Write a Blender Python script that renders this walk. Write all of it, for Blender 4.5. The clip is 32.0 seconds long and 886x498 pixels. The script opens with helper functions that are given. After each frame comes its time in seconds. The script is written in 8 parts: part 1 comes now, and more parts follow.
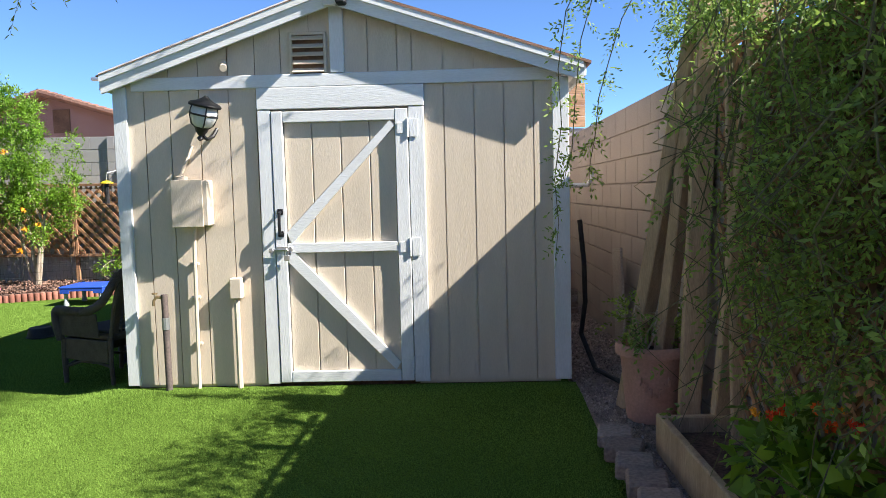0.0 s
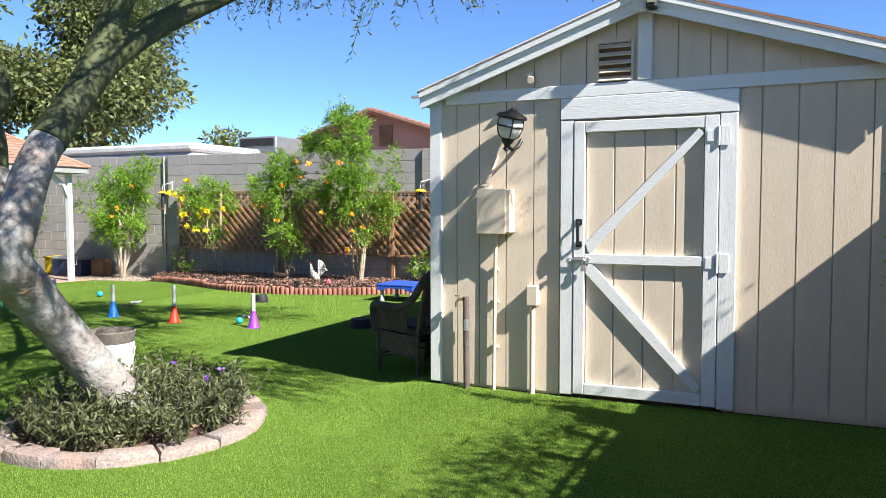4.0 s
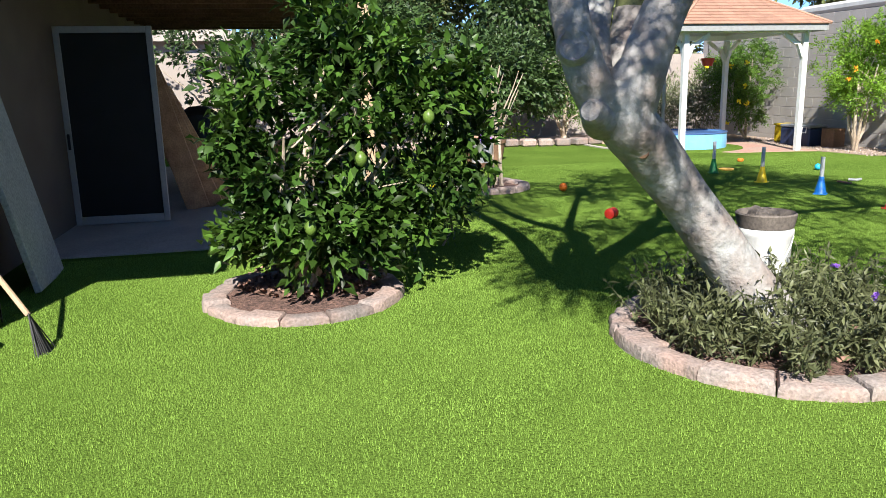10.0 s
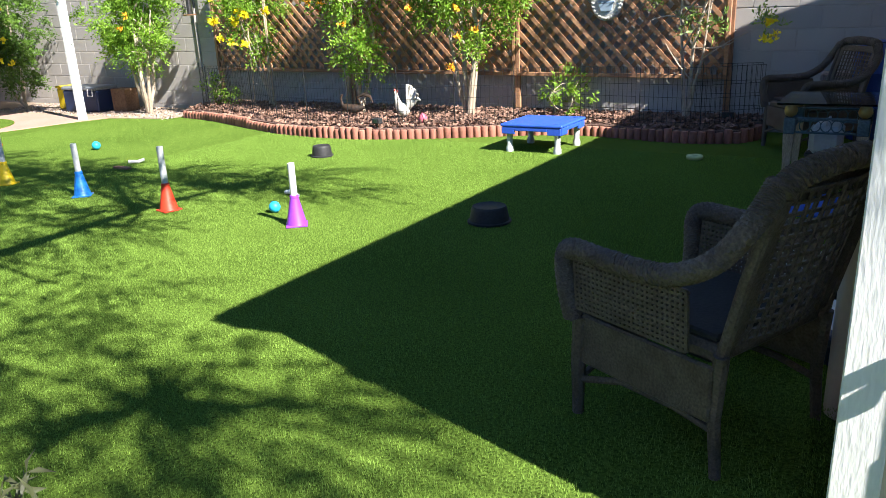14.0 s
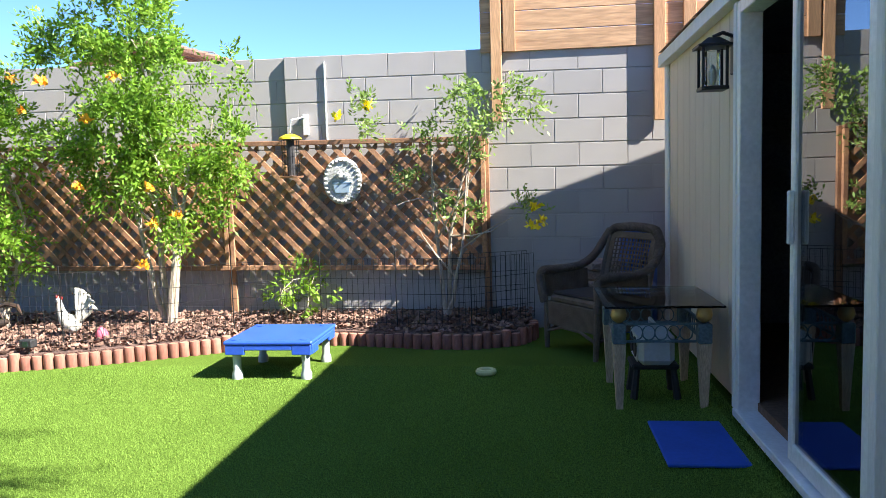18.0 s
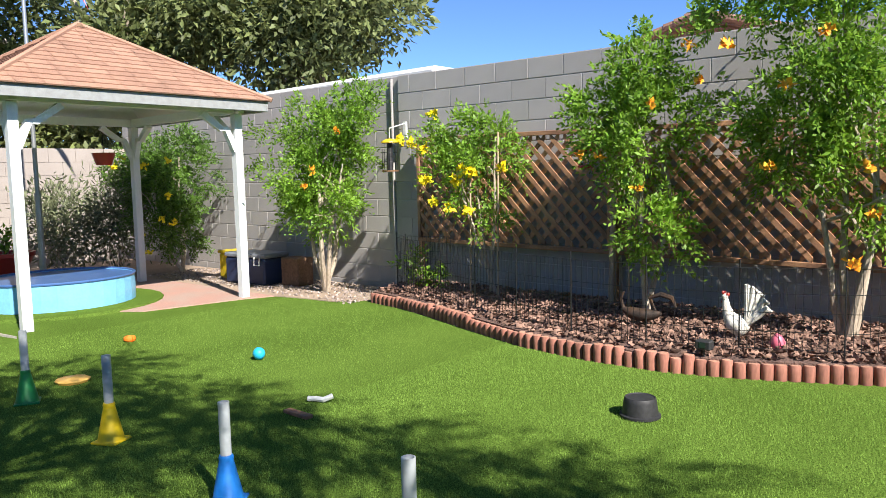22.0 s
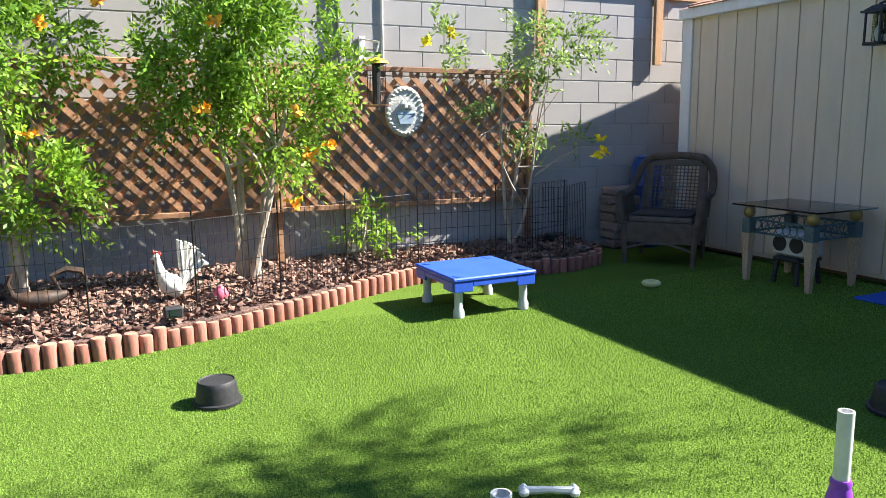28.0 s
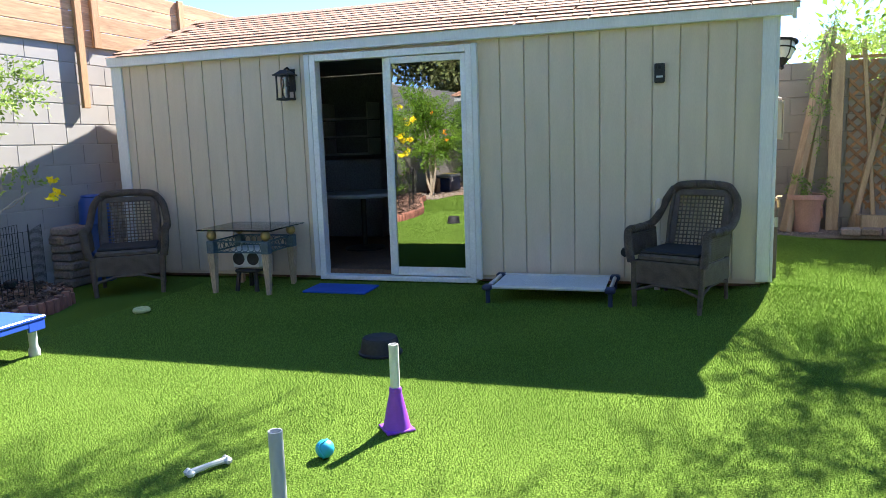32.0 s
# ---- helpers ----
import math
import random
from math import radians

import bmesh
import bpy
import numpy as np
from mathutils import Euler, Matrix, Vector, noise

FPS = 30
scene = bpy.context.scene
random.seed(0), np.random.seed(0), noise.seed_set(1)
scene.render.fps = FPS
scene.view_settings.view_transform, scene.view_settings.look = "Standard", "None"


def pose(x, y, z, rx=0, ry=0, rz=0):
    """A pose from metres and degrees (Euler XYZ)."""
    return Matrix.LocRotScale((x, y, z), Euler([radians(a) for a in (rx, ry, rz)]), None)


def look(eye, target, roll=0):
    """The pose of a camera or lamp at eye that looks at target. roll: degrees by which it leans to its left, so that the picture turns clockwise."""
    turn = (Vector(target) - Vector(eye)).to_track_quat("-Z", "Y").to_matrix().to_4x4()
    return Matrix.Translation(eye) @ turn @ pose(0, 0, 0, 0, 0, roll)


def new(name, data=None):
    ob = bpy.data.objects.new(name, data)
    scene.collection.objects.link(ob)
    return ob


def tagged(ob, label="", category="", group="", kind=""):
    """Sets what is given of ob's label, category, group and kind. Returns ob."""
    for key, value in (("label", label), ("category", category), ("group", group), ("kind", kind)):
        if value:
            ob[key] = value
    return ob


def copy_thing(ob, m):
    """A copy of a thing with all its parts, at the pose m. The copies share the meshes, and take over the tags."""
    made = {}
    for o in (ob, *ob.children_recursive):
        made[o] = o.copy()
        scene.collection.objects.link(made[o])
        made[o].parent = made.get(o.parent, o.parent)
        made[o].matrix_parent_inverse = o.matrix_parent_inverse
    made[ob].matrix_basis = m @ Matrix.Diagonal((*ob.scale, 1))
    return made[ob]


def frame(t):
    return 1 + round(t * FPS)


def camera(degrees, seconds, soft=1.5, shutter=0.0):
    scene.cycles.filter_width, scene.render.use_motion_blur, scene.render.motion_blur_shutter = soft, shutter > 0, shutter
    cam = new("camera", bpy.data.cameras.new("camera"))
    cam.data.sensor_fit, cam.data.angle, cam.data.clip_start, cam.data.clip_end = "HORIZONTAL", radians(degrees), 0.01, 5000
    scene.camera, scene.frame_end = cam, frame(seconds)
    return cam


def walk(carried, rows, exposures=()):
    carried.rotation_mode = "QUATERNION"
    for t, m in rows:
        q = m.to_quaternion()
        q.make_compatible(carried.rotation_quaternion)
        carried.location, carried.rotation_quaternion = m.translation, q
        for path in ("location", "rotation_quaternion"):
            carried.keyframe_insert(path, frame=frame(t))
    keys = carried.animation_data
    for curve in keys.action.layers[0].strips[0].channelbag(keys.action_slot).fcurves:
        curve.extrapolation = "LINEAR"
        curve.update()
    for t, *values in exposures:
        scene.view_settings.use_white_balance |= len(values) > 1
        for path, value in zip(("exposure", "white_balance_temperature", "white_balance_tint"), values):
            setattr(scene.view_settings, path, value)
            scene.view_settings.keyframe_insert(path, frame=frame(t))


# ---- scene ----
cam = camera(61.5, 32.0, soft=0.6)
PATH = [
    (0, (2.33, -5.022, 1.391), (2.27, -3.028, 1.239), -1.4),
    (0.5, (2.31, -5.042, 1.354), (2.229, -3.045, 1.277), -1.1),
    (1, (2.305, -5.03, 1.389), (2.203, -3.033, 1.329), -0.7),
    (1.5, (2.303, -5.021, 1.401), (2.146, -3.028, 1.342), -0.6),
    (2, (2.318, -5.014, 1.388), (2.027, -3.036, 1.327), -0.6),
    (2.5, (2.321, -5.007, 1.388), (1.872, -3.059, 1.317), -0.5),
    (3, (2.3, -4.987, 1.392), (1.718, -3.075, 1.306), -0.5),
    (3.5, (2.289, -4.978, 1.39), (1.59, -3.107, 1.291), -0.3),
    (5.5, (2.295, -4.922, 1.373), (1.133, -3.302, 1.216), -0.0),
    (6, (2.296, -4.894, 1.374), (1.013, -3.37, 1.197), 0.1),
    (6.5, (2.29, -4.859, 1.368), (0.888, -3.447, 1.168), 0.1),
    (7, (2.276, -4.791, 1.36), (0.759, -3.507, 1.136), -0.3),
    (7.5, (2.19, -4.66, 1.366), (0.553, -3.537, 1.123), -1.0),
    (8, (2.092, -4.55, 1.352), (0.335, -3.632, 1.091), -1.5),
    (8.5, (2.026, -4.419, 1.343), (0.172, -3.731, 1.049), -1.4),
    (9, (1.98, -4.26, 1.322), (0.074, -3.761, 0.98), -1.0),
    (9.5, (1.867, -4.082, 1.275), (-0.056, -3.698, 0.881), -1.1),
    (10, (1.744, -3.854, 1.271), (-0.168, -3.452, 0.842), -1.3),
    (10.5, (1.638, -3.513, 1.27), (-0.231, -2.976, 0.804), -1.3),
    (11, (1.454, -3.201, 1.246), (-0.354, -2.502, 0.752), -1.1),
    (11.5, (1.205, -2.9, 1.25), (-0.543, -2.076, 0.736), -1.3),
    (12, (0.976, -2.565, 1.248), (-0.728, -1.669, 0.707), -1.8),
    (12.5, (0.696, -2.298, 1.243), (-0.944, -1.307, 0.671), -1.8),
    (13, (0.443, -2.012, 1.223), (-1.077, -0.855, 0.629), -1.8),
    (13.5, (0.261, -1.748, 1.272), (-1.041, -0.362, 0.653), -2.5),
    (14, (0.002, -1.509, 1.259), (-0.991, 0.117, 0.652), -2.6),
    (14.5, (-0.116, -1.252, 1.253), (-0.808, 0.533, 0.673), -3.0),
    (15, (-0.223, -1.007, 1.282), (-0.672, 0.869, 0.755), -2.7),
    (15.5, (-0.447, -0.886, 1.32), (-0.68, 1.047, 0.864), -3.3),
    (17.5, (-0.939, -0.076, 1.238), (-1.068, 1.908, 1.027), -1.9),
    (18, (-1.033, 0.035, 1.252), (-1.277, 2.012, 1.075), -1.7),
    (18.5, (-1.172, 0.102, 1.295), (-1.563, 2.055, 1.112), -1.4),
    (19, (-1.339, 0.12, 1.286), (-1.916, 2.025, 1.096), -1.6),
    (19.5, (-1.56, 0.107, 1.271), (-2.317, 1.948, 1.08), -1.7),
    (20, (-1.756, 0.168, 1.285), (-2.677, 1.932, 1.088), -1.5),
    (20.5, (-2.05, 0.297, 1.282), (-3.088, 1.994, 1.085), -1.4),
    (21, (-2.326, 0.303, 1.27), (-3.457, 1.941, 1.073), -1.3),
    (21.5, (-2.6, 0.317, 1.261), (-3.833, 1.88, 1.07), -1.4),
    (22, (-2.83, 0.358, 1.271), (-4.147, 1.852, 1.083), -1.3),
    (22.5, (-3.031, 0.382, 1.266), (-4.391, 1.836, 1.073), -1.2),
    (23, (-3.272, 0.322, 1.261), (-4.615, 1.784, 1.022), -1.7),
    (23.5, (-3.462, 0.329, 1.223), (-4.752, 1.829, 0.932), -1.9),
    (24, (-3.713, 0.317, 1.226), (-4.904, 1.887, 0.88), -1.7),
    (24.5, (-3.963, 0.243, 1.202), (-5.014, 1.9, 0.815), -1.5),
    (26.5, (-4.766, 0.314, 1.24), (-4.743, 2.278, 0.864), -0.7),
    (27.5, (-5.014, 0.517, 1.237), (-4.387, 2.383, 0.885), -0.9),
    (28, (-5.043, 0.636, 1.217), (-4.191, 2.413, 0.877), -0.8),
    (28.5, (-5.19, 0.677, 1.23), (-4.124, 2.333, 0.884), -0.9),
    (29, (-5.383, 0.649, 1.243), (-4.089, 2.13, 0.882), -0.9),
    (29.5, (-5.523, 0.615, 1.259), (-4.021, 1.889, 0.91), -0.9),
    (30, (-5.664, 0.633, 1.276), (-4.013, 1.711, 0.94), -1.3),
    (30.5, (-5.781, 0.665, 1.286), (-4.047, 1.604, 0.948), -1.4),
    (31, (-5.902, 0.651, 1.294), (-4.113, 1.48, 0.96), -1.4),
    (31.5, (-6.059, 0.673, 1.32), (-4.219, 1.39, 1.002), -1.5),
    (32, (-6.222, 0.735, 1.326), (-4.333, 1.321, 1.024), -1.9),
]
walk(cam, [(t, look(eye, target, roll)) for t, eye, target, roll in PATH], exposures=[(0, 1.35), (1, 1.4), (3, 1.4), (6, 1.15), (8, 1.2), (10, 1.2), (12, 1.25), (13, 1.25), (13.5, 1.5), (14.4, 1.9), (15, 2.2), (15.5, 2.2), (18, 2.05), (20, 1.35), (21.5, 1.15), (23, 1.1), (24, 1.3), (26.5, 1.8), (28, 2.0), (30, 2.15), (32, 2.4)])

# ---- world, sun and sky ----
SUN_WAY = Vector((-1.10, 0.32, -1.0)).normalized()
world = bpy.data.worlds.new("sky_world")
scene.world = world
world.use_nodes = True
_nt = world.node_tree
_sky = _nt.nodes.new("ShaderNodeTexSky")
_sky.sky_type = "NISHITA"
_sky.sun_disc = False
_sky.sun_elevation = math.asin(-SUN_WAY.z)
_sky.sun_rotation = math.atan2(-SUN_WAY.x, -SUN_WAY.y)
_sky.altitude = 2500
_sky.air_density, _sky.dust_density, _sky.ozone_density = 0.75, 0.0, 8.0
_nt.links.new(_sky.outputs[0], _nt.nodes["Background"].inputs[0])
_nt.nodes["Background"].inputs[1].default_value = 0.105
sun = new("sun", bpy.data.lights.new("sun", "SUN"))
sun.data.energy, sun.data.angle, sun.data.color = 4.95, radians(0.53), (1.0, 0.95, 0.87)
sun.matrix_world = look((0, 0, 20), Vector((0, 0, 20)) + SUN_WAY)

# ---- mesh helpers ----
RNG = np.random.default_rng(7)


class Shape:
    """Collects faces of one part."""

    def __init__(self):
        self.v, self.f = [], []

    def raw(self, verts, faces, m=None):
        n = len(self.v)
        self.v += [tuple(m @ Vector(p)) if m else tuple(p) for p in verts]
        self.f += [tuple(n + i for i in f) for f in faces]
        return self

    def box(self, x0, x1, y0, y1, z0, z1, c=0.004, m=None):
        x0, x1, y0, y1, z0, z1 = min(x0, x1), max(x0, x1), min(y0, y1), max(y0, y1), min(z0, z1), max(z0, z1)
        c = min(c, 0.3 * min(x1 - x0, y1 - y0, z1 - z0))
        if c <= 0:
            v = [(x, y, z) for z in (z0, z1) for y in (y0, y1) for x in (x0, x1)]
            return self.raw(v, [(0, 2, 3, 1), (4, 5, 7, 6), (0, 1, 5, 4), (2, 6, 7, 3), (0, 4, 6, 2), (1, 3, 7, 5)], m)
        verts, idx = [], {}
        lo, hi = (x0, y0, z0), (x1, y1, z1)
        for s in [(a, b, d) for a in (0, 1) for b in (0, 1) for d in (0, 1)]:
            for ax in range(3):
                p = []
                for k in range(3):
                    e = hi[k] if s[k] else lo[k]
                    p.append(e if k == ax else (e - c if s[k] else e + c))
                idx[s, ax] = len(verts)
                verts.append(tuple(p))
        faces = []
        for ax in range(3):
            o1, o2 = (ax + 1) % 3, (ax + 2) % 3
            for side in (0, 1):
                ring = []
                for a, b in ((0, 0), (1, 0), (1, 1), (0, 1)):
                    s = [0, 0, 0]
                    s[ax], s[o1], s[o2] = side, a, b
                    ring.append(idx[tuple(s), ax])
                faces.append(ring if side else ring[::-1])
            for a in (0, 1):
                for b in (0, 1):
                    s0, s1 = [0, 0, 0], [0, 0, 0]
                    s0[o1] = s1[o1] = a
                    s0[o2] = s1[o2] = b
                    s1[ax] = 1
                    q = [idx[tuple(s0), o1], idx[tuple(s1), o1], idx[tuple(s1), o2], idx[tuple(s0), o2]]
                    faces.append(q if (a + b) % 2 else q[::-1])
        for s in [(a, b, d) for a in (0, 1) for b in (0, 1) for d in (0, 1)]:
            q = [idx[s, 0], idx[s, 1], idx[s, 2]]
            faces.append(q if sum(s) % 2 else q[::-1])
        return self.raw(verts, faces, m)

    def tube(self, pts, radii, n=8, caps=True, m=None):
        pts = [Vector(p) for p in pts]
        if not hasattr(radii, "__len__"):
            radii = [radii] * len(pts)
        side, verts, faces = None, [], []
        for i, p in enumerate(pts):
            d = (pts[min(i + 1, len(pts) - 1)] - pts[max(i - 1, 0)]).normalized()
            if side is None:
                side = d.orthogonal().normalized()
            side = (side - d * side.dot(d)).normalized()
            up = d.cross(side)
            for k in range(n):
                a = 2 * math.pi * k / n
                verts.append(p + radii[i] * (math.cos(a) * side + math.sin(a) * up))
        for i in range(len(pts) - 1):
            for k in range(n):
                a, b = i * n + k, i * n + (k + 1) % n
                faces.append((a, b, b + n, a + n))
        if caps:
            faces.append(tuple(range(n))[::-1])
            faces.append(tuple(range((len(pts) - 1) * n, len(pts) * n)))
        return self.raw(verts, faces, m)

    def lathe(self, prof, n=20, m=None, squash=1.0):
        """prof: (radius, z) from bottom to top."""
        verts, faces = [], []
        for r, z in prof:
            for k in range(n):
                a = 2 * math.pi * k / n
                verts.append((r * math.cos(a), squash * r * math.sin(a), z))
        for i in range(len(prof) - 1):
            for k in range(n):
                a, b = i * n + k, i * n + (k + 1) % n
                faces.append((a, b, b + n, a + n))
        faces.append(tuple(range(n))[::-1])
        faces.append(tuple(range((len(prof) - 1) * n, len(prof) * n)))
        return self.raw(verts, faces, m)

    def prism(self, poly, axis, a, b, m=None):
        """poly: 2D points; extruded along axis (0, 1 or 2) from a to b."""
        def at(p, e):
            q = list(p)
            q.insert(axis, e)
            return q
        n = len(poly)
        verts = [at(p, a) for p in poly] + [at(p, b) for p in poly]
        faces = [tuple(range(n))[::-1], tuple(range(n, 2 * n))]
        faces += [(i, (i + 1) % n, n + (i + 1) % n, n + i) for i in range(n)]
        return self.raw(verts, faces, m)

    def mesh(self, name, smooth=False):
        me = bpy.data.meshes.new(name)
        me.from_pydata(self.v, [], self.f)
        bm = bmesh.new()
        bm.from_mesh(me)
        bmesh.ops.recalc_face_normals(bm, faces=bm.faces)
        bm.to_mesh(me)
        bm.free()
        if smooth:
            me.shade_smooth()
            me.set_sharp_from_angle(angle=radians(40))
        return me


def part(name, shape, material, parent=None, label="", smooth=False):
    me = shape.mesh(name, smooth) if isinstance(shape, Shape) else shape
    ob = new(name, me)
    if material is not None and not me.materials:
        me.materials.append(material)
    if parent is not None:
        ob.parent = parent
        ob.matrix_parent_inverse = Matrix.Identity(4)
    if label:
        tagged(ob, label)
    return ob


def thing(name, label, category, group="", kind="", at=None):
    ob = new(name)
    ob.empty_display_size = 0.05
    if at is not None:
        ob.matrix_world = at
    return tagged(ob, label, category, group, kind)


def single(name, shape, material, label, category, group="", kind="", smooth=False):
    return tagged(part(name, shape, material, None, "", smooth), label, category, group, kind)


def np_mesh(name, verts, faces, smooth=False):
    verts, faces = np.asarray(verts, np.float32), np.asarray(faces, np.int32)
    me = bpy.data.meshes.new(name)
    k = faces.shape[1]
    me.vertices.add(len(verts))
    me.vertices.foreach_set("co", verts.ravel())
    me.loops.add(faces.size)
    me.loops.foreach_set("vertex_index", faces.ravel())
    me.polygons.add(len(faces))
    me.polygons.foreach_set("loop_start", np.arange(0, faces.size, k, dtype=np.int32))
    me.polygons.foreach_set("loop_total", np.full(len(faces), k, np.int32))
    me.update(calc_edges=True)
    me.validate()
    if smooth:
        me.shade_smooth()
    return me


# ---- materials ----
def rgb(c):
    return (c[0], c[1], c[2], 1.0)


def mat(name, col, col2=None, rough=0.75, scale=4.0, fine=60.0, bump=0.3, depth=0.004, metal=0.0, rnd=0.0, island=0.0,
        stretch=(1, 1, 1), fine_amt=0.25, spec=0.4, leaf=0.0, bump2=0.0):
    m = bpy.data.materials.new(name)
    m.use_nodes = True
    nt = m.node_tree
    N, L = nt.nodes.new, nt.links.new
    bsdf = nt.nodes["Principled BSDF"]
    bsdf.inputs["Roughness"].default_value = rough
    bsdf.inputs["Metallic"].default_value = metal
    bsdf.inputs["Specular IOR Level"].default_value = spec
    tc, mp = N("ShaderNodeTexCoord"), N("ShaderNodeMapping")
    mp.inputs["Scale"].default_value = stretch
    L(tc.outputs["Object"], mp.inputs["Vector"])
    n1, n2 = N("ShaderNodeTexNoise"), N("ShaderNodeTexNoise")
    n1.inputs["Scale"].default_value, n1.inputs["Detail"].default_value = scale, 5
    n2.inputs["Scale"].default_value, n2.inputs["Detail"].default_value = fine, 4
    L(mp.outputs[0], n1.inputs["Vector"])
    L(mp.outputs[0], n2.inputs["Vector"])
    mix = N("ShaderNodeMix")
    mix.data_type = "RGBA"
    mix.inputs["A"].default_value = rgb(col)
    mix.inputs["B"].default_value = rgb(col2 or [c * 0.8 for c in col])
    mr = N("ShaderNodeMapRange")
    mr.inputs["From Min"].default_value, mr.inputs["From Max"].default_value = 0.35, 0.65
    L(n1.outputs["Fac"], mr.inputs["Value"])
    L(mr.outputs[0], mix.inputs["Factor"])
    hs = N("ShaderNodeHueSaturation")
    L(mix.outputs["Result"], hs.inputs["Color"])
    val = N("ShaderNodeMapRange")
    val.inputs["From Min"].default_value, val.inputs["From Max"].default_value = 0.3, 0.7
    val.inputs["To Min"].default_value, val.inputs["To Max"].default_value = 1 - fine_amt, 1 + fine_amt
    L(n2.outputs["Fac"], val.inputs["Value"])
    out = val.outputs[0]
    for amount, node, sock in ((rnd, "ShaderNodeObjectInfo", "Random"), (island, "ShaderNodeNewGeometry", "Random Per Island")):
        if amount:
            src, r2, mul = N(node), N("ShaderNodeMapRange"), N("ShaderNodeMath")
            r2.inputs["To Min"].default_value, r2.inputs["To Max"].default_value = 1 - amount, 1 + amount
            L(src.outputs[sock], r2.inputs["Value"])
            mul.operation = "MULTIPLY"
            L(out, mul.inputs[0])
            L(r2.outputs[0], mul.inputs[1])
            out = mul.outputs[0]
    L(out, hs.inputs["Value"])
    L(hs.outputs[0], bsdf.inputs["Base Color"])
    if bump:
        bp = N("ShaderNodeBump")
        bp.inputs["Strength"].default_value, bp.inputs["Distance"].default_value = bump, depth
        L(n2.outputs["Fac"], bp.inputs["Height"])
        L(bp.outputs[0], bsdf.inputs["Normal"])
        if bump2:
            bq = N("ShaderNodeBump")
            bq.inputs["Strength"].default_value, bq.inputs["Distance"].default_value = bump2, depth * 4
            L(n1.outputs["Fac"], bq.inputs["Height"])
            L(bq.outputs[0], bp.inputs["Normal"])
    if leaf:
        tr, ms = N("ShaderNodeBsdfTranslucent"), N("ShaderNodeMixShader")
        hs2 = N("ShaderNodeHueSaturation")
        hs2.inputs["Value"].default_value = 1.5
        hs2.inputs["Hue"].default_value = 0.485
        L(hs.outputs[0], hs2.inputs["Color"])
        L(hs2.outputs[0], tr.inputs["Color"])
        ms.inputs["Fac"].default_value = leaf
        L(bsdf.outputs[0], ms.inputs[1])
        L(tr.outputs[0], ms.inputs[2])
        L(ms.outputs[0], nt.nodes["Material Output"].inputs["Surface"])
    return m


def plain(name, col, rough=0.5, metal=0.0, spec=0.5, rnd=0.0):
    return mat(name, col, [c * 0.88 for c in col], rough, 5, 45, 0.08, 0.002, metal, rnd, fine_amt=0.07, spec=spec)


def glass(name, tint=(0.9, 0.95, 0.95), clear=0.6):
    m = bpy.data.materials.new(name)
    m.use_nodes = True
    nt = m.node_tree
    out = nt.nodes["Material Output"]
    g, t, mx, fr = (nt.nodes.new(k) for k in ("ShaderNodeBsdfGlossy", "ShaderNodeBsdfTransparent", "ShaderNodeMixShader", "ShaderNodeFresnel"))
    g.inputs["Roughness"].default_value = 0.01
    t.inputs["Color"].default_value = rgb(tint)
    fr.inputs["IOR"].default_value = clear
    nt.links.new(fr.outputs[0], mx.inputs[0])
    nt.links.new(t.outputs[0], mx.inputs[1])
    nt.links.new(g.outputs[0], mx.inputs[2])
    nt.links.new(mx.outputs[0], out.inputs["Surface"])
    return m


TURF = mat("turf_backing", (0.102, 0.165, 0.029), (0.081, 0.135, 0.023), 0.95, 1.1, 95, 0.9, 0.012, fine_amt=0.55, spec=0.0)
BLADE = mat("turf_blade", (0.212, 0.342, 0.066), (0.17, 0.283, 0.052), 0.9, 1.3, 90, 0, island=0.2, fine_amt=0.24, spec=0.0)
DIRT = mat("desert_soil", (0.36, 0.27, 0.2), (0.28, 0.21, 0.16), 0.95, 2, 70, 0.8, 0.01)
GRAVEL = mat("gravel_bed", (0.34, 0.27, 0.24), (0.25, 0.2, 0.18), 0.95, 8, 120, 1.0, 0.02, fine_amt=0.5)
PEBBLE = mat("gravel_pebble", (0.42, 0.34, 0.3), (0.3, 0.25, 0.23), 0.9, 8, 60, 0.4, island=0.45)
SIDING = mat("tan_painted_siding", (0.68, 0.58, 0.46), (0.64, 0.545, 0.43), 0.7, 2.5, 40, 0.3, 0.004, rnd=0.03, stretch=(5, 5, 0.9), fine_amt=0.045)
TRIM = mat("white_painted_trim", (0.77, 0.785, 0.79), (0.71, 0.725, 0.73), 0.6, 2, 26, 0.5, 0.003, stretch=(5, 5, 1), fine_amt=0.05, rnd=0.02)
TRIMX = mat("white_painted_board", (0.77, 0.785, 0.79), (0.71, 0.725, 0.73), 0.6, 2, 26, 0.5, 0.003, stretch=(1, 6, 6), fine_amt=0.05, rnd=0.02)
SHINGLE = mat("pinkish_brown_shingle", (0.36, 0.205, 0.14), (0.29, 0.165, 0.115), 0.95, 3, 160, 0.8, 0.004, rnd=0.13, fine_amt=0.35)
BLOCK = mat("grey_block", (0.385, 0.365, 0.355), (0.335, 0.32, 0.312), 0.95, 2.2, 150, 0.3, 0.002, rnd=0.06, fine_amt=0.11)
MORTAR = mat("mortar", (0.42, 0.40, 0.38), (0.36, 0.34, 0.33), 0.95, 5, 120, 0.6, 0.003)
PALEWALL = mat("pale_pinkish_block", (0.35, 0.305, 0.275), (0.31, 0.27, 0.245), 0.95, 2, 150, 0.5, 0.003, rnd=0.04, fine_amt=0.1)
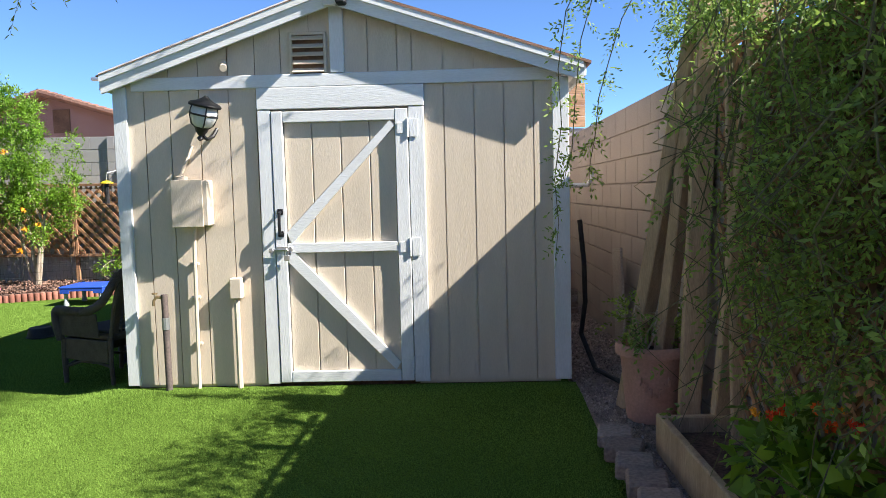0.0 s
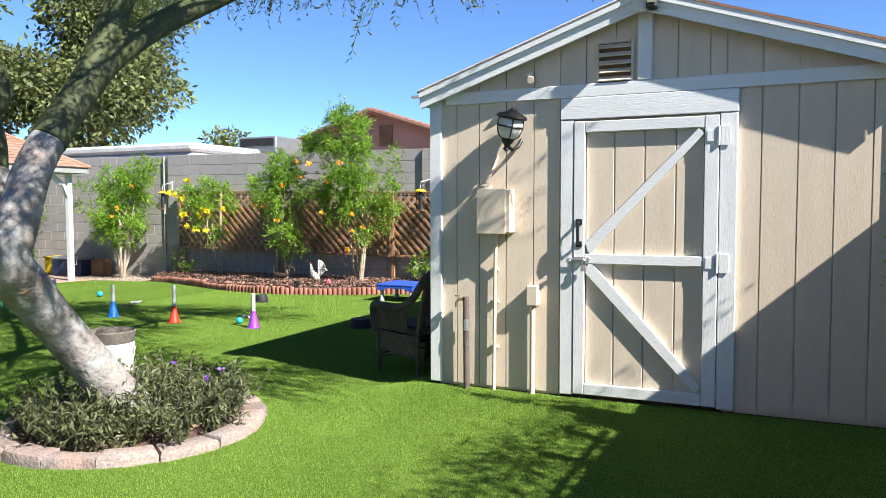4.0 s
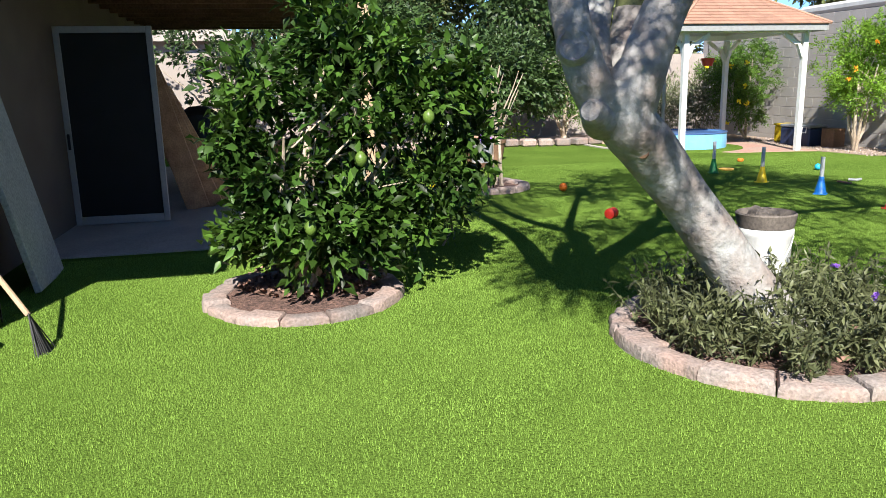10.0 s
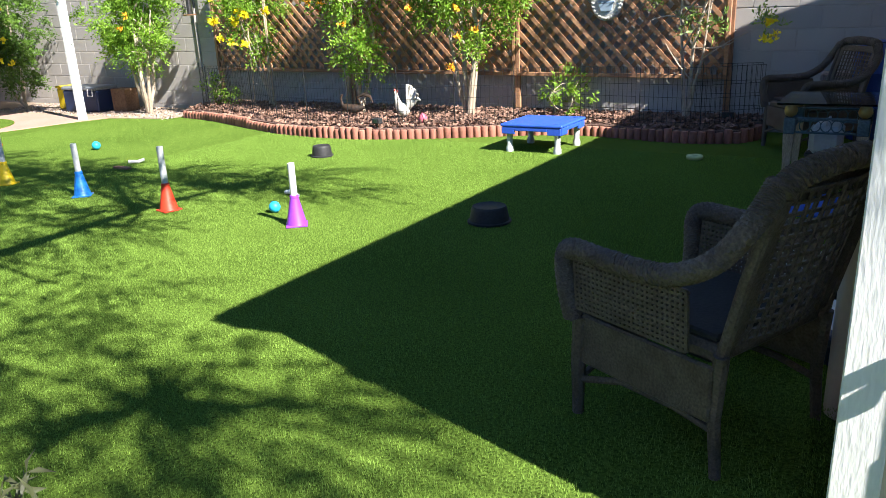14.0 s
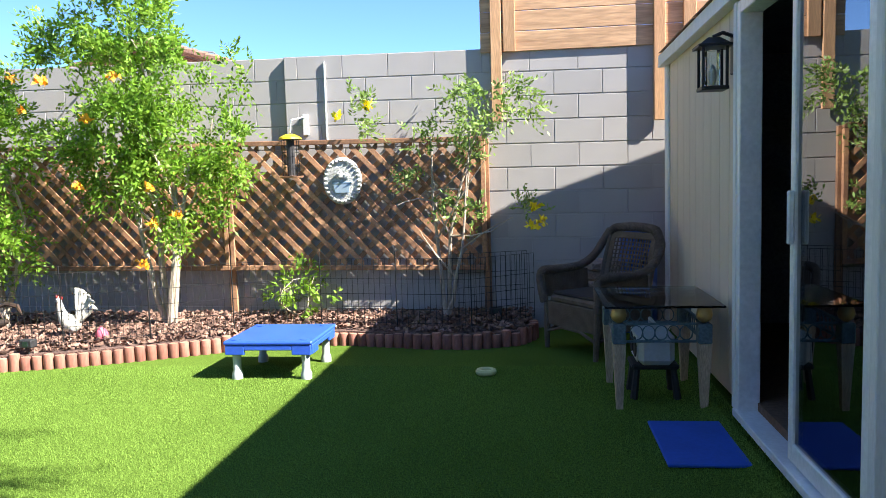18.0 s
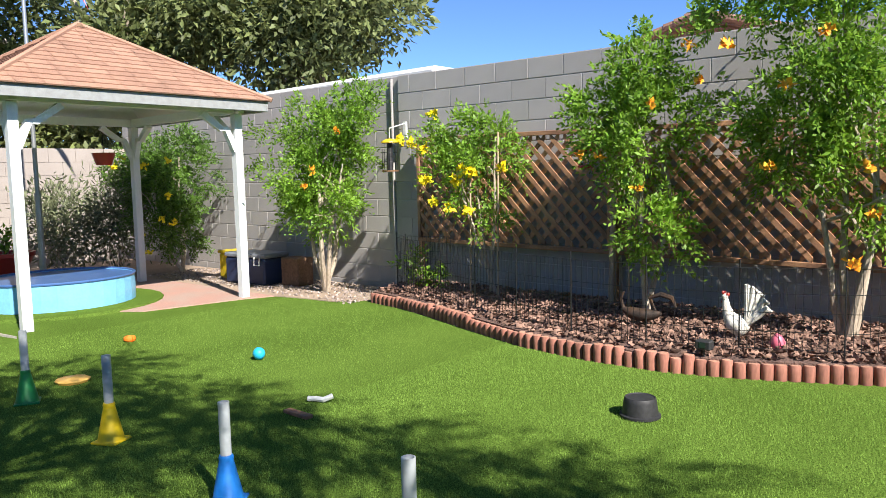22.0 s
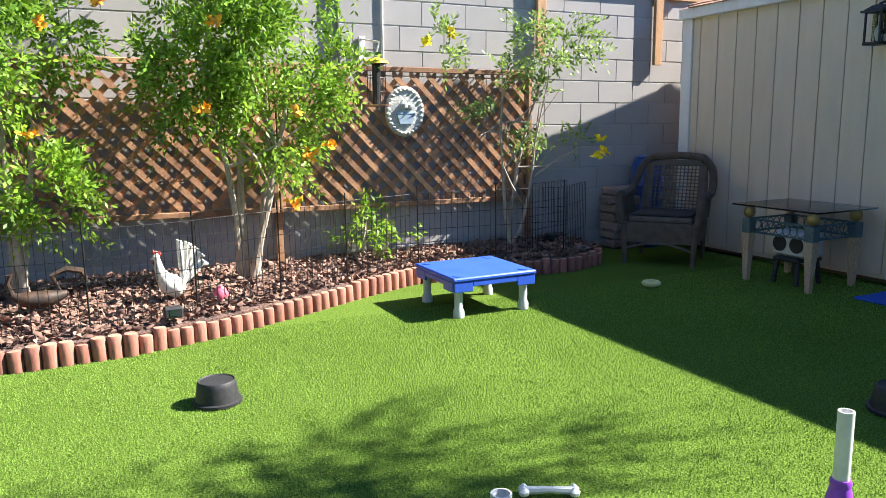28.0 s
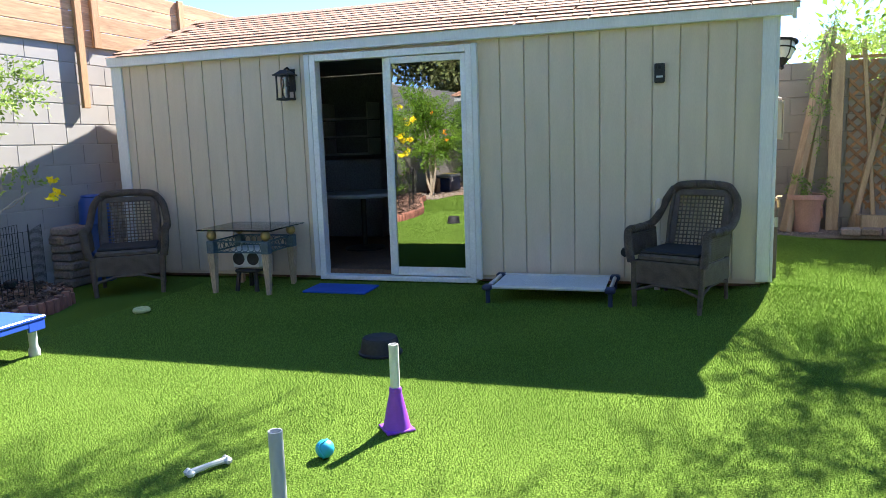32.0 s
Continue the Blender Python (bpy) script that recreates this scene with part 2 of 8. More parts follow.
LATH = mat("redwood_stained_lath", (0.46, 0.25, 0.135), (0.27, 0.14, 0.085), 0.85, 6, 60, 0.5, 0.003, rnd=0.3, fine_amt=0.2)
LOGRED = mat("red_stained_log", (0.335, 0.14, 0.10), (0.23, 0.092, 0.068), 0.8, 9, 50, 0.5, 0.004, rnd=0.25, stretch=(1, 1, 0.3), fine_amt=0.25)
MULCH = mat("bark_mulch_chip", (0.30, 0.18, 0.135), (0.16, 0.095, 0.072), 0.95, 12, 60, 0.5, 0.004, island=0.5)
MULCHBED = mat("mulch_bed", (0.17, 0.10, 0.08), (0.10, 0.06, 0.05), 0.95, 14, 60, 1.0, 0.02, fine_amt=0.5)
WOOD = mat("weathered_wood", (0.50, 0.37, 0.245), (0.39, 0.275, 0.18), 0.85, 3, 40, 0.5, 0.004, stretch=(7, 7, 0.7), rnd=0.1, fine_amt=0.2)
WOODX = mat("fence_plank_wood", (0.52, 0.33, 0.19), (0.36, 0.21, 0.12), 0.85, 1.6, 12, 0.4, 0.003, stretch=(0.5, 5, 5), rnd=0.12, fine_amt=0.22)
POSTWOOD = mat("fence_post_wood", (0.54, 0.33, 0.18), (0.40, 0.225, 0.12), 0.85, 2, 30, 0.4, 0.003, stretch=(6, 6, 0.5), rnd=0.1, fine_amt=0.2)
DARKWOOD = mat("brown_stained_beam", (0.20, 0.115, 0.07), (0.14, 0.08, 0.05), 0.85, 3, 40, 0.4, 0.004, fine_amt=0.25)
STONE = mat("pinkish_edging_stone", (0.335, 0.24, 0.205), (0.25, 0.215, 0.2), 0.95, 5.0, 55, 0.9, 0.010, rnd=0.28, fine_amt=0.25, bump2=0.5)
CONCRETE = mat("concrete", (0.42, 0.38, 0.34), (0.34, 0.31, 0.28), 0.9, 2, 90, 0.5, 0.003)
PINKSLAB = mat("worn_red_slab", (0.40, 0.225, 0.18), (0.36, 0.26, 0.215), 0.9, 2.5, 70, 0.5, 0.003)
STUCCO = mat("house_stucco", (0.50, 0.43, 0.36), (0.45, 0.385, 0.32), 0.95, 2, 130, 0.7, 0.006)
BLACKMETAL = plain("black_metal", (0.018, 0.018, 0.02), 0.45, 0.3)
BLACKPLASTIC = mat("black_rubber", (0.03, 0.03, 0.033), (0.022, 0.022, 0.024), 0.6, 6, 60, 0.2, 0.002)
CHROME = plain("dull_steel", (0.55, 0.55, 0.56), 0.35, 0.9)
GALV = plain("galvanised_pipe", (0.42, 0.44, 0.45), 0.4, 0.7)
WHITEPL = plain("white_plastic", (0.66, 0.67, 0.66), 0.4)
GREYPL = plain("grey_pvc", (0.50, 0.53, 0.55), 0.45)

# ---- ground ----
sheet = Shape().raw([(-250, -250, -0.05), (250, -250, -0.05), (250, 250, -0.05), (-250, 250, -0.05)], [(0, 1, 2, 3)])
single("ground", sheet, DIRT, "pale brown desert soil round the yard", "ground", kind="structure")


def rise(x, y):
    """Height of the turf: it climbs a little towards the shed's gable."""
    x, y = np.asarray(x, float), np.asarray(y, float)
    front = 0.085 * np.exp(-(np.maximum(0, -0.06 - y) / 0.7) ** 2 - (np.maximum(0, -0.02 - x) / 0.35) ** 2 - (np.maximum(0, x - 3.0) / 0.25) ** 2)
    side = 0.05 * np.exp(-((-0.03 - x) / 0.1) ** 2 - (np.maximum(0, y - 5.8) / 0.2) ** 2)
    return np.where(y < 0, front, np.where(x < -0.02, np.maximum(side, front * np.exp(-(y / 0.4) ** 2)), 0.0))


xs = np.unique(np.concatenate([np.linspace(-15.6, -1.0, 8), np.linspace(-1.0, 3.06, 59)]))
ys = np.unique(np.concatenate([np.linspace(-6.2, -2.2, 5), np.linspace(-2.2, 6.0, 83), [6.35]]))
gx_, gy_ = np.meshgrid(xs, ys, indexing="ij")
nyy = len(ys)
lawn = Shape().raw(np.stack([gx_.ravel(), gy_.ravel(), rise(gx_, gy_).ravel()], 1).tolist(),
                   [(i * nyy + j, (i + 1) * nyy + j, (i + 1) * nyy + j + 1, i * nyy + j + 1) for i in range(len(xs) - 1) for j in range(nyy - 1)])
turf = single("lawn", lawn, TURF, "bright green artificial turf with tree shade", "turf", kind="structure")
single("gravel_path", Shape().box(3.06, 3.62, -5.5, 6.05, -0.04, -0.005, 0), GRAVEL, "pinkish grey gravel strip beside the shed", "gravel", kind="structure")

# ---- shed ----
SHED_Y, SHED_X, EAVE, RIDGE, RX = 5.985, 3.12, 2.085, 2.60, 1.59
shed = thing("shed", "tan wooden garden shed with white trim and shingled gable roof", "shed")


def roof_z(x):
    """Underside of the roof boards above x."""
    return EAVE + 0.02 + (RIDGE - EAVE) * (1 - abs(x - RX) / RX)


wall_g = part("gable_wall", Shape().prism([(0.05, 0.0), (1.02, 0.0), (1.02, roof_z(1.02) - 0.02), (0.05, roof_z(0.05) - 0.02)], 1, 0.02, 0.06)
              .prism([(2.1, 0.0), (3.07, 0.0), (3.07, roof_z(3.07) - 0.02), (2.1, roof_z(2.1) - 0.02)], 1, 0.02, 0.06)
              .prism([(1.02, 1.86), (2.1, 1.86), (2.1, roof_z(2.1) - 0.02), (RX, roof_z(RX) - 0.02), (1.02, roof_z(1.02) - 0.02)], 1, 0.021, 0.06), SIDING, shed)
wall_s = part("side_wall", Shape().box(0.02, 0.06, 0.06, 2.39, 0.0, 2.08, 0).box(0.02, 0.06, 3.88, SHED_Y - 0.05, 0.0, 2.08, 0).box(0.02, 0.06, 2.39, 3.88, 1.99, 2.08, 0), SIDING, shed)
part("rear_wall", Shape().prism([(0.05, 0.0), (3.07, 0.0), (3.07, roof_z(3.07) - 0.02), (RX, roof_z(RX) - 0.02), (0.05, roof_z(0.05) - 0.02)], 1, SHED_Y - 0.05, SHED_Y), SIDING, shed)
part("far_side_wall", Shape().box(3.06, 3.1, 0.06, SHED_Y - 0.05, 0.0, 2.08, 0), SIDING, shed)


def gable_board(x0, x1, z0):
    g = 0.004
    x0, x1 = x0 + g, x1 - g
    top = [(x1, roof_z(x1) - 0.02), (x0, roof_z(x0) - 0.02)]
    if x0 < RX < x1:
        top.insert(1, (RX, roof_z(RX) - 0.02))
    part("board", Shape().prism([(x0, z0), (x1, z0)] + top, 1, 0.004, 0.02), SIDING, wall_g)


xs = [0.06, 0.215, 0.415, 0.625, 0.83, 1.02]
for a, b in zip(xs, xs[1:]):
    gable_board(a, b, 0.02)
for a, b in zip([1.02, 1.2, 1.40, 1.6, 1.8, 2.0], [1.2, 1.40, 1.6, 1.8, 2.0, 2.1]):
    gable_board(a, b, 1.9)
xs = [2.1, 2.30, 2.505, 2.705, 2.905, 3.07]
for a, b in zip(xs, xs[1:]):
    gable_board(a, b, 0.02)
y = -0.13
while y < SHED_Y - 0.08:
    y1 = min(y + 0.2045, SHED_Y - 0.05)
    a, b = max(0.06, y + 0.004), y1 - 0.004
    if b < a + 0.02:
        pass
    elif b < 2.37 or a > 3.9:
        part("board", Shape().box(0.003, 0.02, a, b, 0.03, 2.07, 0.003), SIDING, wall_s)
    else:
        if a < 2.36:
            part("board", Shape().box(0.003, 0.02, a, 2.365, 0.03, 2.07, 0.003), SIDING, wall_s)
        if b > 3.92:
            part("board", Shape().box(0.003, 0.02, 3.915, b, 0.03, 2.07, 0.003), SIDING, wall_s)
    y = y1
# corner boards and bands
for n, (x0, x1, y0, y1, z1) in {"a": (-0.02, 0.085, -0.022, 0.003, 2.06), "b": (-0.02, 0.002, 0.004, 0.10, 2.05), "c": (3.03, 3.14, -0.022, 0.003, 2.05),
                                "d": (-0.02, 0.002, 5.885, 6.005, 2.05)}.items():
    part("corner_board", Shape().box(x0, x1, y0, y1, 0.02, z1), TRIM, shed)
part("gable_band", Shape().box(0.13, 3.06, -0.026, 0.002, 2.03, 2.115), TRIMX, shed)
part("king_post", Shape().box(1.545, 1.64, -0.03, 0.002, 2.117, 2.56), TRIM, shed)
# roof: boards, fascia, shingles
for side, (xe, sgn) in {"l": (-0.045, 1), "r": (3.225, -1)}.items():
    deck = Shape().prism([(xe, roof_z(xe)), (RX, roof_z(RX)), (RX, roof_z(RX) + 0.03), (xe, roof_z(xe) + 0.03)], 1, -0.10, SHED_Y + 0.025)
    part("roof_deck", deck, TRIMX, shed)
    for lift, d, yy in ((-0.085, 0.115, -0.125), (-0.01, 0.058, -0.145)):
        rake = Shape().prism([(xe, roof_z(xe) + lift), (RX, roof_z(RX) + lift), (RX, roof_z(RX) + lift + d), (xe, roof_z(xe) + lift + d)], 1, yy, yy + 0.024)
        part("rake_board", rake, TRIMX, shed)
    ex = xe - 0.02 if sgn > 0 else xe
    part("eave_fascia", Shape().box(ex, ex + 0.02, -0.10, SHED_Y + 0.025, roof_z(xe) - 0.055, roof_z(xe) + 0.032), TRIM, shed)
part("soffit", Shape().box(-0.07, 0.0, -0.098, SHED_Y + 0.022, roof_z(-0.07) - 0.05, roof_z(-0.07) - 0.035), TRIM, shed)
# shingle courses on the visible slope
roof_l = part("shingle_underlay", Shape().prism([(-0.06, roof_z(-0.06) + 0.032), (RX, roof_z(RX) + 0.032), (RX, roof_z(RX) + 0.037), (-0.06, roof_z(-0.06) + 0.037)], 1, -0.15, SHED_Y + 0.035)
              .prism([(3.27, roof_z(3.27) + 0.032), (RX, roof_z(RX) + 0.032), (RX, roof_z(RX) + 0.05), (3.27, roof_z(3.27) + 0.05)], 1, -0.15, SHED_Y + 0.035), SHINGLE, shed)
slope = math.atan2(RIDGE - EAVE, RX)
tab = Shape().box(-0.005, 0.15, 0.003, 0.297, 0, 0.007, 0.002).mesh("shingle")
tab.materials.append(SHINGLE)
rows = 12
for r in range(rows):
    for c in range(21):
        yy = -0.12 + 0.3 * c + (0.15 if r % 2 else 0.0) + RNG.uniform(-0.01, 0.01)
        if yy + 0.3 > SHED_Y + 0.045:
            continue
        x = -0.075 + r * 0.141
        o = part("shingle", tab, None, roof_l)
        o.matrix_basis = pose(x, yy, roof_z(x) + 0.036 + 0.004, 0, -math.degrees(slope) + 2.2, 0)
part("ridge_cap", Shape().prism([(RX - 0.12, roof_z(RX - 0.12) + 0.05), (RX, roof_z(RX) + 0.06), (RX + 0.12, roof_z(RX + 0.12) + 0.05), (RX, roof_z(RX) + 0.035)], 1, -0.15, SHED_Y + 0.035), SHINGLE, shed)

# shed floor and dark inside
part("floor_deck", Shape().box(0.06, 3.06, 0.06, SHED_Y - 0.05, -0.03, 0.06, 0), DARKWOOD, shed)

# double-braced door in the gable
door = tagged(part("gable_door", Shape().box(1.13, 2.06, 0.02, 0.05, 0.04, 1.86, 0), SIDING, None), "closed tan plank door with white Z-braced frame", "door", kind="structure")
for a, b in zip([1.2, 1.395, 1.595, 1.795], [1.395, 1.595, 1.795, 1.975]):
    part("door_board", Shape().box(a + 0.004, b - 0.004, 0.006, 0.02, 0.08, 1.83, 0.003), SIDING, door)
for x0, x1, z0, z1 in ((1.125, 1.2, 0.03, 1.87), (1.975, 2.062, 0.03, 1.87)):
    part("stile", Shape().box(x0, x1, -0.03, 0.006, z0, z1), TRIM, door)
for z0, z1 in ((0.03, 0.105), (0.92, 0.985), (1.795, 1.868)):
    part("rail", Shape().box(1.202, 1.973, -0.028, 0.005, z0, z1), TRIMX, door)
for (xa, za), (xb, zb) in (((1.2, 1.02), (1.975, 1.795)), ((1.2, 0.90), (1.975, 0.12))):
    d = Vector((xb - xa, 0, zb - za)).normalized()
    nrm = Vector((-d.z, 0, d.x)) * 0.052
    pts = [Vector((xa, 0, za)) + nrm, Vector((xa, 0, za)) - nrm, Vector((xb, 0, zb)) - nrm, Vector((xb, 0, zb)) + nrm]
    poly = [(max(1.203, min(1.972, p.x)), max(0.107, min(1.793, p.z))) for p in pts]
    part("brace", Shape().prism(poly, 1, -0.026, 0.005), TRIMX, door)
for z in (1.74, 0.945, 0.14):
    part("hinge", Shape().box(1.99, 2.045, -0.036, -0.03, z - 0.035, z + 0.035, 0.001).box(2.075, 2.13, -0.036, -0.03, z - 0.06, z + 0.06, 0.001)
         .tube([(2.06, -0.036, z - 0.06), (2.06, -0.036, z + 0.06)], 0.009), TRIM, door)
part("pull_handle", Shape().tube([(1.165, -0.03, 1.05), (1.165, -0.07, 1.06), (1.165, -0.075, 1.125), (1.165, -0.07, 1.19), (1.165, -0.03, 1.2)], 0.011)
     .box(1.145, 1.185, -0.037, -0.03, 1.03, 1.07, 0.002).box(1.145, 1.185, -0.037, -0.03, 1.18, 1.22, 0.002), BLACKMETAL, door, "black iron pull handle", True)
part("latch", Shape().box(1.13, 1.24, -0.04, -0.03, 0.935, 0.965, 0.002).tube([(1.10, -0.05, 0.945), (1.22, -0.05, 0.945)], 0.007)
     .lathe([(0.0, 0), (0.016, 0.0), (0.018, 0.02), (0.014, 0.03)], 12, pose(1.10, -0.05, 0.94, 90)), CHROME, door, "steel slide bolt", True)
part("padlock", Shape().box(1.185, 1.225, -0.07, -0.05, 0.87, 0.91, 0.005).tube([(1.193, -0.06, 0.91), (1.193, -0.06, 0.94), (1.205, -0.06, 0.952), (1.217, -0.06, 0.94), (1.217, -0.06, 0.91)], 0.004), CHROME, door)
# door casing
part("door_casing", Shape().box(1.03, 1.118, -0.026, 0.003, 0.02, 1.88), TRIM, shed)
part("door_casing", Shape().box(2.068, 2.165, -0.026, 0.003, 0.02, 1.88), TRIM, shed)
part("door_header", Shape().box(1.028, 2.167, -0.029, 0.003, 1.885, 2.027), TRIMX, shed)

# gable vent
vent = thing("gable_vent", "tan louvred vent in the shed gable", "vent")
part("frame", Shape().box(1.265, 1.285, -0.02, 0.003, 2.117, 2.39).box(1.50, 1.52, -0.02, 0.003, 2.117, 2.39).box(1.285, 1.50, -0.02, 0.003, 2.37, 2.39), SIDING, vent)
# solid dark sheet paints the shade between the slats
part("backing", Shape().box(1.285, 1.50, 0.0, 0.003, 2.117, 2.37, 0), DARKWOOD, vent, "dark sheet for the shade behind the slats")
for k in range(5):
    part("slat", Shape().box(1.285, 1.50, -0.027, 0.027, -0.004, 0.004, 0.001, pose(0, -0.012, 2.14 + 0.053 * k, 38)), SIDING, vent)

# sliding glass door
VINYL = plain("white_vinyl", (0.86, 0.87, 0.88), 0.35)
GLASS = glass("door_glass", (0.45, 0.5, 0.5), 4.0)
slider = thing("sliding_door", "white vinyl sliding glass door, half open", "door", kind="structure")
for n, (y0, y1, z0, z1) in enumerate(((2.16, 2.218, 0.05, 2.05), (3.687, 3.745, 0.05, 2.05))):
    part("jamb", Shape().box(-0.045, 0.06, y0, y1, z0, z1), VINYL, slider)
part("head", Shape().box(-0.046, 0.06, 2.22, 3.685, 1.99, 2.05), VINYL, slider)
part("outer_casing", Shape().box(-0.05, 0.002, 2.11, 2.158, 0.05, 2.055).box(-0.05, 0.002, 3.747, 3.80, 0.05, 2.055), TRIM, slider)
part("sill", Shape().box(-0.06, 0.06, 2.16, 3.745, 0.02, 0.06), VINYL, slider)
def sash(x, y0, y1, name):
    w, z0, z1 = 0.048, 0.07, 1.985
    s = part(name, Shape().box(x, x + 0.035, y0, y0 + w, z0, z1).box(x, x + 0.035, y1 - w, y1, z0, z1)
             .box(x, x + 0.035, y0 + w, y1 - w, z0, z0 + 0.075).box(x, x + 0.035, y0 + w, y1 - w, z1 - 0.055, z1), VINYL, slider)
    p = part("pane", Shape().box(x + 0.014, x + 0.02, y0 + w - 0.005, y1 - w + 0.005, z0 + 0.07, z1 - 0.05, 0), GLASS, s)
    p.visible_shadow = False
sash(-0.025, 2.222, 2.985, "fixed_sash")
sash(0.015, 2.26, 3.03, "sliding_sash")
part("pull", Shape().box(-0.05, -0.026, 2.925, 2.95, 0.95, 1.16, 0.005), VINYL, slider)

# ---- block walls ----
TILT = 0.0095
CH, CW = 0.192, 0.397
SEGS = ((-3.1, 4.6, 6.095), (-8.72, -3.1, 6.14), (-15.4, -8.72, 6.18))


def wall_top(x):
    return 2.279 - TILT * (x + 0.8)


core = Shape()
for xa, xb, yf in SEGS:
    core.prism([(xa, -0.05), (xb, -0.05), (xb, wall_top(xb) - 0.004), (xa, wall_top(xa) - 0.004)], 1, yf + 0.005, yf + 0.2)
bw = tagged(part("wall_north", core, MORTAR, None), "grey concrete block garden wall with offset courses", "wall", kind="structure")
BLOCKS = {}
extra = Shape()
n_obj = 0
for si, (xa, xb, yf) in enumerate(SEGS):
    for row in range(13):
        off = -1.0 - (0 if row % 2 == 0 else CW / 2)
        k0, k1 = math.floor((xa - off) / CW), math.ceil((xb - off) / CW)
        for k in range(k1 - 1, k0 - 1, -1):
            x0, x1 = max(xa, off + k * CW), min(xb, off + (k + 1) * CW)
            if x1 - x0 < 0.03:
                continue
            zz = wall_top(x0) - (row + 1) * CH
            if zz < -0.15:
                continue
            m = pose(x0, yf, zz, 0, math.degrees(TILT), 0)
            w = round(x1 - x0, 3)
            if -10.2 < x0 < 0.4 and n_obj < 300:
                if w not in BLOCKS:
                    BLOCKS[w] = Shape().box(0.0022, w - 0.0022, 0, 0.06, 0.0022, CH - 0.0022, 0.002).mesh("block")
                    BLOCKS[w].materials.append(BLOCK)
                o = part("block", BLOCKS[w], None, bw)
                o.matrix_basis = m
                n_obj += 1
            else:
                extra.box(0.003, w - 0.003, 0, 0.06, 0.003, CH - 0.003, 0.004, m)
tagged(part("far_blocks", extra, BLOCK, bw), kind="stuff")
ww = tagged(part("wall_west", Shape().box(-15.5, -15.35, -9, 6.2, -0.05, 1.84, 0), PALEWALL, None), "pale pinkish block wall at the yard's far end", "wall", kind="structure")
ex2 = Shape()
for row in range(9):
    for col in range(38):
        yy = 6.2 - 0.406 * col - (0.203 if row % 2 else 0)
        ex2.box(-15.36, -15.346, yy - 0.404, yy - 0.002, row * 0.2035 + 0.002, row * 0.2035 + 0.2015, 0.001)
tagged(part("blocks", ex2, PALEWALL, ww), kind="stuff")
ew = tagged(part("wall_east", Shape().box(3.645, 3.8, -7, 6.15, -0.05, 2.03, 0), PALEWALL, None), "pinkish block wall behind the shed and vines", "wall", kind="structure")
ex3 = Shape()
for row in range(10):
    for col in range(33):
        yy = 6.1 - 0.406 * col - (0.203 if row % 2 else 0)
        ex3.box(3.63, 3.65, yy - 0.402, yy - 0.004, row * 0.2035 + 0.004, row * 0.2035 + 0.199, 0.003)
tagged(part("blocks", ex3, PALEWALL, ew), kind="stuff")

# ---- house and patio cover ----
# house stucco darkened: the patio cover's shade is in the wall's colour
SHADEDST = mat("shaded_stucco", (0.17, 0.135, 0.11), (0.14, 0.11, 0.09), 0.95, 2, 130, 0.7, 0.006)
single("house_wall", Shape().box(-11.5, -0.95, -6.15, -5.95, -0.05, 2.36, 0), SHADEDST, "stucco house wall along the patio, its shade put into the colour", "wall", kind="structure")
single("house_end_wall", Shape().box(-1.15, -0.95, -13.0, -6.152, -0.05, 2.36, 0), STUCCO, "tan stucco end wall of the house", "wall", kind="structure")
single("house_eave", Shape().box(-11.6, -0.7, -6.6, -5.2, 2.365, 2.42, 0.004), DARKWOOD, "brown eave of the house", "eave", kind="structure")
single("house_roof", Shape().prism([(-6.85, 2.425), (-5.15, 2.425), (-9.5, 3.5), (-13, 2.5)], 0, -11.6, -0.68), SHINGLE, "brown shingled house roof", "roof", kind="structure")
single("south_wall", Shape().box(-0.94, 3.8, -12.0, -11.8, -0.05, 2.0, 0).box(3.65, 3.8, -11.8, -7.0, -0.05, 2.0, 0), PALEWALL, "pale block wall beside the house", "wall", kind="structure")
single("patio_slab", Shape().box(-11.4, -4.15, -5.95, -3.3, -0.02, 0.015, 0.004), CONCRETE, "grey concrete patio slab beside the turf", "slab", kind="structure")
patio = thing("patio_cover", "brown wooden patio cover attached to the house", "patio cover")
part("fascia_beam", Shape().box(-4.16, -4.08, -5.19, -3.1, 2.18, 2.34), DARKWOOD, patio)
part("side_beam", Shape().box(-11.4, -4.17, -3.26, -3.12, 2.09, 2.25), DARKWOOD, patio)
for k in range(13):
    x = -4.55 - k * 0.55
    part("rafter", Shape().box(x - 0.025, x + 0.025, -5.94, -3.15, 2.255, 2.36), DARKWOOD, patio)
part("roof_deck", Shape().box(-11.5, -4.0, -5.19, -3.0, 2.365, 2.41), DARKWOOD, patio)
for x in (-4.35, -8.0, -11.2):
    part("post", Shape().box(x - 0.05, x + 0.05, -3.25, -3.15, 0.015, 2.1), WOOD, patio)

# ---- plants ----
def frames_of(d, rng):
    """Side and up vectors for unit directions d."""
    r = rng.normal(size=d.shape)
    s = np.cross(d, r)
    s /= np.linalg.norm(s, axis=1, keepdims=True) + 1e-9
    return s, np.cross(s, d)


def unit(v):
    return v / (np.linalg.norm(v, axis=1, keepdims=True) + 1e-9)


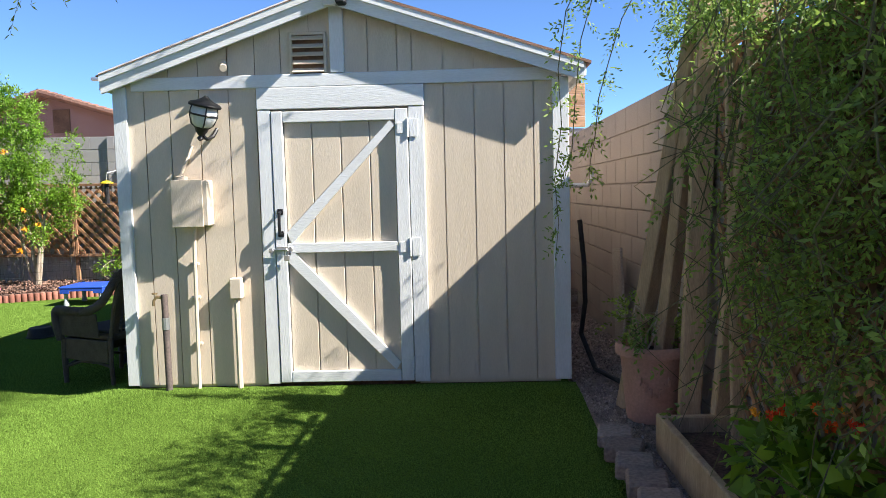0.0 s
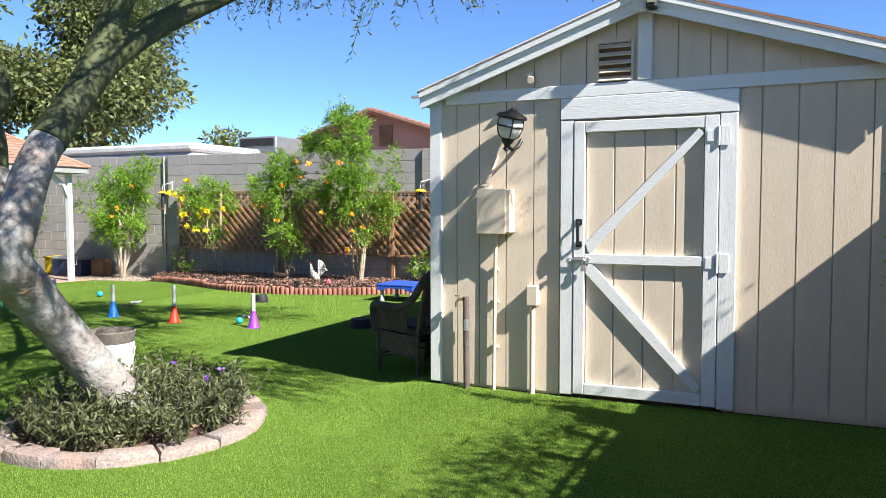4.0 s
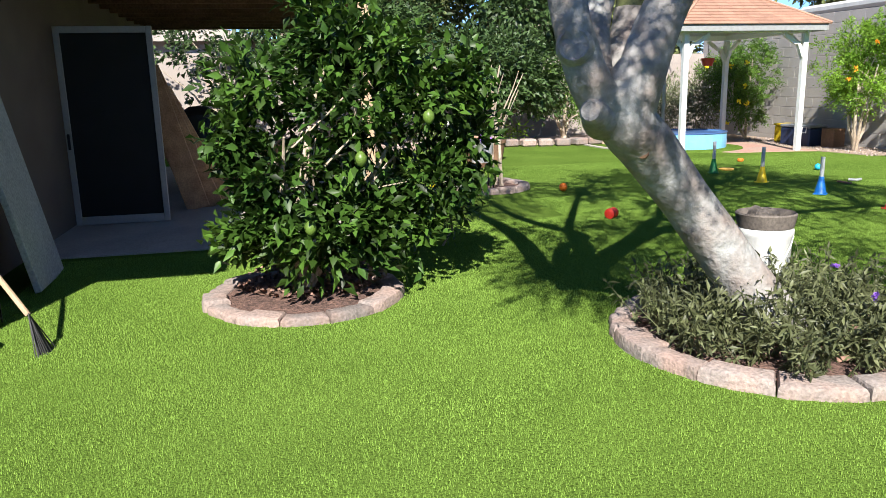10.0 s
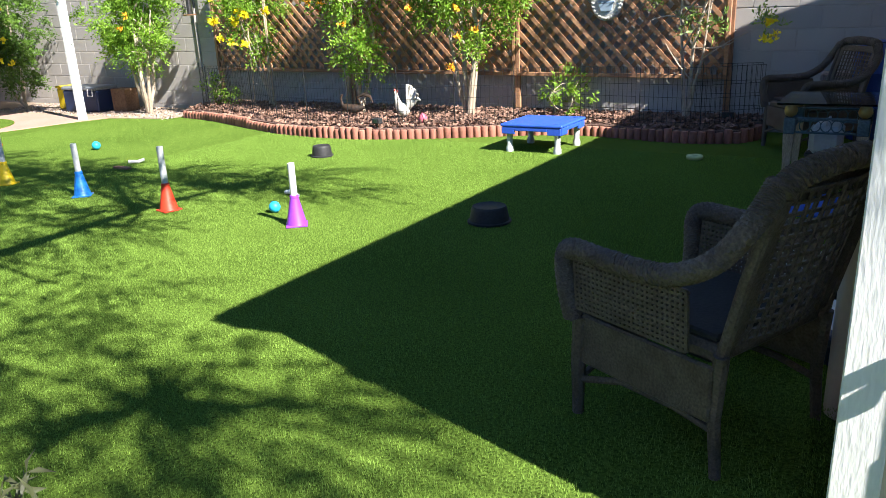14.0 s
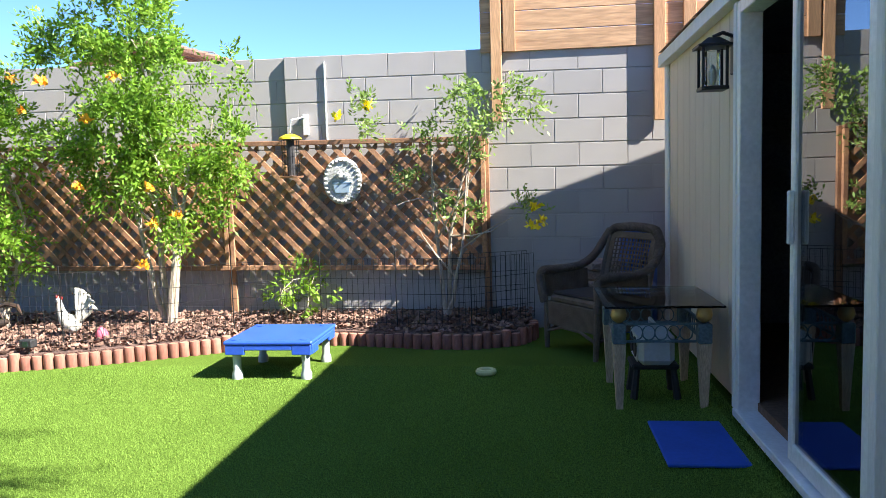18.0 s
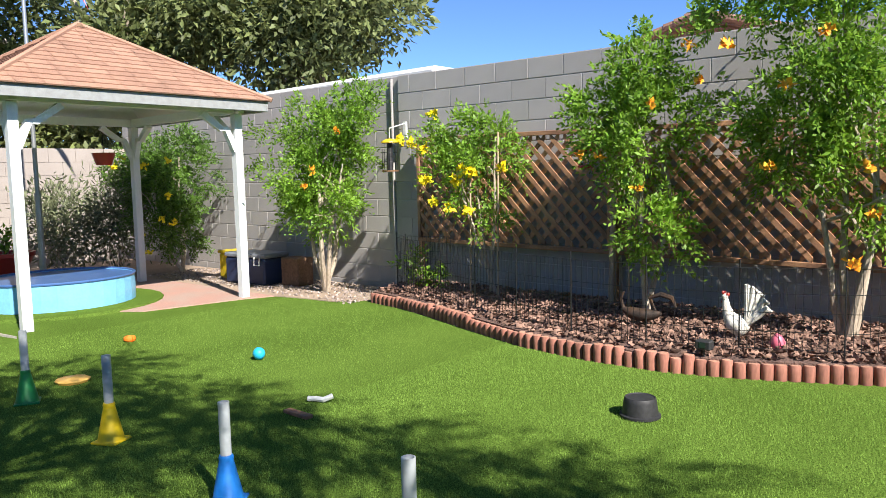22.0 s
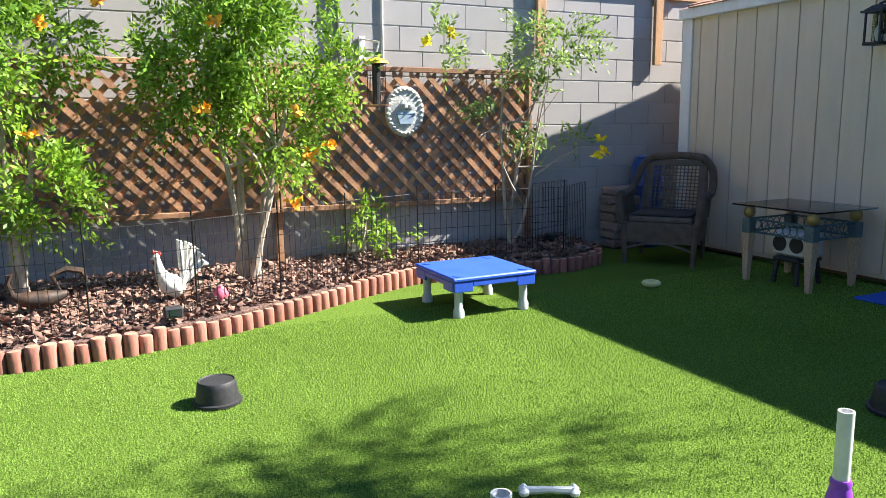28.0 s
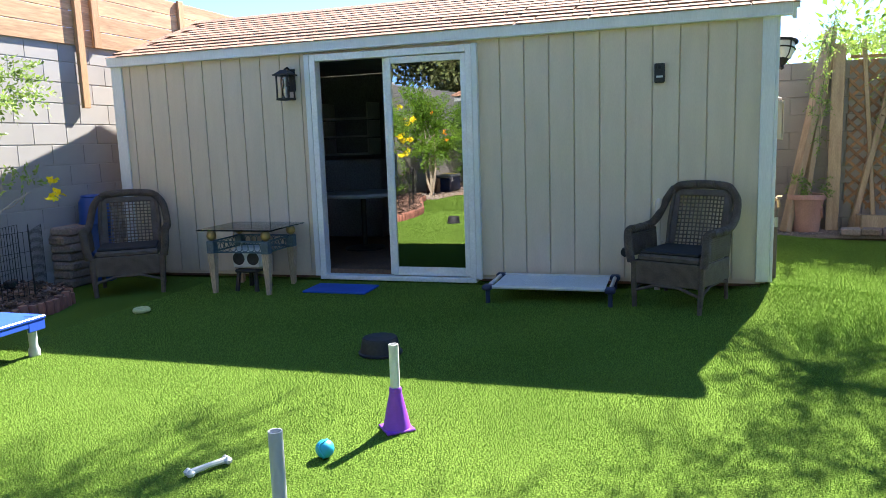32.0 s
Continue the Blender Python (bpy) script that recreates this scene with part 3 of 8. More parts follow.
def rhomb_leaves(p, d, length, width, rng, flat=0.0, curl=0.15):
    """Folded leaves of four triangles at p along d."""
    n = len(p)
    s, u = frames_of(d, rng)
    if flat:
        up = np.tile([0.0, 0.0, 1.0], (n, 1)) + rng.normal(size=(n, 3)) * (1 - flat)
        s2 = unit(np.cross(d, up))
        s, u = s2, np.cross(s2, d)
    L = length * rng.uniform(0.7, 1.25, n)[:, None]
    W = width * rng.uniform(0.75, 1.2, n)[:, None]
    mid = p + d * L * 0.45
    v = np.stack([p, mid + s * W * 0.5 + u * W * 0.18, p + d * L - u * L * curl, mid - s * W * 0.5 + u * W * 0.18, mid], 1).reshape(-1, 3)
    k = np.arange(n)[:, None] * 5
    f = np.concatenate([k + [0, 1, 4], k + [1, 2, 4], k + [2, 3, 4], k + [3, 0, 4]])
    return v, f


def thin_leaves(p, d, length, width, rng):
    """Small two-triangle leaflets."""
    n = len(p)
    s, u = frames_of(d, rng)
    L = length * rng.uniform(0.7, 1.25, n)[:, None]
    W = width * rng.uniform(0.75, 1.2, n)[:, None]
    mid = p + d * L * 0.5
    v = np.stack([p, mid + s * W * 0.5, p + d * L, mid - s * W * 0.5], 1).reshape(-1, 3)
    k = np.arange(n)[:, None] * 4
    return v, np.concatenate([k + [0, 1, 2], k + [0, 2, 3]])


def pinnate(p, d, length, leaflet, width, pairs, rng):
    """Feather leaves: pairs of leaflets along a drooping midrib."""
    s, u = frames_of(d, rng)
    vs, fs, n0 = [], [], 0
    for i in range(pairs + 1):
        t = (i + 0.6) / (pairs + 0.6)
        q = p + d * length * t + np.array([0, 0, -0.35]) * length * t * t
        for sg in ((1, -1) if i < pairs else (0,)):
            dd = unit(d * (0.75 if sg else 1.0) + s * sg * 0.9 + u * 0.15 + np.array([0, 0, -0.12]) + rng.normal(size=d.shape) * 0.12)
            v, f = thin_leaves(q, dd, leaflet, width, rng)
            vs.append(v)
            fs.append(f + n0)
            n0 += len(v)
    return np.concatenate(vs), np.concatenate(fs)


def in_crowns(crowns, n, rng, shell=0.45):
    """Points in ellipsoids (x, y, z, rx, ry, rz, weight), thicker towards the rim, and the ways out."""
    w = np.array([c[6] for c in crowns], float)
    pick = rng.choice(len(crowns), n, p=w / w.sum())
    c = np.array([k[:6] for k in crowns])[pick]
    d = unit(rng.normal(size=(n, 3)))
    r = rng.uniform(0, 1, n) ** shell
    lump = 1 + 0.16 * np.sin(d[:, 0] * 5 + pick) * np.cos(d[:, 2] * 6 + 2 * pick) + rng.normal(size=n) * 0.06
    return c[:, :3] + d * c[:, 3:] * (r * lump)[:, None], unit(d * c[:, 3:])


def stem_path(a, b, rng, bend=0.08, n=6):
    a, b = np.array(a, float), np.array(b, float)
    off = rng.normal(size=3) * bend
    return [tuple(a + (b - a) * t + off * math.sin(math.pi * t) + rng.normal(size=3) * bend * 0.12) for t in np.linspace(0, 1, n)]


BARK = mat("pale_brown_bark", (0.50, 0.42, 0.33), (0.36, 0.29, 0.22), 0.95, 9, 60, 0.7, 0.006, stretch=(1, 1, 0.4))
LEAF_TEC = mat("yellow_bells_leaf", (0.205, 0.355, 0.038), (0.13, 0.25, 0.026), 0.5, 2.0, 20, 0, island=0.5, fine_amt=0.1, leaf=0.4, spec=0.4)
LEAF_LEMON = mat("citrus_leaf", (0.052, 0.11, 0.015), (0.022, 0.055, 0.0095), 0.45, 2.0, 20, 0, island=0.7, fine_amt=0.1, leaf=0.15, spec=0.3)
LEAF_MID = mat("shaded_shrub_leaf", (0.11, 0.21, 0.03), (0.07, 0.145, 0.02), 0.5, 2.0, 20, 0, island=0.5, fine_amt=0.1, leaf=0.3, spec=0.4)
LEAF_FAR = mat("dusty_tree_leaf", (0.16, 0.19, 0.062), (0.085, 0.108, 0.037), 0.6, 0.6, 20, 0, island=0.5, fine_amt=0.1, leaf=0.25)
LEAF_DARK = mat("dark_shrub_leaf", (0.06, 0.105, 0.03), (0.035, 0.07, 0.02), 0.5, 2, 20, 0, island=0.5, fine_amt=0.1, leaf=0.2)
LEAF_GREY = mat("grey_green_leaf", (0.20, 0.22, 0.12), (0.13, 0.15, 0.08), 0.6, 2, 20, 0, island=0.4, fine_amt=0.1, leaf=0.2)
LEAF_PALE = mat("pale_shrub_leaf", (0.21, 0.32, 0.075), (0.13, 0.22, 0.05), 0.5, 2, 20, 0, island=0.4, fine_amt=0.1, leaf=0.3)
LEAF_VINE = mat("vine_leaf", (0.25, 0.37, 0.075), (0.14, 0.235, 0.05), 0.5, 1.5, 20, 0, island=0.5, fine_amt=0.1, leaf=0.42)
LEAF_DRY = mat("dry_vine_leaf", (0.26, 0.18, 0.09), (0.16, 0.10, 0.05), 0.8, 2, 20, 0, island=0.5, fine_amt=0.1, leaf=0.2)
LEAF_PALO = mat("palo_verde_leaf", (0.13, 0.19, 0.06), (0.09, 0.14, 0.045), 0.6, 2, 20, 0, island=0.4, fine_amt=0.1, leaf=0.3)
LEAF_RUEL = mat("ruellia_leaf", (0.135, 0.15, 0.07), (0.075, 0.088, 0.04), 0.5, 5, 20, 0, island=0.5, fine_amt=0.1, leaf=0.2)
YELLOW_FL = mat("yellow_petal", (0.95, 0.78, 0.02), (0.9, 0.68, 0.015), 0.6, 8, 40, 0, island=0.15)
ORANGE_FL = mat("orange_petal", (0.85, 0.30, 0.02), (0.8, 0.42, 0.03), 0.6, 8, 40, 0, island=0.25)
RED_FL = mat("red_petal", (0.72, 0.05, 0.02), (0.75, 0.16, 0.02), 0.6, 8, 40, 0, island=0.25, leaf=0.2)
VIOLET_FL = mat("violet_petal", (0.30, 0.14, 0.62), (0.25, 0.1, 0.55), 0.6, 8, 40, 0, leaf=0.3)
PALOBARK = mat("green_bark", (0.075, 0.09, 0.032), (0.05, 0.06, 0.025), 0.7, 4, 50, 0.5, 0.006, fine_amt=0.25, bump2=0.4)
WHITEBARK = mat("whitewashed_bark", (0.305, 0.31, 0.305), (0.24, 0.20, 0.18), 0.85, 6, 30, 0.8, 0.014, fine_amt=0.18, bump2=0.8)


def flowers(name, centers, material, parent, rng, size=0.035, n=14, spread=0.05):
    """One flower cluster at each centre."""
    for c in centers:
        p = np.tile(c, (n, 1)) + unit(rng.normal(size=(n, 3))) * (rng.uniform(0, 1, (n, 1)) ** 0.5 * spread * 1.25) * np.array([1, 1, 0.7])
        v, f = rhomb_leaves(p, unit(rng.normal(size=p.shape) + [0, 0, 0.5]), size, size * 0.8, rng)
        part(name, np_mesh(name, v, f), material, parent)


def shrub(name, label, base, tops, crowns, twigs, rng, leafmat, style="pinnate", size=1.0, stem_r=0.018, bark=BARK, group="", blooms=(), category="shrub", off=(0, 0)):
    base, tops = (base[0] + off[0], base[1] + off[1], base[2]), [(t[0] + off[0], t[1] + off[1], t[2]) for t in tops]
    crowns = [(c[0] + off[0], c[1] + off[1], *c[2:]) for c in crowns]
    blooms = [(b[0], b[1], [(c[0] + off[0], c[1] + off[1], c[2]) for c in b[2]], *b[3:]) for b in blooms]
    ob = thing(name, label, category, group)
    st = Shape()
    for t in tops:
        b = (base[0] + rng.uniform(-0.06, 0.06), base[1] + rng.uniform(-0.05, 0.05), base[2])
        path = stem_path(b, t, rng, 0.07)
        st.tube(path, [stem_r * (1 - 0.7 * k / 5) for k in range(6)], 7)
        for _ in range(3):
            a = Vector(path[rng.integers(2, 5)])
            q, _d = in_crowns(crowns, 1, rng)
            e = a + (Vector(q[0]) - a) * 0.75
            st.tube(stem_path(a, e, rng, 0.04, 4), [stem_r * 0.45, stem_r * 0.35, stem_r * 0.25, stem_r * 0.12], 5)
    part("trunk", st, bark, ob, smooth=True)
    # leaves in bunches, with gaps between them
    k, gap = (15, 0.056) if style == "pinnate" else (16, 0.05) if style == "broad" else (13, 0.062)
    p, d = in_crowns(crowns, max(8, int(twigs * (1.2 if style == "pinnate" else 1.0)) // k), rng)
    p = np.repeat(p, k, 0) + rng.normal(size=(len(p) * k, 3)) * gap * size
    d = np.repeat(d, k, 0)
    d = unit(d + rng.normal(size=d.shape) * 0.6 + [0, 0, 0.25])
    if style == "pinnate":
        v, f = pinnate(p, d, 0.15 * size, 0.047 * size, 0.021 * size, 4, rng)
    elif style == "broad":
        v, f = rhomb_leaves(p, unit(d + [0, 0, -0.2]), 0.095 * size, 0.05 * size, rng, 0.4)
    else:
        v, f = thin_leaves(p, d, 0.06 * size, 0.016 * size, rng)
    part("crown", np_mesh("crown", v, f), leafmat, ob)
    for nm, m, cen, sz, n, spread in blooms:
        flowers(nm, np.array(cen, float), m, ob, rng, sz, n, spread)
    return ob


R = np.random.default_rng(11)
TEC = "flowering shrubs along the block wall"
# big shrub beside the wall step
shrub("yellow_bells_shrub", "tall bright green shrub with orange flowers beside the block wall", (-8.95, 5.55, 0.0),
      [(-9.3, 5.6, 1.3), (-8.95, 5.5, 1.7), (-8.6, 5.55, 1.4), (-9.1, 5.4, 1.0), (-8.75, 5.7, 1.6)],
      [(-9.1, 5.5, 1.42, 0.62, 0.5, 0.55, 3), (-8.85, 5.55, 1.75, 0.5, 0.42, 0.4, 1.6), (-8.85, 5.45, 0.95, 0.5, 0.4, 0.32, 1.2), (-8.5, 5.7, 1.95, 0.22, 0.2, 0.3, 0.4)],
      1850, R, LEAF_TEC, stem_r=0.03, group=TEC, off=(-0.38, 0),
      blooms=[("flower", ORANGE_FL, [(-8.55, 5.1, 1.35), (-8.7, 5.08, 1.18), (-8.4, 5.3, 1.75)], 0.044, 13, 0.028)])
# yellow-flowered sparse shrub with stakes
shrub("yellow_bells_shrub", "sparse staked shrub with large yellow flower clusters", (-7.1, 5.8, 0.05),
      [(-7.3, 5.75, 1.3), (-7.0, 5.7, 1.5), (-7.6, 5.7, 1.6)],
      [(-7.25, 5.7, 1.2, 0.5, 0.3, 0.32, 2.0), (-7.1, 5.75, 1.5, 0.34, 0.25, 0.26, 1.3), (-7.6, 5.7, 1.55, 0.35, 0.22, 0.25, 1.0), (-7.0, 5.6, 0.75, 0.28, 0.2, 0.15, 0.4)],
      560, R, LEAF_TEC, stem_r=0.02, group=TEC,
      blooms=[("flower", YELLOW_FL, [(-8.0, 5.45, 1.52), (-7.85, 5.45, 1.47), (-7.7, 5.45, 1.42), (-7.62, 5.4, 1.15), (-7.55, 5.4, 0.92), (-7.25, 5.4, 1.12), (-7.15, 5.4, 1.22), (-7.05, 5.4, 1.2), (-6.75, 5.45, 1.22), (-7.1, 5.4, 0.85), (-7.35, 5.4, 0.88), (-7.7, 5.6, 1.75)], 0.06, 20, 0.036)])
shrub("yellow_bells_shrub", "leafy green shrub with few orange flowers before the lattice", (-5.28, 5.55, 0.05),
      [(-5.3, 5.5, 1.5), (-5.15, 5.5, 1.3), (-5.5, 5.55, 1.4)],
      [(-5.35, 5.45, 1.5, 0.42, 0.34, 0.42, 3), (-5.65, 5.5, 1.62, 0.3, 0.25, 0.24, 0.9), (-5.15, 5.35, 0.78, 0.3, 0.25, 0.25, 0.8), (-5.0, 5.5, 1.55, 0.24, 0.24, 0.24, 0.6), (-5.3, 5.4, 1.95, 0.22, 0.2, 0.2, 0.5)],
      1080, R, LEAF_TEC, stem_r=0.026, group=TEC, off=(-0.08, -0.1),
      blooms=[("flower", ORANGE_FL, [(-5.05, 5.1, 1.62), (-5.65, 5.15, 1.3), (-5.15, 5.1, 1.05), (-4.75, 5.2, 1.75), (-5.5, 5.2, 1.28)], 0.044, 13, 0.028)])
shrub("yellow_bells_shrub", "tallest flowering shrub with orange blooms before the lattice", (-3.95, 5.68, 0.05),
      [(-4.2, 5.6, 1.5), (-3.85, 5.55, 1.9), (-3.65, 5.6, 1.5), (-4.0, 5.6, 2.2)],
      [(-4.15, 5.5, 1.75, 0.48, 0.38, 0.6, 3), (-4.25, 5.55, 2.45, 0.4, 0.3, 0.4, 1.5), (-3.72, 5.55, 1.2, 0.36, 0.3, 0.36, 1.3), (-3.38, 5.62, 1.4, 0.2, 0.2, 0.3, 0.45), (-4.3, 5.55, 1.3, 0.32, 0.3, 0.28, 0.8), (-3.8, 5.6, 2.2, 0.25, 0.2, 0.5, 0.7), (-4.75, 5.6, 2.2, 0.3, 0.2, 0.2, 0.5), (-3.3, 5.7, 2.05, 0.12, 0.12, 0.12, 0.15)],
      2050, R, LEAF_TEC, stem_r=0.03, group=TEC, off=(-0.03, -0.13),
      blooms=[("flower", ORANGE_FL, [(-3.75, 5.1, 1.15), (-3.7, 5.05, 0.9), (-3.8, 5.05, 0.62), (-4.3, 5.1, 1.18), (-4.2, 5.1, 1.65), (-4.6, 5.2, 1.95), (-4.9, 5.3, 2.0), (-3.55, 5.1, 0.95), (-4.0, 5.15, 1.95)], 0.048, 14, 0.03)])
shrub("yellow_bells_shrub", "thin pale shrub with yellow blooms at the lattice end", (-1.72, 5.85, 0.05),
      [(-1.8, 5.8, 1.6), (-1.5, 5.75, 1.2), (-1.3, 5.75, 1.8)],
      [(-1.85, 5.75, 1.2, 0.28, 0.22, 0.36, 1.2), (-1.35, 5.75, 1.72, 0.3, 0.22, 0.3, 1.3), (-1.3, 5.7, 0.95, 0.42, 0.2, 0.15, 0.9), (-2.1, 5.75, 0.85, 0.22, 0.2, 0.2, 0.4), (-2.4, 5.8, 1.62, 0.2, 0.1, 0.12, 0.2), (-1.02, 5.66, 0.9, 0.16, 0.1, 0.08, 0.4)],
      230, R, LEAF_PALE, stem_r=0.02, group=TEC,
      blooms=[("flower", YELLOW_FL, [(-0.98, 5.6, 0.92), (-0.92, 5.62, 0.82), (-1.0, 5.6, 0.78), (-2.55, 5.7, 1.66), (-2.3, 5.75, 1.75)], 0.05, 16, 0.03)])
# LEAF_MID: LEAF_TEC's green darkened here for the shade by the gazebo
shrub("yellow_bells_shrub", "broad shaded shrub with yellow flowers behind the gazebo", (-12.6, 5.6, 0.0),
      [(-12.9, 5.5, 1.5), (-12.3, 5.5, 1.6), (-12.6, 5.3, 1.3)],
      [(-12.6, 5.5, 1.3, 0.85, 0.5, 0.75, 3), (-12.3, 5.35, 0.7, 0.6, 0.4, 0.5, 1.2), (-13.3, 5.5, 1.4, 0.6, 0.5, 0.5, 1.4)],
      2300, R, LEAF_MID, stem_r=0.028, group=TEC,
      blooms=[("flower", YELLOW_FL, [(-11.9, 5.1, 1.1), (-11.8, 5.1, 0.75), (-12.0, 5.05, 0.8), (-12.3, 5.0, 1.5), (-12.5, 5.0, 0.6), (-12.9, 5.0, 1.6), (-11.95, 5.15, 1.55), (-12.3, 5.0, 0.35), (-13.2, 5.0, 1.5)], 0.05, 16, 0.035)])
for bx, by, w, h in ((-14.2, 4.7, 0.6, 0.75), (-13.6, 5.2, 0.55, 0.85), (-14.4, 3.5, 0.35, 0.45)):
    shrub("grey_sage_bush", "grey-green sage bush beside the pale wall", (bx, by, 0), [(bx - 0.2, by, h), (bx + 0.2, by, h), (bx, by - 0.2, h)],
          [(bx, by, h * 0.95, w, w * 0.8, h * 0.8, 1)], int(5200 * w), R, LEAF_GREY, "thin", 1.7, 0.012, group="sage bushes by the pool")
for bx, by, w, h in ((-8.05, 5.72, 0.36, 0.26), (-3.0, 5.85, 0.36, 0.3)):
    shrub("rose_bush", "low green rose bush growing in the mulch", (bx, by, 0.04), [(bx - 0.15, by, h), (bx + 0.15, by, h + 0.1), (bx, by - 0.1, h)],
          [(bx, by - 0.03, h, w, 0.22, h * 0.8, 1)], 420, R, LEAF_TEC, "broad", 0.6, 0.008, group="rose bushes")

# lemon tree in its ring
shrub("lemon_tree", "dense dark green lemon tree with a few unripe lemons", (-2.6, -3.82, 0.05),
      [(-2.7, -4.3, 1.2), (-2.5, -3.6, 1.5), (-2.6, -3.1, 1.2), (-2.4, -3.9, 1.0), (-2.8, -3.7, 1.3)],
      [(-2.6, -3.5, 1.12, 0.5, 0.42, 0.5, 2.2), (-2.5, -3.95, 0.7, 0.45, 0.34, 0.36, 1.2), (-2.55, -3.06, 1.25, 0.4, 0.24, 0.28, 1.1), (-2.6, -3.55, 1.54, 0.3, 0.3, 0.26, 1.0), (-2.55, -3.5, 0.48, 0.45, 0.40, 0.18, 0.7), (-2.45, -4.1, 0.48, 0.36, 0.26, 0.2, 0.5), (-2.65, -3.15, 0.4, 0.36, 0.26, 0.22, 0.6), (-2.36, -3.72, 0.4, 0.34, 0.5, 0.24, 1.3), (-2.55, -4.05, 1.3, 0.26, 0.24, 0.22, 0.6), (-2.55, -3.0, 0.7, 0.34, 0.2, 0.24, 0.7), (-2.6, -3.8, 1.76, 0.12, 0.14, 0.12, 0.15), (-2.4, -3.25, 1.5, 0.24, 0.18, 0.14, 0.4), (-2.55, -2.78, 0.95, 0.3, 0.16, 0.34, 0.6), (-2.5, -4.2, 1.0, 0.25, 0.14, 0.14, 0.35), (-2.5, -2.8, 1.35, 0.16, 0.1, 0.12, 0.25), (-2.5, -4.25, 0.35, 0.2, 0.15, 0.12, 0.2)],
      9800, R, LEAF_LEMON, "broad", 0.92, 0.026, category="tree")
LEMON = mat("unripe_lemon", (0.12, 0.20, 0.035), (0.09, 0.15, 0.03), 0.4, 8, 120, 0.3, 0.002)
for x, y, z in ((-2.12, -3.5, 0.88), (-2.14, -3.8, 0.5), (-2.16, -3.1, 1.1)):
    single("lemon", Shape().lathe([(0.004, -0.045), (0.02, -0.036), (0.034, -0.012), (0.034, 0.012), (0.02, 0.034), (0.004, 0.045)], 12, pose(x, y, z)), LEMON,
           "unripe green lemon hanging in the tree", "fruit", "lemons", smooth=True)

# leaning palo verde
tree = thing("palo_verde_tree", "leaning palo verde with whitewashed trunk and green limbs", "tree", at=pose(0.19, -0.15, 0.07))
def limb(pts, radii, n=14):
    """Smooth tapered limb through points."""
    out, rr = [], []
    P = [Vector(p) for p in pts]
    for i in range(len(P) - 1):
        p0, p1, p2, p3 = P[max(i - 1, 0)], P[i], P[i + 1], P[min(i + 2, len(P) - 1)]
        for k in range(5):
            t = k / 5
            q = 0.5 * ((2 * p1) + (p2 - p0) * t + (2 * p0 - 5 * p1 + 4 * p2 - p3) * t * t + (3 * p1 - p0 - 3 * p2 + p3) * t ** 3)
            out.append(q)
            rr.append(radii[i] + (radii[i + 1] - radii[i]) * t)
    out.append(P[-1])
    rr.append(radii[-1])
    lum = [r * (1 + 0.05 * noise.noise(Vector(o) * 3.0)) for r, o in zip(rr, out)]
    return out, lum
w = Shape()
w.tube(*limb([(-1.52, -1.32, -0.1), (-1.60, -1.55, 0.25), (-1.68, -1.81, 0.62), (-1.68, -2.02, 0.88), (-1.63, -2.17, 1.03), (-1.60, -2.17, 1.18), (-1.59, -2.10, 1.30)], [0.15, 0.126, 0.124, 0.132, 0.135, 0.11, 0.085]), 18)
w.tube(*limb([(-1.655, -2.08, 0.93), (-1.59, -2.33, 1.14), (-1.565, -2.45, 1.40), (-1.60, -2.49, 1.63)], [0.085, 0.098, 0.086, 0.082]), 16)
w.tube(*limb([(-1.63, -2.15, 1.0), (-1.59, -2.12, 1.24), (-1.6, -2.02, 1.5), (-1.58, -1.92, 1.70)], [0.10, 0.108, 0.10, 0.094]), 16)
w.tube(*limb([(-1.66, -2.14, 1.03), (-1.84, -2.1, 1.3), (-1.93, -2.02, 1.44), (-1.95, -2.0, 1.54)], [0.085, 0.095, 0.093, 0.09]), 14)
w.tube(*limb([(-1.65, -2.28, 1.12), (-1.84, -2.24, 1.42), (-1.91, -2.18, 1.6)], [0.06, 0.072, 0.065]), 12)
trunk = part("painted_trunk", w, WHITEBARK, tree, "whitewashed rough lower trunk", True)
part("cut_knot", Shape().lathe([(0.085, -0.04), (0.078, 0.012), (0.064, 0.026), (0.054, 0.016), (0.02, 0.022)], 18, pose(-1.505, -2.475, 1.35, 0, 80, -30)), WHITEBARK, trunk, "sawn limb scar", True)
part("cut_stump", Shape().lathe([(0.10, -0.1), (0.075, 0.0), (0.055, 0.08), (0.042, 0.098), (0.015, 0.095)], 18, pose(-1.555, -2.345, 1.06, 0, 78, -40)), WHITEBARK, trunk, "sawn stump of a limb", True)
part("knot_hole", Shape().lathe([(0.03, -0.006), (0.028, 0.006), (0.015, 0.008)], 12, pose(-1.568, -2.112, 0.885, 0, 82, -42)), DARKWOOD, trunk)
g = Shape()
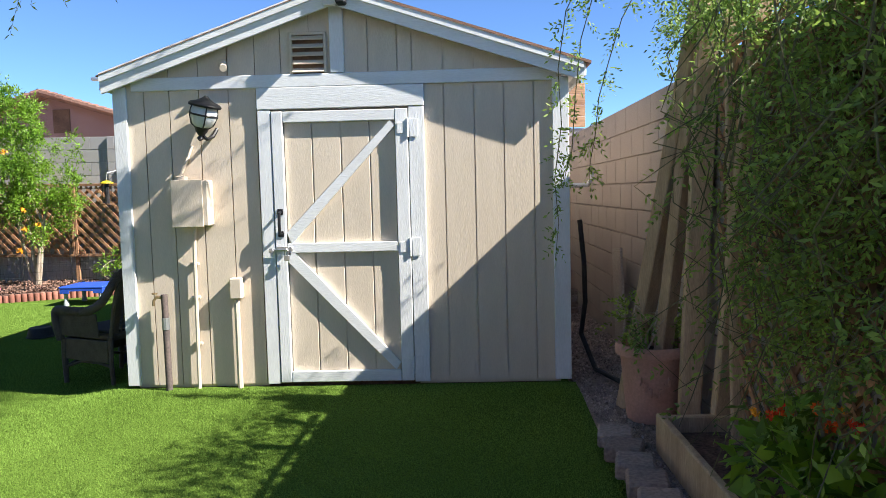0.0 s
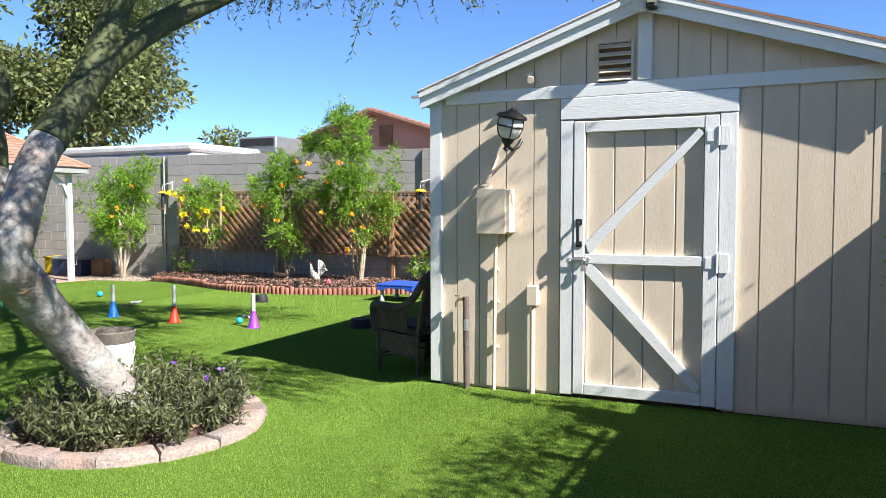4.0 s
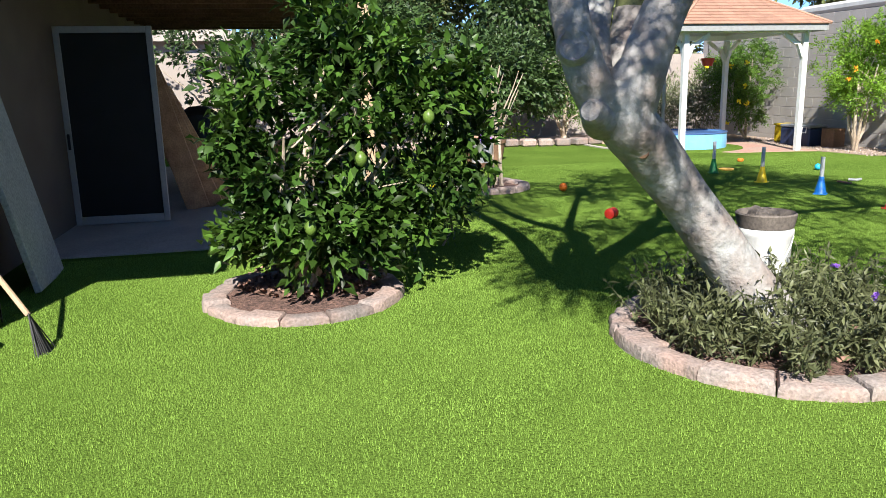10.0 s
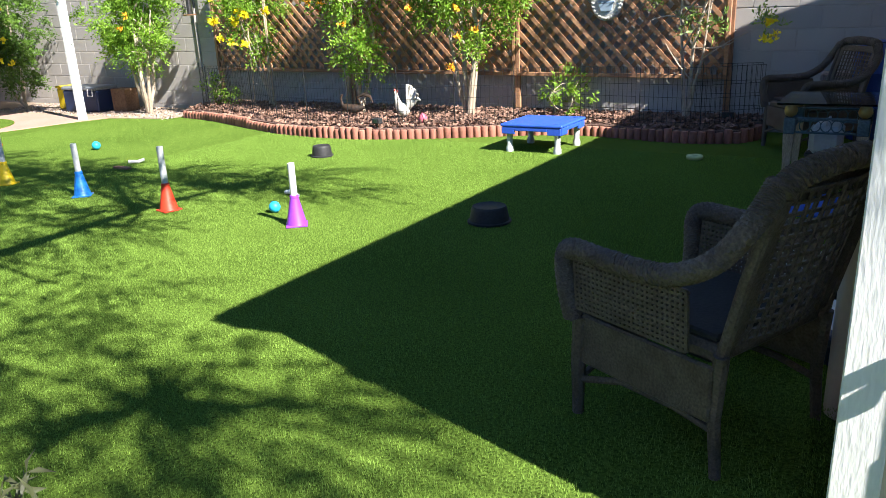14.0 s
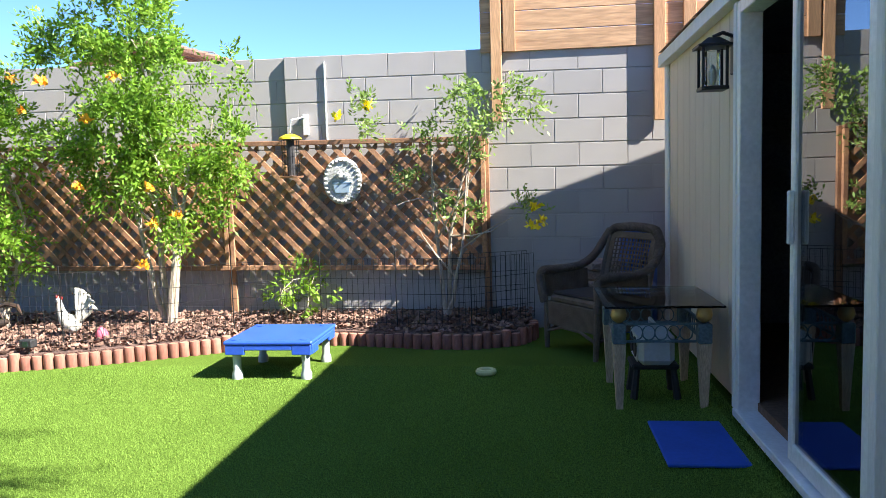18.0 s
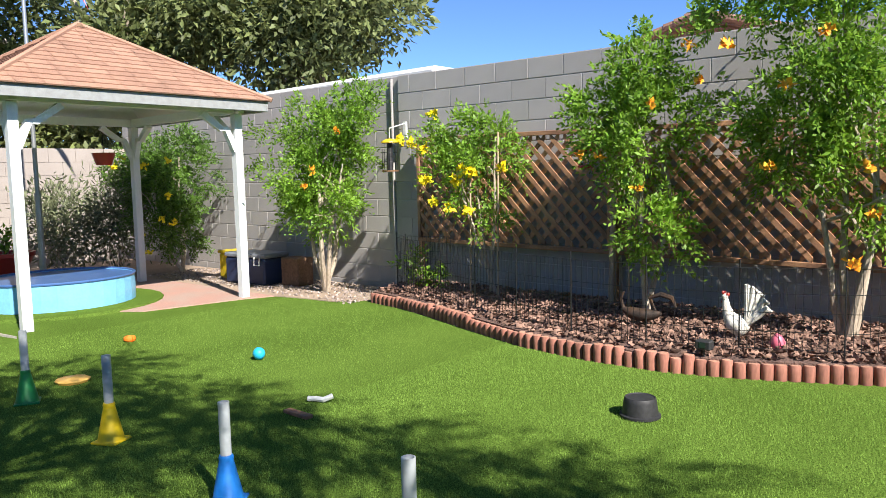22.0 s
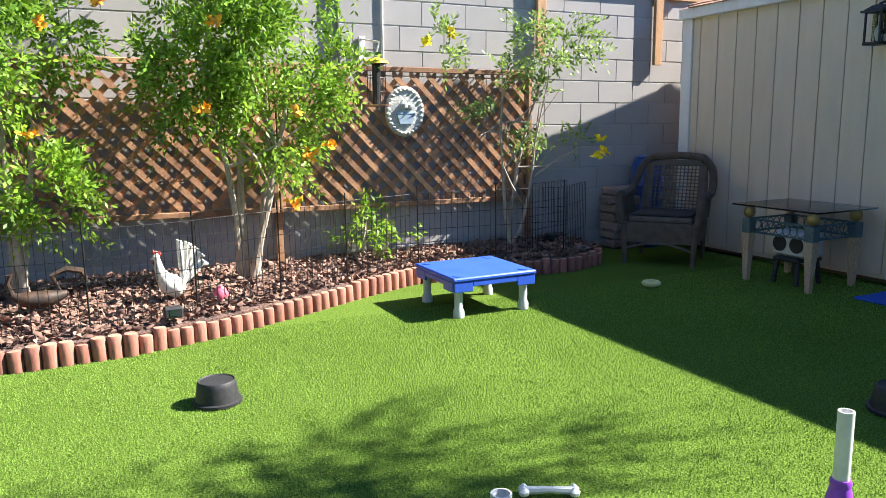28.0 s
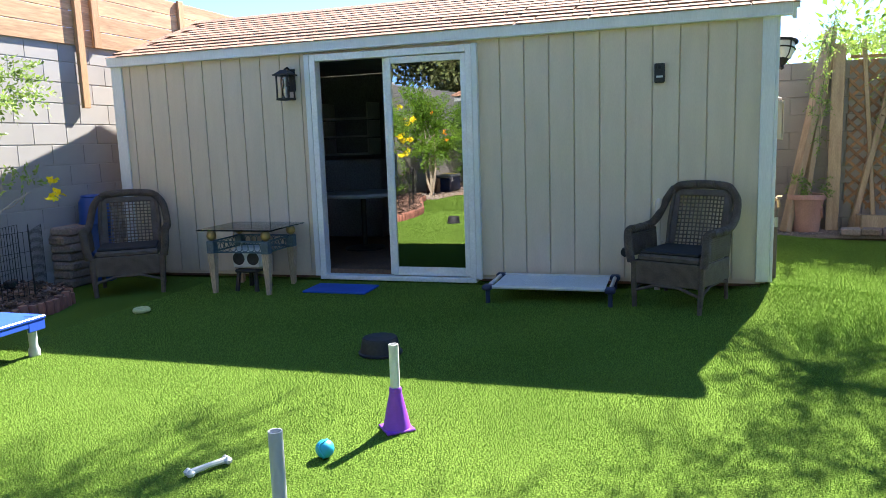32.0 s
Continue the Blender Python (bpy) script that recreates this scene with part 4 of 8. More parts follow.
limbs = [([(-1.60, -2.49, 1.62), (-1.61, -2.52, 1.9), (-1.58, -2.59, 2.3), (-1.55, -2.75, 2.9), (-1.8, -3.0, 3.6), (-2.2, -3.0, 4.1)], [0.083, 0.085, 0.085, 0.078, 0.05, 0.02]),
         ([(-1.58, -1.93, 1.68), (-1.62, -1.72, 1.92), (-1.63, -1.52, 2.15), (-1.59, -1.3, 2.36), (-1.5, -0.85, 2.66), (-1.2, -0.2, 3.05), (-0.8, 0.8, 3.5), (-0.4, 1.5, 3.8)], [0.10, 0.095, 0.09, 0.085, 0.075, 0.06, 0.04, 0.02]),
         ([(-1.63, -1.66, 2.0), (-1.63, -1.44, 2.4), (-1.58, -1.38, 2.6), (-1.3, -1.3, 3.1), (-0.3, -1.4, 3.7), (0.8, -1.3, 3.9), (2.2, -1.2, 4.0)], [0.08, 0.085, 0.075, 0.055, 0.03, 0.02, 0.008]),
         ([(-1.9, -2.19, 1.58), (-1.94, -2.15, 1.67), (-1.94, -2.04, 1.81), (-1.94, -1.94, 1.98), (-1.95, -2.0, 2.15), (-1.95, -2.08, 2.29), (-1.95, -2.22, 2.47), (-2.0, -2.5, 3.0), (-2.4, -2.7, 3.7)], [0.064, 0.06, 0.06, 0.065, 0.062, 0.06, 0.055, 0.045, 0.02]),
         ([(-1.95, -2.0, 1.53), (-1.97, -1.98, 1.7), (-2.0, -2.01, 2.0), (-2.0, -2.03, 2.2), (-2.1, -1.9, 2.7), (-2.6, -1.5, 3.5), (-3.2, -1.0, 3.8)], [0.088, 0.078, 0.055, 0.05, 0.045, 0.035, 0.015]),
         ([(-1.5, -0.85, 2.66), (-2.0, -0.3, 3.1), (-2.7, 0.3, 3.6)], [0.06, 0.045, 0.02]),
         ([(-1.3, -1.3, 3.1), (-1.3, -1.1, 3.8), (-1.2, -0.9, 4.6)], [0.05, 0.04, 0.02])]
for pts, rr in limbs:
    part("limb", Shape().tube(*limb(pts, rr), 12), PALOBARK, tree, "smooth green bark limb", True)
PR = np.random.default_rng(5)
PALO = [(-0.3, -1.5, 4.0, 1.2, 1.0, 0.6, 1.2), (-0.9, 0.2, 3.8, 1.1, 0.9, 0.5, 1.3), (-1.0, 1.55, 3.9, 1.2, 0.55, 0.45, 1.2), (0.0, -2.0, 3.5, 0.9, 0.7, 0.35, 0.7), (0.7, -2.9, 3.5, 0.9, 0.6, 0.35, 0.9), (1.4, -3.1, 4.0, 0.7, 0.6, 0.35, 0.5), (-0.8, -2.5, 3.4, 0.6, 0.5, 0.25, 0.4), (2.3, -1.2, 3.8, 0.8, 0.7, 0.4, 0.9), (0.9, -1.1, 3.7, 0.7, 0.6, 0.4, 0.6),
        (-1.7, -2.9, 3.9, 1.1, 0.9, 0.5, 0.9), (-2.4, -1.2, 4.0, 1.0, 0.9, 0.6, 1.2), (-2.3, 0.6, 3.9, 1.0, 0.9, 0.5, 1.5), (-3.4, -0.2, 3.9, 1.0, 0.9, 0.5, 1.4), (-1.2, -0.9, 4.6, 1.4, 1.2, 0.5, 0.9),
        (-2.2, 1.3, 4.0, 1.2, 0.65, 0.45, 1.4), (-3.8, 1.1, 3.9, 0.9, 0.8, 0.45, 1.3), (-3.2, -2.2, 3.8, 0.8, 0.8, 0.5, 0.6), (0.1, 1.85, 3.9, 0.8, 0.5, 0.4, 0.5), (-0.3, -0.15, 2.98, 0.8, 0.4, 0.12, 0.15)]
ends, _ = in_crowns(PALO, 260, PR, 0.6)
joints = [Vector(p) for pts, rr in limbs for p in pts[-3:]]
for e in ends:
    e = Vector(e)
    a = min(joints, key=lambda q: (q - e).length)
    g.tube(stem_path(a, e, PR, 0.12, 5), [0.022, 0.016, 0.011, 0.007, 0.004], 5)
tagged(part("branches", g, PALOBARK, tree, "", True), kind="stuff")
# drooping twigs with small leaves, bunched round the branch ends
tw, d0 = in_crowns(PALO, 4500, PR, 0.5)
near = ends[np.argmin(((tw[:, None, :] - ends[None, :, :]) ** 2).sum(2), 1)]
tw = near + (tw - near) * 0.62
tdir = unit(d0 * [1, 1, 0.3] + PR.normal(size=d0.shape) * 0.5 + [0, 0, -0.35])
tl = PR.uniform(0.2, 0.5, len(tw))
V, F, n0 = [], [], 0
for k in range(12):
    q = tw + tdir * (tl * (k + 1) / 12)[:, None] + np.array([0, 0, -0.12]) * ((k + 1) / 12) ** 2
    for _ in range(2):
        v, f = thin_leaves(q, unit(tdir + PR.normal(size=tdir.shape) * 0.9), 0.055, 0.014, PR)
        V.append(v)
        F.append(f + n0)
        n0 += len(v)
s0, u0 = frames_of(tdir, PR)
e2 = tw + tdir * tl[:, None] + [0, 0, -0.12]
tv = np.stack([tw - s0 * 0.003, tw + s0 * 0.003, e2 + s0 * 0.001, e2 - s0 * 0.001], 1).reshape(-1, 3)
kk = np.arange(len(tw))[:, None] * 4
V.append(tv)
F += [np.concatenate([kk + [0, 1, 2], kk + [0, 2, 3]]) + n0]
part("crown", np_mesh("crown", np.concatenate(V), np.concatenate(F)), LEAF_PALO, tree)

# stone rings
def ring(cx, cy, r, n, h, label, seed=1):
    ob = thing("stone_ring", label, "edging", "stone edging rings")
    q = np.random.default_rng(seed)
    cuts = np.cumsum(q.uniform(0.7, 1.35, n))
    cuts = np.r_[0, cuts / cuts[-1] * 2 * math.pi] + q.uniform(0, 1)
    m = 9
    for i in range(n):
        a, b = cuts[i] + 0.003 / r, cuts[i + 1] - 0.003 / r
        ro, ri = r * q.uniform(0.985, 1.015), r - 0.14 + q.uniform(-0.035, 0.025)
        hh, lean = h + q.uniform(-0.010, 0.010), q.uniform(-0.006, 0.006)
        wob = q.normal(size=(2, m)) * 0.004
        rings = []
        # foot, worn shoulder and top, each a loop round the stone
        for z, inset in ((0.0, 0.0), (hh * 0.66, 0.002), (hh * 0.9, 0.010), (hh, 0.026)):
            t = np.linspace(a + inset / r, b - inset / r, m)
            loop = [(cx + (ro - inset + wob[0, k]) * math.cos(t[k]), cy + (ro - inset + wob[0, k]) * math.sin(t[k]), z + (lean * k / m if z else 0)) for k in range(m)]
            loop += [(cx + (ri + inset + wob[1, k]) * math.cos(t[k]), cy + (ri + inset + wob[1, k]) * math.sin(t[k]), z + (lean * k / m if z else 0)) for k in range(m - 1, -1, -1)]
            rings.append(loop)
        c = 2 * m
        f = [(u * c + k, u * c + (k + 1) % c, (u + 1) * c + (k + 1) % c, (u + 1) * c + k) for u in range(3) for k in range(c)]
        f += [(3 * c + k, 3 * c + k + 1, 4 * c - 2 - k, 4 * c - 1 - k) for k in range(m - 1)]
        part("stone", Shape().raw([p for loop in rings for p in loop], f), STONE, ob, smooth=True)
    bed = Shape().raw([(cx + (r - 0.1) * math.cos(t), cy + (r - 0.1) * math.sin(t), h * 0.45) for t in np.linspace(0, 2 * math.pi, 25)[:-1]], [tuple(range(24))])
    part("soil", bed, MULCHBED, ob, "dark mulch")
    return ob
ring(-1.41, -1.49, 0.81, 17, 0.062, "ring of pinkish edging stones round the leaning tree", seed=3)
ring(-2.833, -3.775, 0.615, 12, 0.055, "ring of pinkish edging stones round the lemon tree", seed=8)
ring(-7.2, -1.44, 0.57, 13, 0.075, "ring of pinkish edging stones round a sapling", seed=5)

# ruellia in the ring
rp = thing("ruellia_plants", "low dusty green plants with a few violet flowers", "plant", kind="stuff")
QR = np.random.default_rng(21)
n = 560
ang, rad = QR.uniform(0, 2 * math.pi, n), 0.66 * np.sqrt(QR.uniform(0.02, 1, n))
foot = np.stack([-1.41 + rad * np.cos(ang), -1.49 + rad * np.sin(ang), np.full(n, 0.04)], 1)
foot[360:, 0] = QR.uniform(-1.6, -1.2, 200)
foot[360:, 1] = QR.uniform(-1.75, -1.25, 200)
lean = unit(np.stack([np.cos(ang) * 0.5, np.sin(ang) * 0.5, np.ones(n)], 1) + QR.normal(size=(n, 3)) * 0.3)
ht = QR.uniform(0.11, 0.33, n) + 0.03 * np.exp(-((foot[:, 0] + 1.45) ** 2 + (foot[:, 1] + 1.5) ** 2) / 0.05)
V, F, n0 = [], [], 0
for k in range(7):
    t = (k + 1) / 7
    q = foot + lean * (ht * t)[:, None]
    for _ in range(3):
        dd = unit(lean * 0.4 + QR.normal(size=lean.shape) + [0, 0, -0.1])
        v, f = rhomb_leaves(q, dd, 0.056, 0.015, QR, 0.3, 0.3)
        V.append(v)
        F.append(f + n0)
        n0 += len(v)
part("leaves", np_mesh("leaves", np.concatenate(V), np.concatenate(F)), LEAF_RUEL, rp)
st = Shape()
for a, b, h in zip(foot, lean, ht):
    st.tube([a, a + b * h * 0.5, a + b * h], [0.004, 0.003, 0.002], 4)
part("stems", st, PALOBARK, rp)
flowers("flower", np.array([(-1.4, -1.2, 0.34), (-1.05, -1.1, 0.32), (-1.0, -1.3, 0.30)]), VIOLET_FL, rp, QR, 0.028, 6, 0.012)

# vines on the east wall
VR = np.random.default_rng(31)
vine = thing("wall_vine", "thick tangled green vine hanging over the east wall", "vine")
VC = [(3.5, -2.7, 1.8, 0.25, 1.2, 0.8, 3), (3.5, -3.6, 1.2, 0.3, 1.2, 0.8, 2), (3.5, -1.9, 2.3, 0.3, 0.7, 0.3, 1.0), (3.5, -2.4, 1.0, 0.22, 0.9, 0.7, 1.6),
      (3.6, -1.2, 2.2, 0.22, 0.7, 0.2, 1.2), (3.6, -3.0, 2.5, 0.35, 2.2, 0.3, 1.2), (3.55, -4.6, 1.8, 0.3, 1.0, 0.8, 1.5)]
p, d = in_crowns(VC, 5600, VR, 0.6)
# thin towards the leaning posts
open_side = (p[:, 0] < 2.6 + (p[:, 1] + 5) * 0.285) & (VR.uniform(0, 1, len(p)) > 0.12) & (p[:, 2] < 2.15)
open_side |= (p[:, 2] < 0.75) & (p[:, 1] > -3.0) & (VR.uniform(0, 1, len(p)) > 0.4)
p, d = p[~open_side], d[~open_side]
p[:, 0] = np.minimum(p[:, 0], 3.85)
p[:, 2] = np.maximum(p[:, 2], 0.1)
v, f = pinnate(p, unit(d * 0.4 + VR.normal(size=d.shape) * 0.6 + [-0.4, 0.05, -0.35]), 0.075, 0.027, 0.011, 3, VR)
part("leaves", np_mesh("leaves", v, f), LEAF_VINE, vine)
p, d = in_crowns([(3.56, -2.9, 1.5, 0.08, 1.3, 0.9, 1)], 4200, VR, 0.8)
v, f = rhomb_leaves(p, unit(VR.normal(size=d.shape) + [0, 0, -0.6]), 0.06, 0.025, VR)
part("dry_leaves", np_mesh("dry_leaves", v, f), LEAF_DRY, vine, "dead brown leaves under the green")
VINESTEM = mat("green_brown_vine_stem", (0.16, 0.15, 0.07), (0.10, 0.10, 0.05), 0.8, 9, 60, 0.4, 0.003)
hang = []
for i in range(70):
    y0, x0, z0 = VR.uniform(-4.2, -1.5), VR.uniform(3.3, 3.6), VR.uniform(1.6, 2.6)
    ln = VR.uniform(0.5, 1.9)
    path = [(x0 + VR.normal() * 0.03 * k - 0.02 * k, y0 + VR.normal() * 0.03 * k, max(0.06, z0 - ln * k / 6)) for k in range(7)]
    part("strand", Shape().tube(path, [0.004, 0.004, 0.0035, 0.003, 0.003, 0.002, 0.0015], 5), VINESTEM, vine, smooth=True)
    hang.append(path)
loose = [[(3.0, -0.95, 2.55), (2.9, -0.9, 2.35), (2.86, -0.86, 2.05), (2.88, -0.82, 1.75), (2.84, -0.8, 1.45), (2.86, -0.8, 1.2), (2.84, -0.8, 1.0)],
         [(3.2, -1.05, 2.6), (3.05, -0.95, 2.45), (2.98, -0.9, 2.2), (2.95, -0.88, 1.9), (2.93, -0.86, 1.6), (2.9, -0.85, 1.5), (2.88, -0.85, 1.4)],
         [(3.3, -1.0, 2.5), (3.2, -0.9, 2.3), (3.15, -0.8, 2.1), (3.1, -0.75, 1.9), (3.08, -0.75, 1.7), (3.05, -0.75, 1.55), (3.04, -0.75, 1.4)]]
for path in loose:
    part("strand", Shape().tube(path, [0.003] * 5 + [0.002, 0.0015], 5), VINESTEM, vine, smooth=True)
pts = np.array([np.array(a) + (np.array(b) - a) * t for path in hang + loose * 4 for a, b in zip(path, path[1:]) for t in (0.2, 0.6)])
v, f = pinnate(pts, unit(VR.normal(size=pts.shape) + [0, 0, -0.5]), 0.08, 0.034, 0.013, 3, VR)
part("hanging_leaves", np_mesh("hanging_leaves", v, f), LEAF_VINE, vine)

# lantana in the corner bed
LR = np.random.default_rng(41)
lan = thing("lantana_plant", "green lantana with red and orange flower heads", "plant")
p, d = in_crowns([(3.44, -2.6, 0.32, 0.17, 0.42, 0.24, 1)], 330, LR)
p[:, 2] = np.maximum(p[:, 2], 0.06)
v, f = rhomb_leaves(p, unit(d + LR.normal(size=d.shape) * 0.5), 0.105, 0.075, LR, 0.5)
part("leaves", np_mesh("leaves", v, f), LEAF_TEC, lan)
flowers("flower", np.array([(3.42, -2.70, 0.62), (3.44, -2.76, 0.58), (3.36, -2.60, 0.58), (3.34, -2.56, 0.56), (3.48, -2.82, 0.6)]), RED_FL, lan, LR, 0.018, 26, 0.018)
flowers("flower", np.array([(3.29, -2.54, 0.56), (3.47, -2.74, 0.62)]), ORANGE_FL, lan, LR, 0.016, 20, 0.016)
ls = Shape()
for k in range(12):
    ls.tube(stem_path((3.45, -2.6 + LR.uniform(-0.3, 0.3), 0.03), p[k * 7], LR, 0.03, 4), [0.006, 0.005, 0.004, 0.003], 5)
part("stems", ls, BARK, lan)

# far trees beyond the west wall
FR = np.random.default_rng(51)
def far_tree(x, y, h, r, n, leafmat, label, leaf=0.19, low=0.28):
    ob = thing("tree", label, "tree", "large trees beyond the wall")
    t = Shape()
    top = (x, y, h * 0.6)
    t.tube(stem_path((x, y, -0.05), top, FR, 0.2), [0.28, 0.24, 0.22, 0.18, 0.15, 0.1], 10)
    cr = []
    for k in range(9):
        a, rr = FR.uniform(0, 6.28), FR.uniform(0.15, 0.75) * r
        z = FR.uniform(low, 0.92) * h
        cr.append((x + rr * math.cos(a), y + rr * math.sin(a), z, r * FR.uniform(0.32, 0.52), r * FR.uniform(0.32, 0.52), r * FR.uniform(0.26, 0.42), 1))
        t.tube(stem_path((x, y, h * FR.uniform(0.25, 0.5)), cr[-1][:3], FR, 0.25, 6), [0.12, 0.1, 0.08, 0.06, 0.04, 0.02], 7)
    part("trunk", t, BARK, ob, smooth=True)
    q, dd = in_crowns(cr, n, FR, 0.4)
    v, f = rhomb_leaves(q, unit(dd + FR.normal(size=dd.shape) * 0.8 + [0, 0, -0.3]), leaf, leaf * 0.5, FR)
    part("crown", np_mesh("crown", v, f), leafmat, ob)
for x, y, h, r, n, m in ((-19.5, 4.6, 7.4, 3.4, 22000, LEAF_FAR), (-20.5, 0.5, 8.8, 3.8, 24000, LEAF_FAR), (-19.0, -3.5, 8.0, 3.6, 18000, LEAF_DARK), (-17.0, 11.3, 8.4, 3.8, 34000, LEAF_FAR), (-19.8, 7.6, 8.2, 3.4, 20000, LEAF_FAR), (-18.5, -8.5, 7.5, 3.2, 9000, LEAF_DARK),
                         (-17.6, 2.2, 4.6, 2.2, 12000, LEAF_DARK)):
    far_tree(x, y, h, r, n, m, "large dusty green tree beyond the yard wall")
far_tree(-24.0, 25.0, 5.6, 2.4, 1800, LEAF_FAR, "distant green tree above the roofs", 0.3)
far_tree(-15.0, 24.0, 5.4, 2.0, 1500, LEAF_FAR, "distant green tree beside the pink gable", 0.3)
far_tree(9.5, -3.0, 4.6, 2.2, 3500, LEAF_TEC, "yellow-green tree beyond the east wall", 0.16)
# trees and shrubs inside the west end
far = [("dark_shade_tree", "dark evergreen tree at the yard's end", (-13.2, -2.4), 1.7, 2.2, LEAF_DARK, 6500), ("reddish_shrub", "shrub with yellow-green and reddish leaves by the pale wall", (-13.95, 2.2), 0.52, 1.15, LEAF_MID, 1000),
       ("dark_shade_tree", "dark evergreen tree against the pale end wall", (-13.85, 0.65), 1.35, 1.5, LEAF_DARK, 11000),
       ("dark_shade_tree", "dark evergreen tree behind the patio", (-13.5, -5.0), 1.6, 2.1, LEAF_DARK, 2600)]
for nm, lab, (x, y), rr, h, m, n in far:
    shrub(nm, lab, (x, y, 0), [(x - 0.3, y + 0.3, h * 0.8), (x + 0.3, y, h), (x, y - 0.4, h * 0.9)], [(x, y, h, rr, rr, h * 0.55, 3), (x + 0.3, y + 0.6, h * 0.75, rr * 0.6, rr * 0.6, h * 0.4, 1), (x, y - 0.6, h * 1.2, rr * 0.7, rr * 0.7, h * 0.4, 1)],
          n, R, m, "broad" if m is LEAF_DARK else "pinnate", 1.3, 0.05, category="tree")
shrub("small_shrub", "small rounded pale green shrub beside the lemon tree", (-3.75, -2.75, 0.0), [(-3.8, -2.7, 0.4), (-3.7, -2.8, 0.4)], [(-3.75, -2.75, 0.42, 0.3, 0.32, 0.34, 1)], 900, R, LEAF_DARK, "thin", 1.2, 0.01)
shrub("sapling", "young staked tree in a stone ring", (-7.1, -1.28, 0.05), [(-7.1, -1.25, 1.5), (-7.15, -1.35, 1.3)], [(-7.1, -1.3, 1.65, 0.45, 0.45, 0.35, 1)], 300, R, LEAF_DARK, "thin", 1.2, 0.028, category="tree")
for y, h in ((0.1, 0.4), (-1.1, 0.45), (0.9, 0.3), (-0.5, 0.35)):
    shrub("garden_plant", "low leafy plant in the far stone bed", (-14.0, y, 0.15), [(-14.0, y, h), (-14.1, y + 0.1, h)], [(-14.0, y, h * 0.9, 0.4, 0.4, h * 0.6, 1)], 380, R, LEAF_DARK if h > 0.36 else LEAF_TEC, "thin", 2.2, 0.01, group="plants in the far bed")

# ---- gazebo and what stands by it ----
gz = thing("gazebo", "white wooden gazebo with a brown shingled hip roof", "gazebo")
GX0, GX1, GY0, GY1 = -12.28, -9.93, 2.80, 5.05
CXM, CYM, OX, GE, GP = (GX0 + GX1) / 2, (GY0 + GY1) / 2, 0.25, 2.15, 2.99
for x in (GX0, GX1):
    for y in (GY0, GY1):
        post = part("post", Shape().box(x - 0.045, x + 0.045, y - 0.045, y + 0.045, 0.0, 2.02), TRIM, gz)
        sx, sy = (1 if x == GX0 else -1), (1 if y == GY0 else -1)
        for dx, dy in ((sx, 0), (0, sy)):
            a, b = Vector((x + dx * 0.03, y + dy * 0.03, 1.62)), Vector((x + dx * 0.42, y + dy * 0.42, 2.01))
            mid = (a + b) / 2 + Vector((dx * -0.03, dy * -0.03, 0.04))
            part("knee_brace", Shape().tube([a, mid - Vector((dx, dy, 0)) * 0.06 + Vector((0, 0, -0.0)), mid, b], [0.045, 0.042, 0.042, 0.045], 4), TRIM, post)
for y in (GY0, GY1):
    part("beam", Shape().box(GX0 - 0.1, GX1 + 0.1, y - 0.04, y + 0.04, 2.025, 2.12), TRIMX, gz)
for x in (GX0, GX1):
    part("beam", Shape().box(x - 0.04, x + 0.04, GY0 + 0.042, GY1 - 0.042, 2.026, 2.119), TRIM, gz)
x0, x1, y0, y1 = GX0 - OX, GX1 + OX, GY0 - OX, GY1 + OX
# fascia paint greyed further, to stand in for shade on the boards
GUTTER = mat("shaded_grey_paint", (0.30, 0.31, 0.31), (0.25, 0.255, 0.25), 0.6, 3, 40, 0.4, 0.003, stretch=(1, 6, 6), fine_amt=0.1)
for a in ((x0, x1, y0, y0 + 0.025), (x0, x1, y1 - 0.025, y1), (x0, x0 + 0.025, y0 + 0.026, y1 - 0.026), (x1 - 0.025, x1, y0 + 0.026, y1 - 0.026)):
    part("fascia", Shape().box(*a, GE - 0.11, GE), GUTTER, gz, "grey-white fascia with shade put into its paint")
part("soffit", Shape().raw([(x0 + 0.02, y0 + 0.02, GE - 0.03), (x1 - 0.02, y0 + 0.02, GE - 0.03), (x1 - 0.02, y1 - 0.02, GE - 0.03), (x0 + 0.02, y1 - 0.02, GE - 0.03), (CXM, CYM, GP - 0.08)],
     [(0, 1, 4), (1, 2, 4), (2, 3, 4), (3, 0, 4)]), TRIM, gz)
roof = part("roof", Shape().raw([(x0 - 0.03, y0 - 0.03, GE + 0.003), (x1 + 0.03, y0 - 0.03, GE + 0.003), (x1 + 0.03, y1 + 0.03, GE + 0.003), (x0 - 0.03, y1 + 0.03, GE + 0.003), (CXM, CYM, GP)],
     [(0, 1, 4), (1, 2, 4), (2, 3, 4), (3, 0, 4)]), SHINGLE, gz)
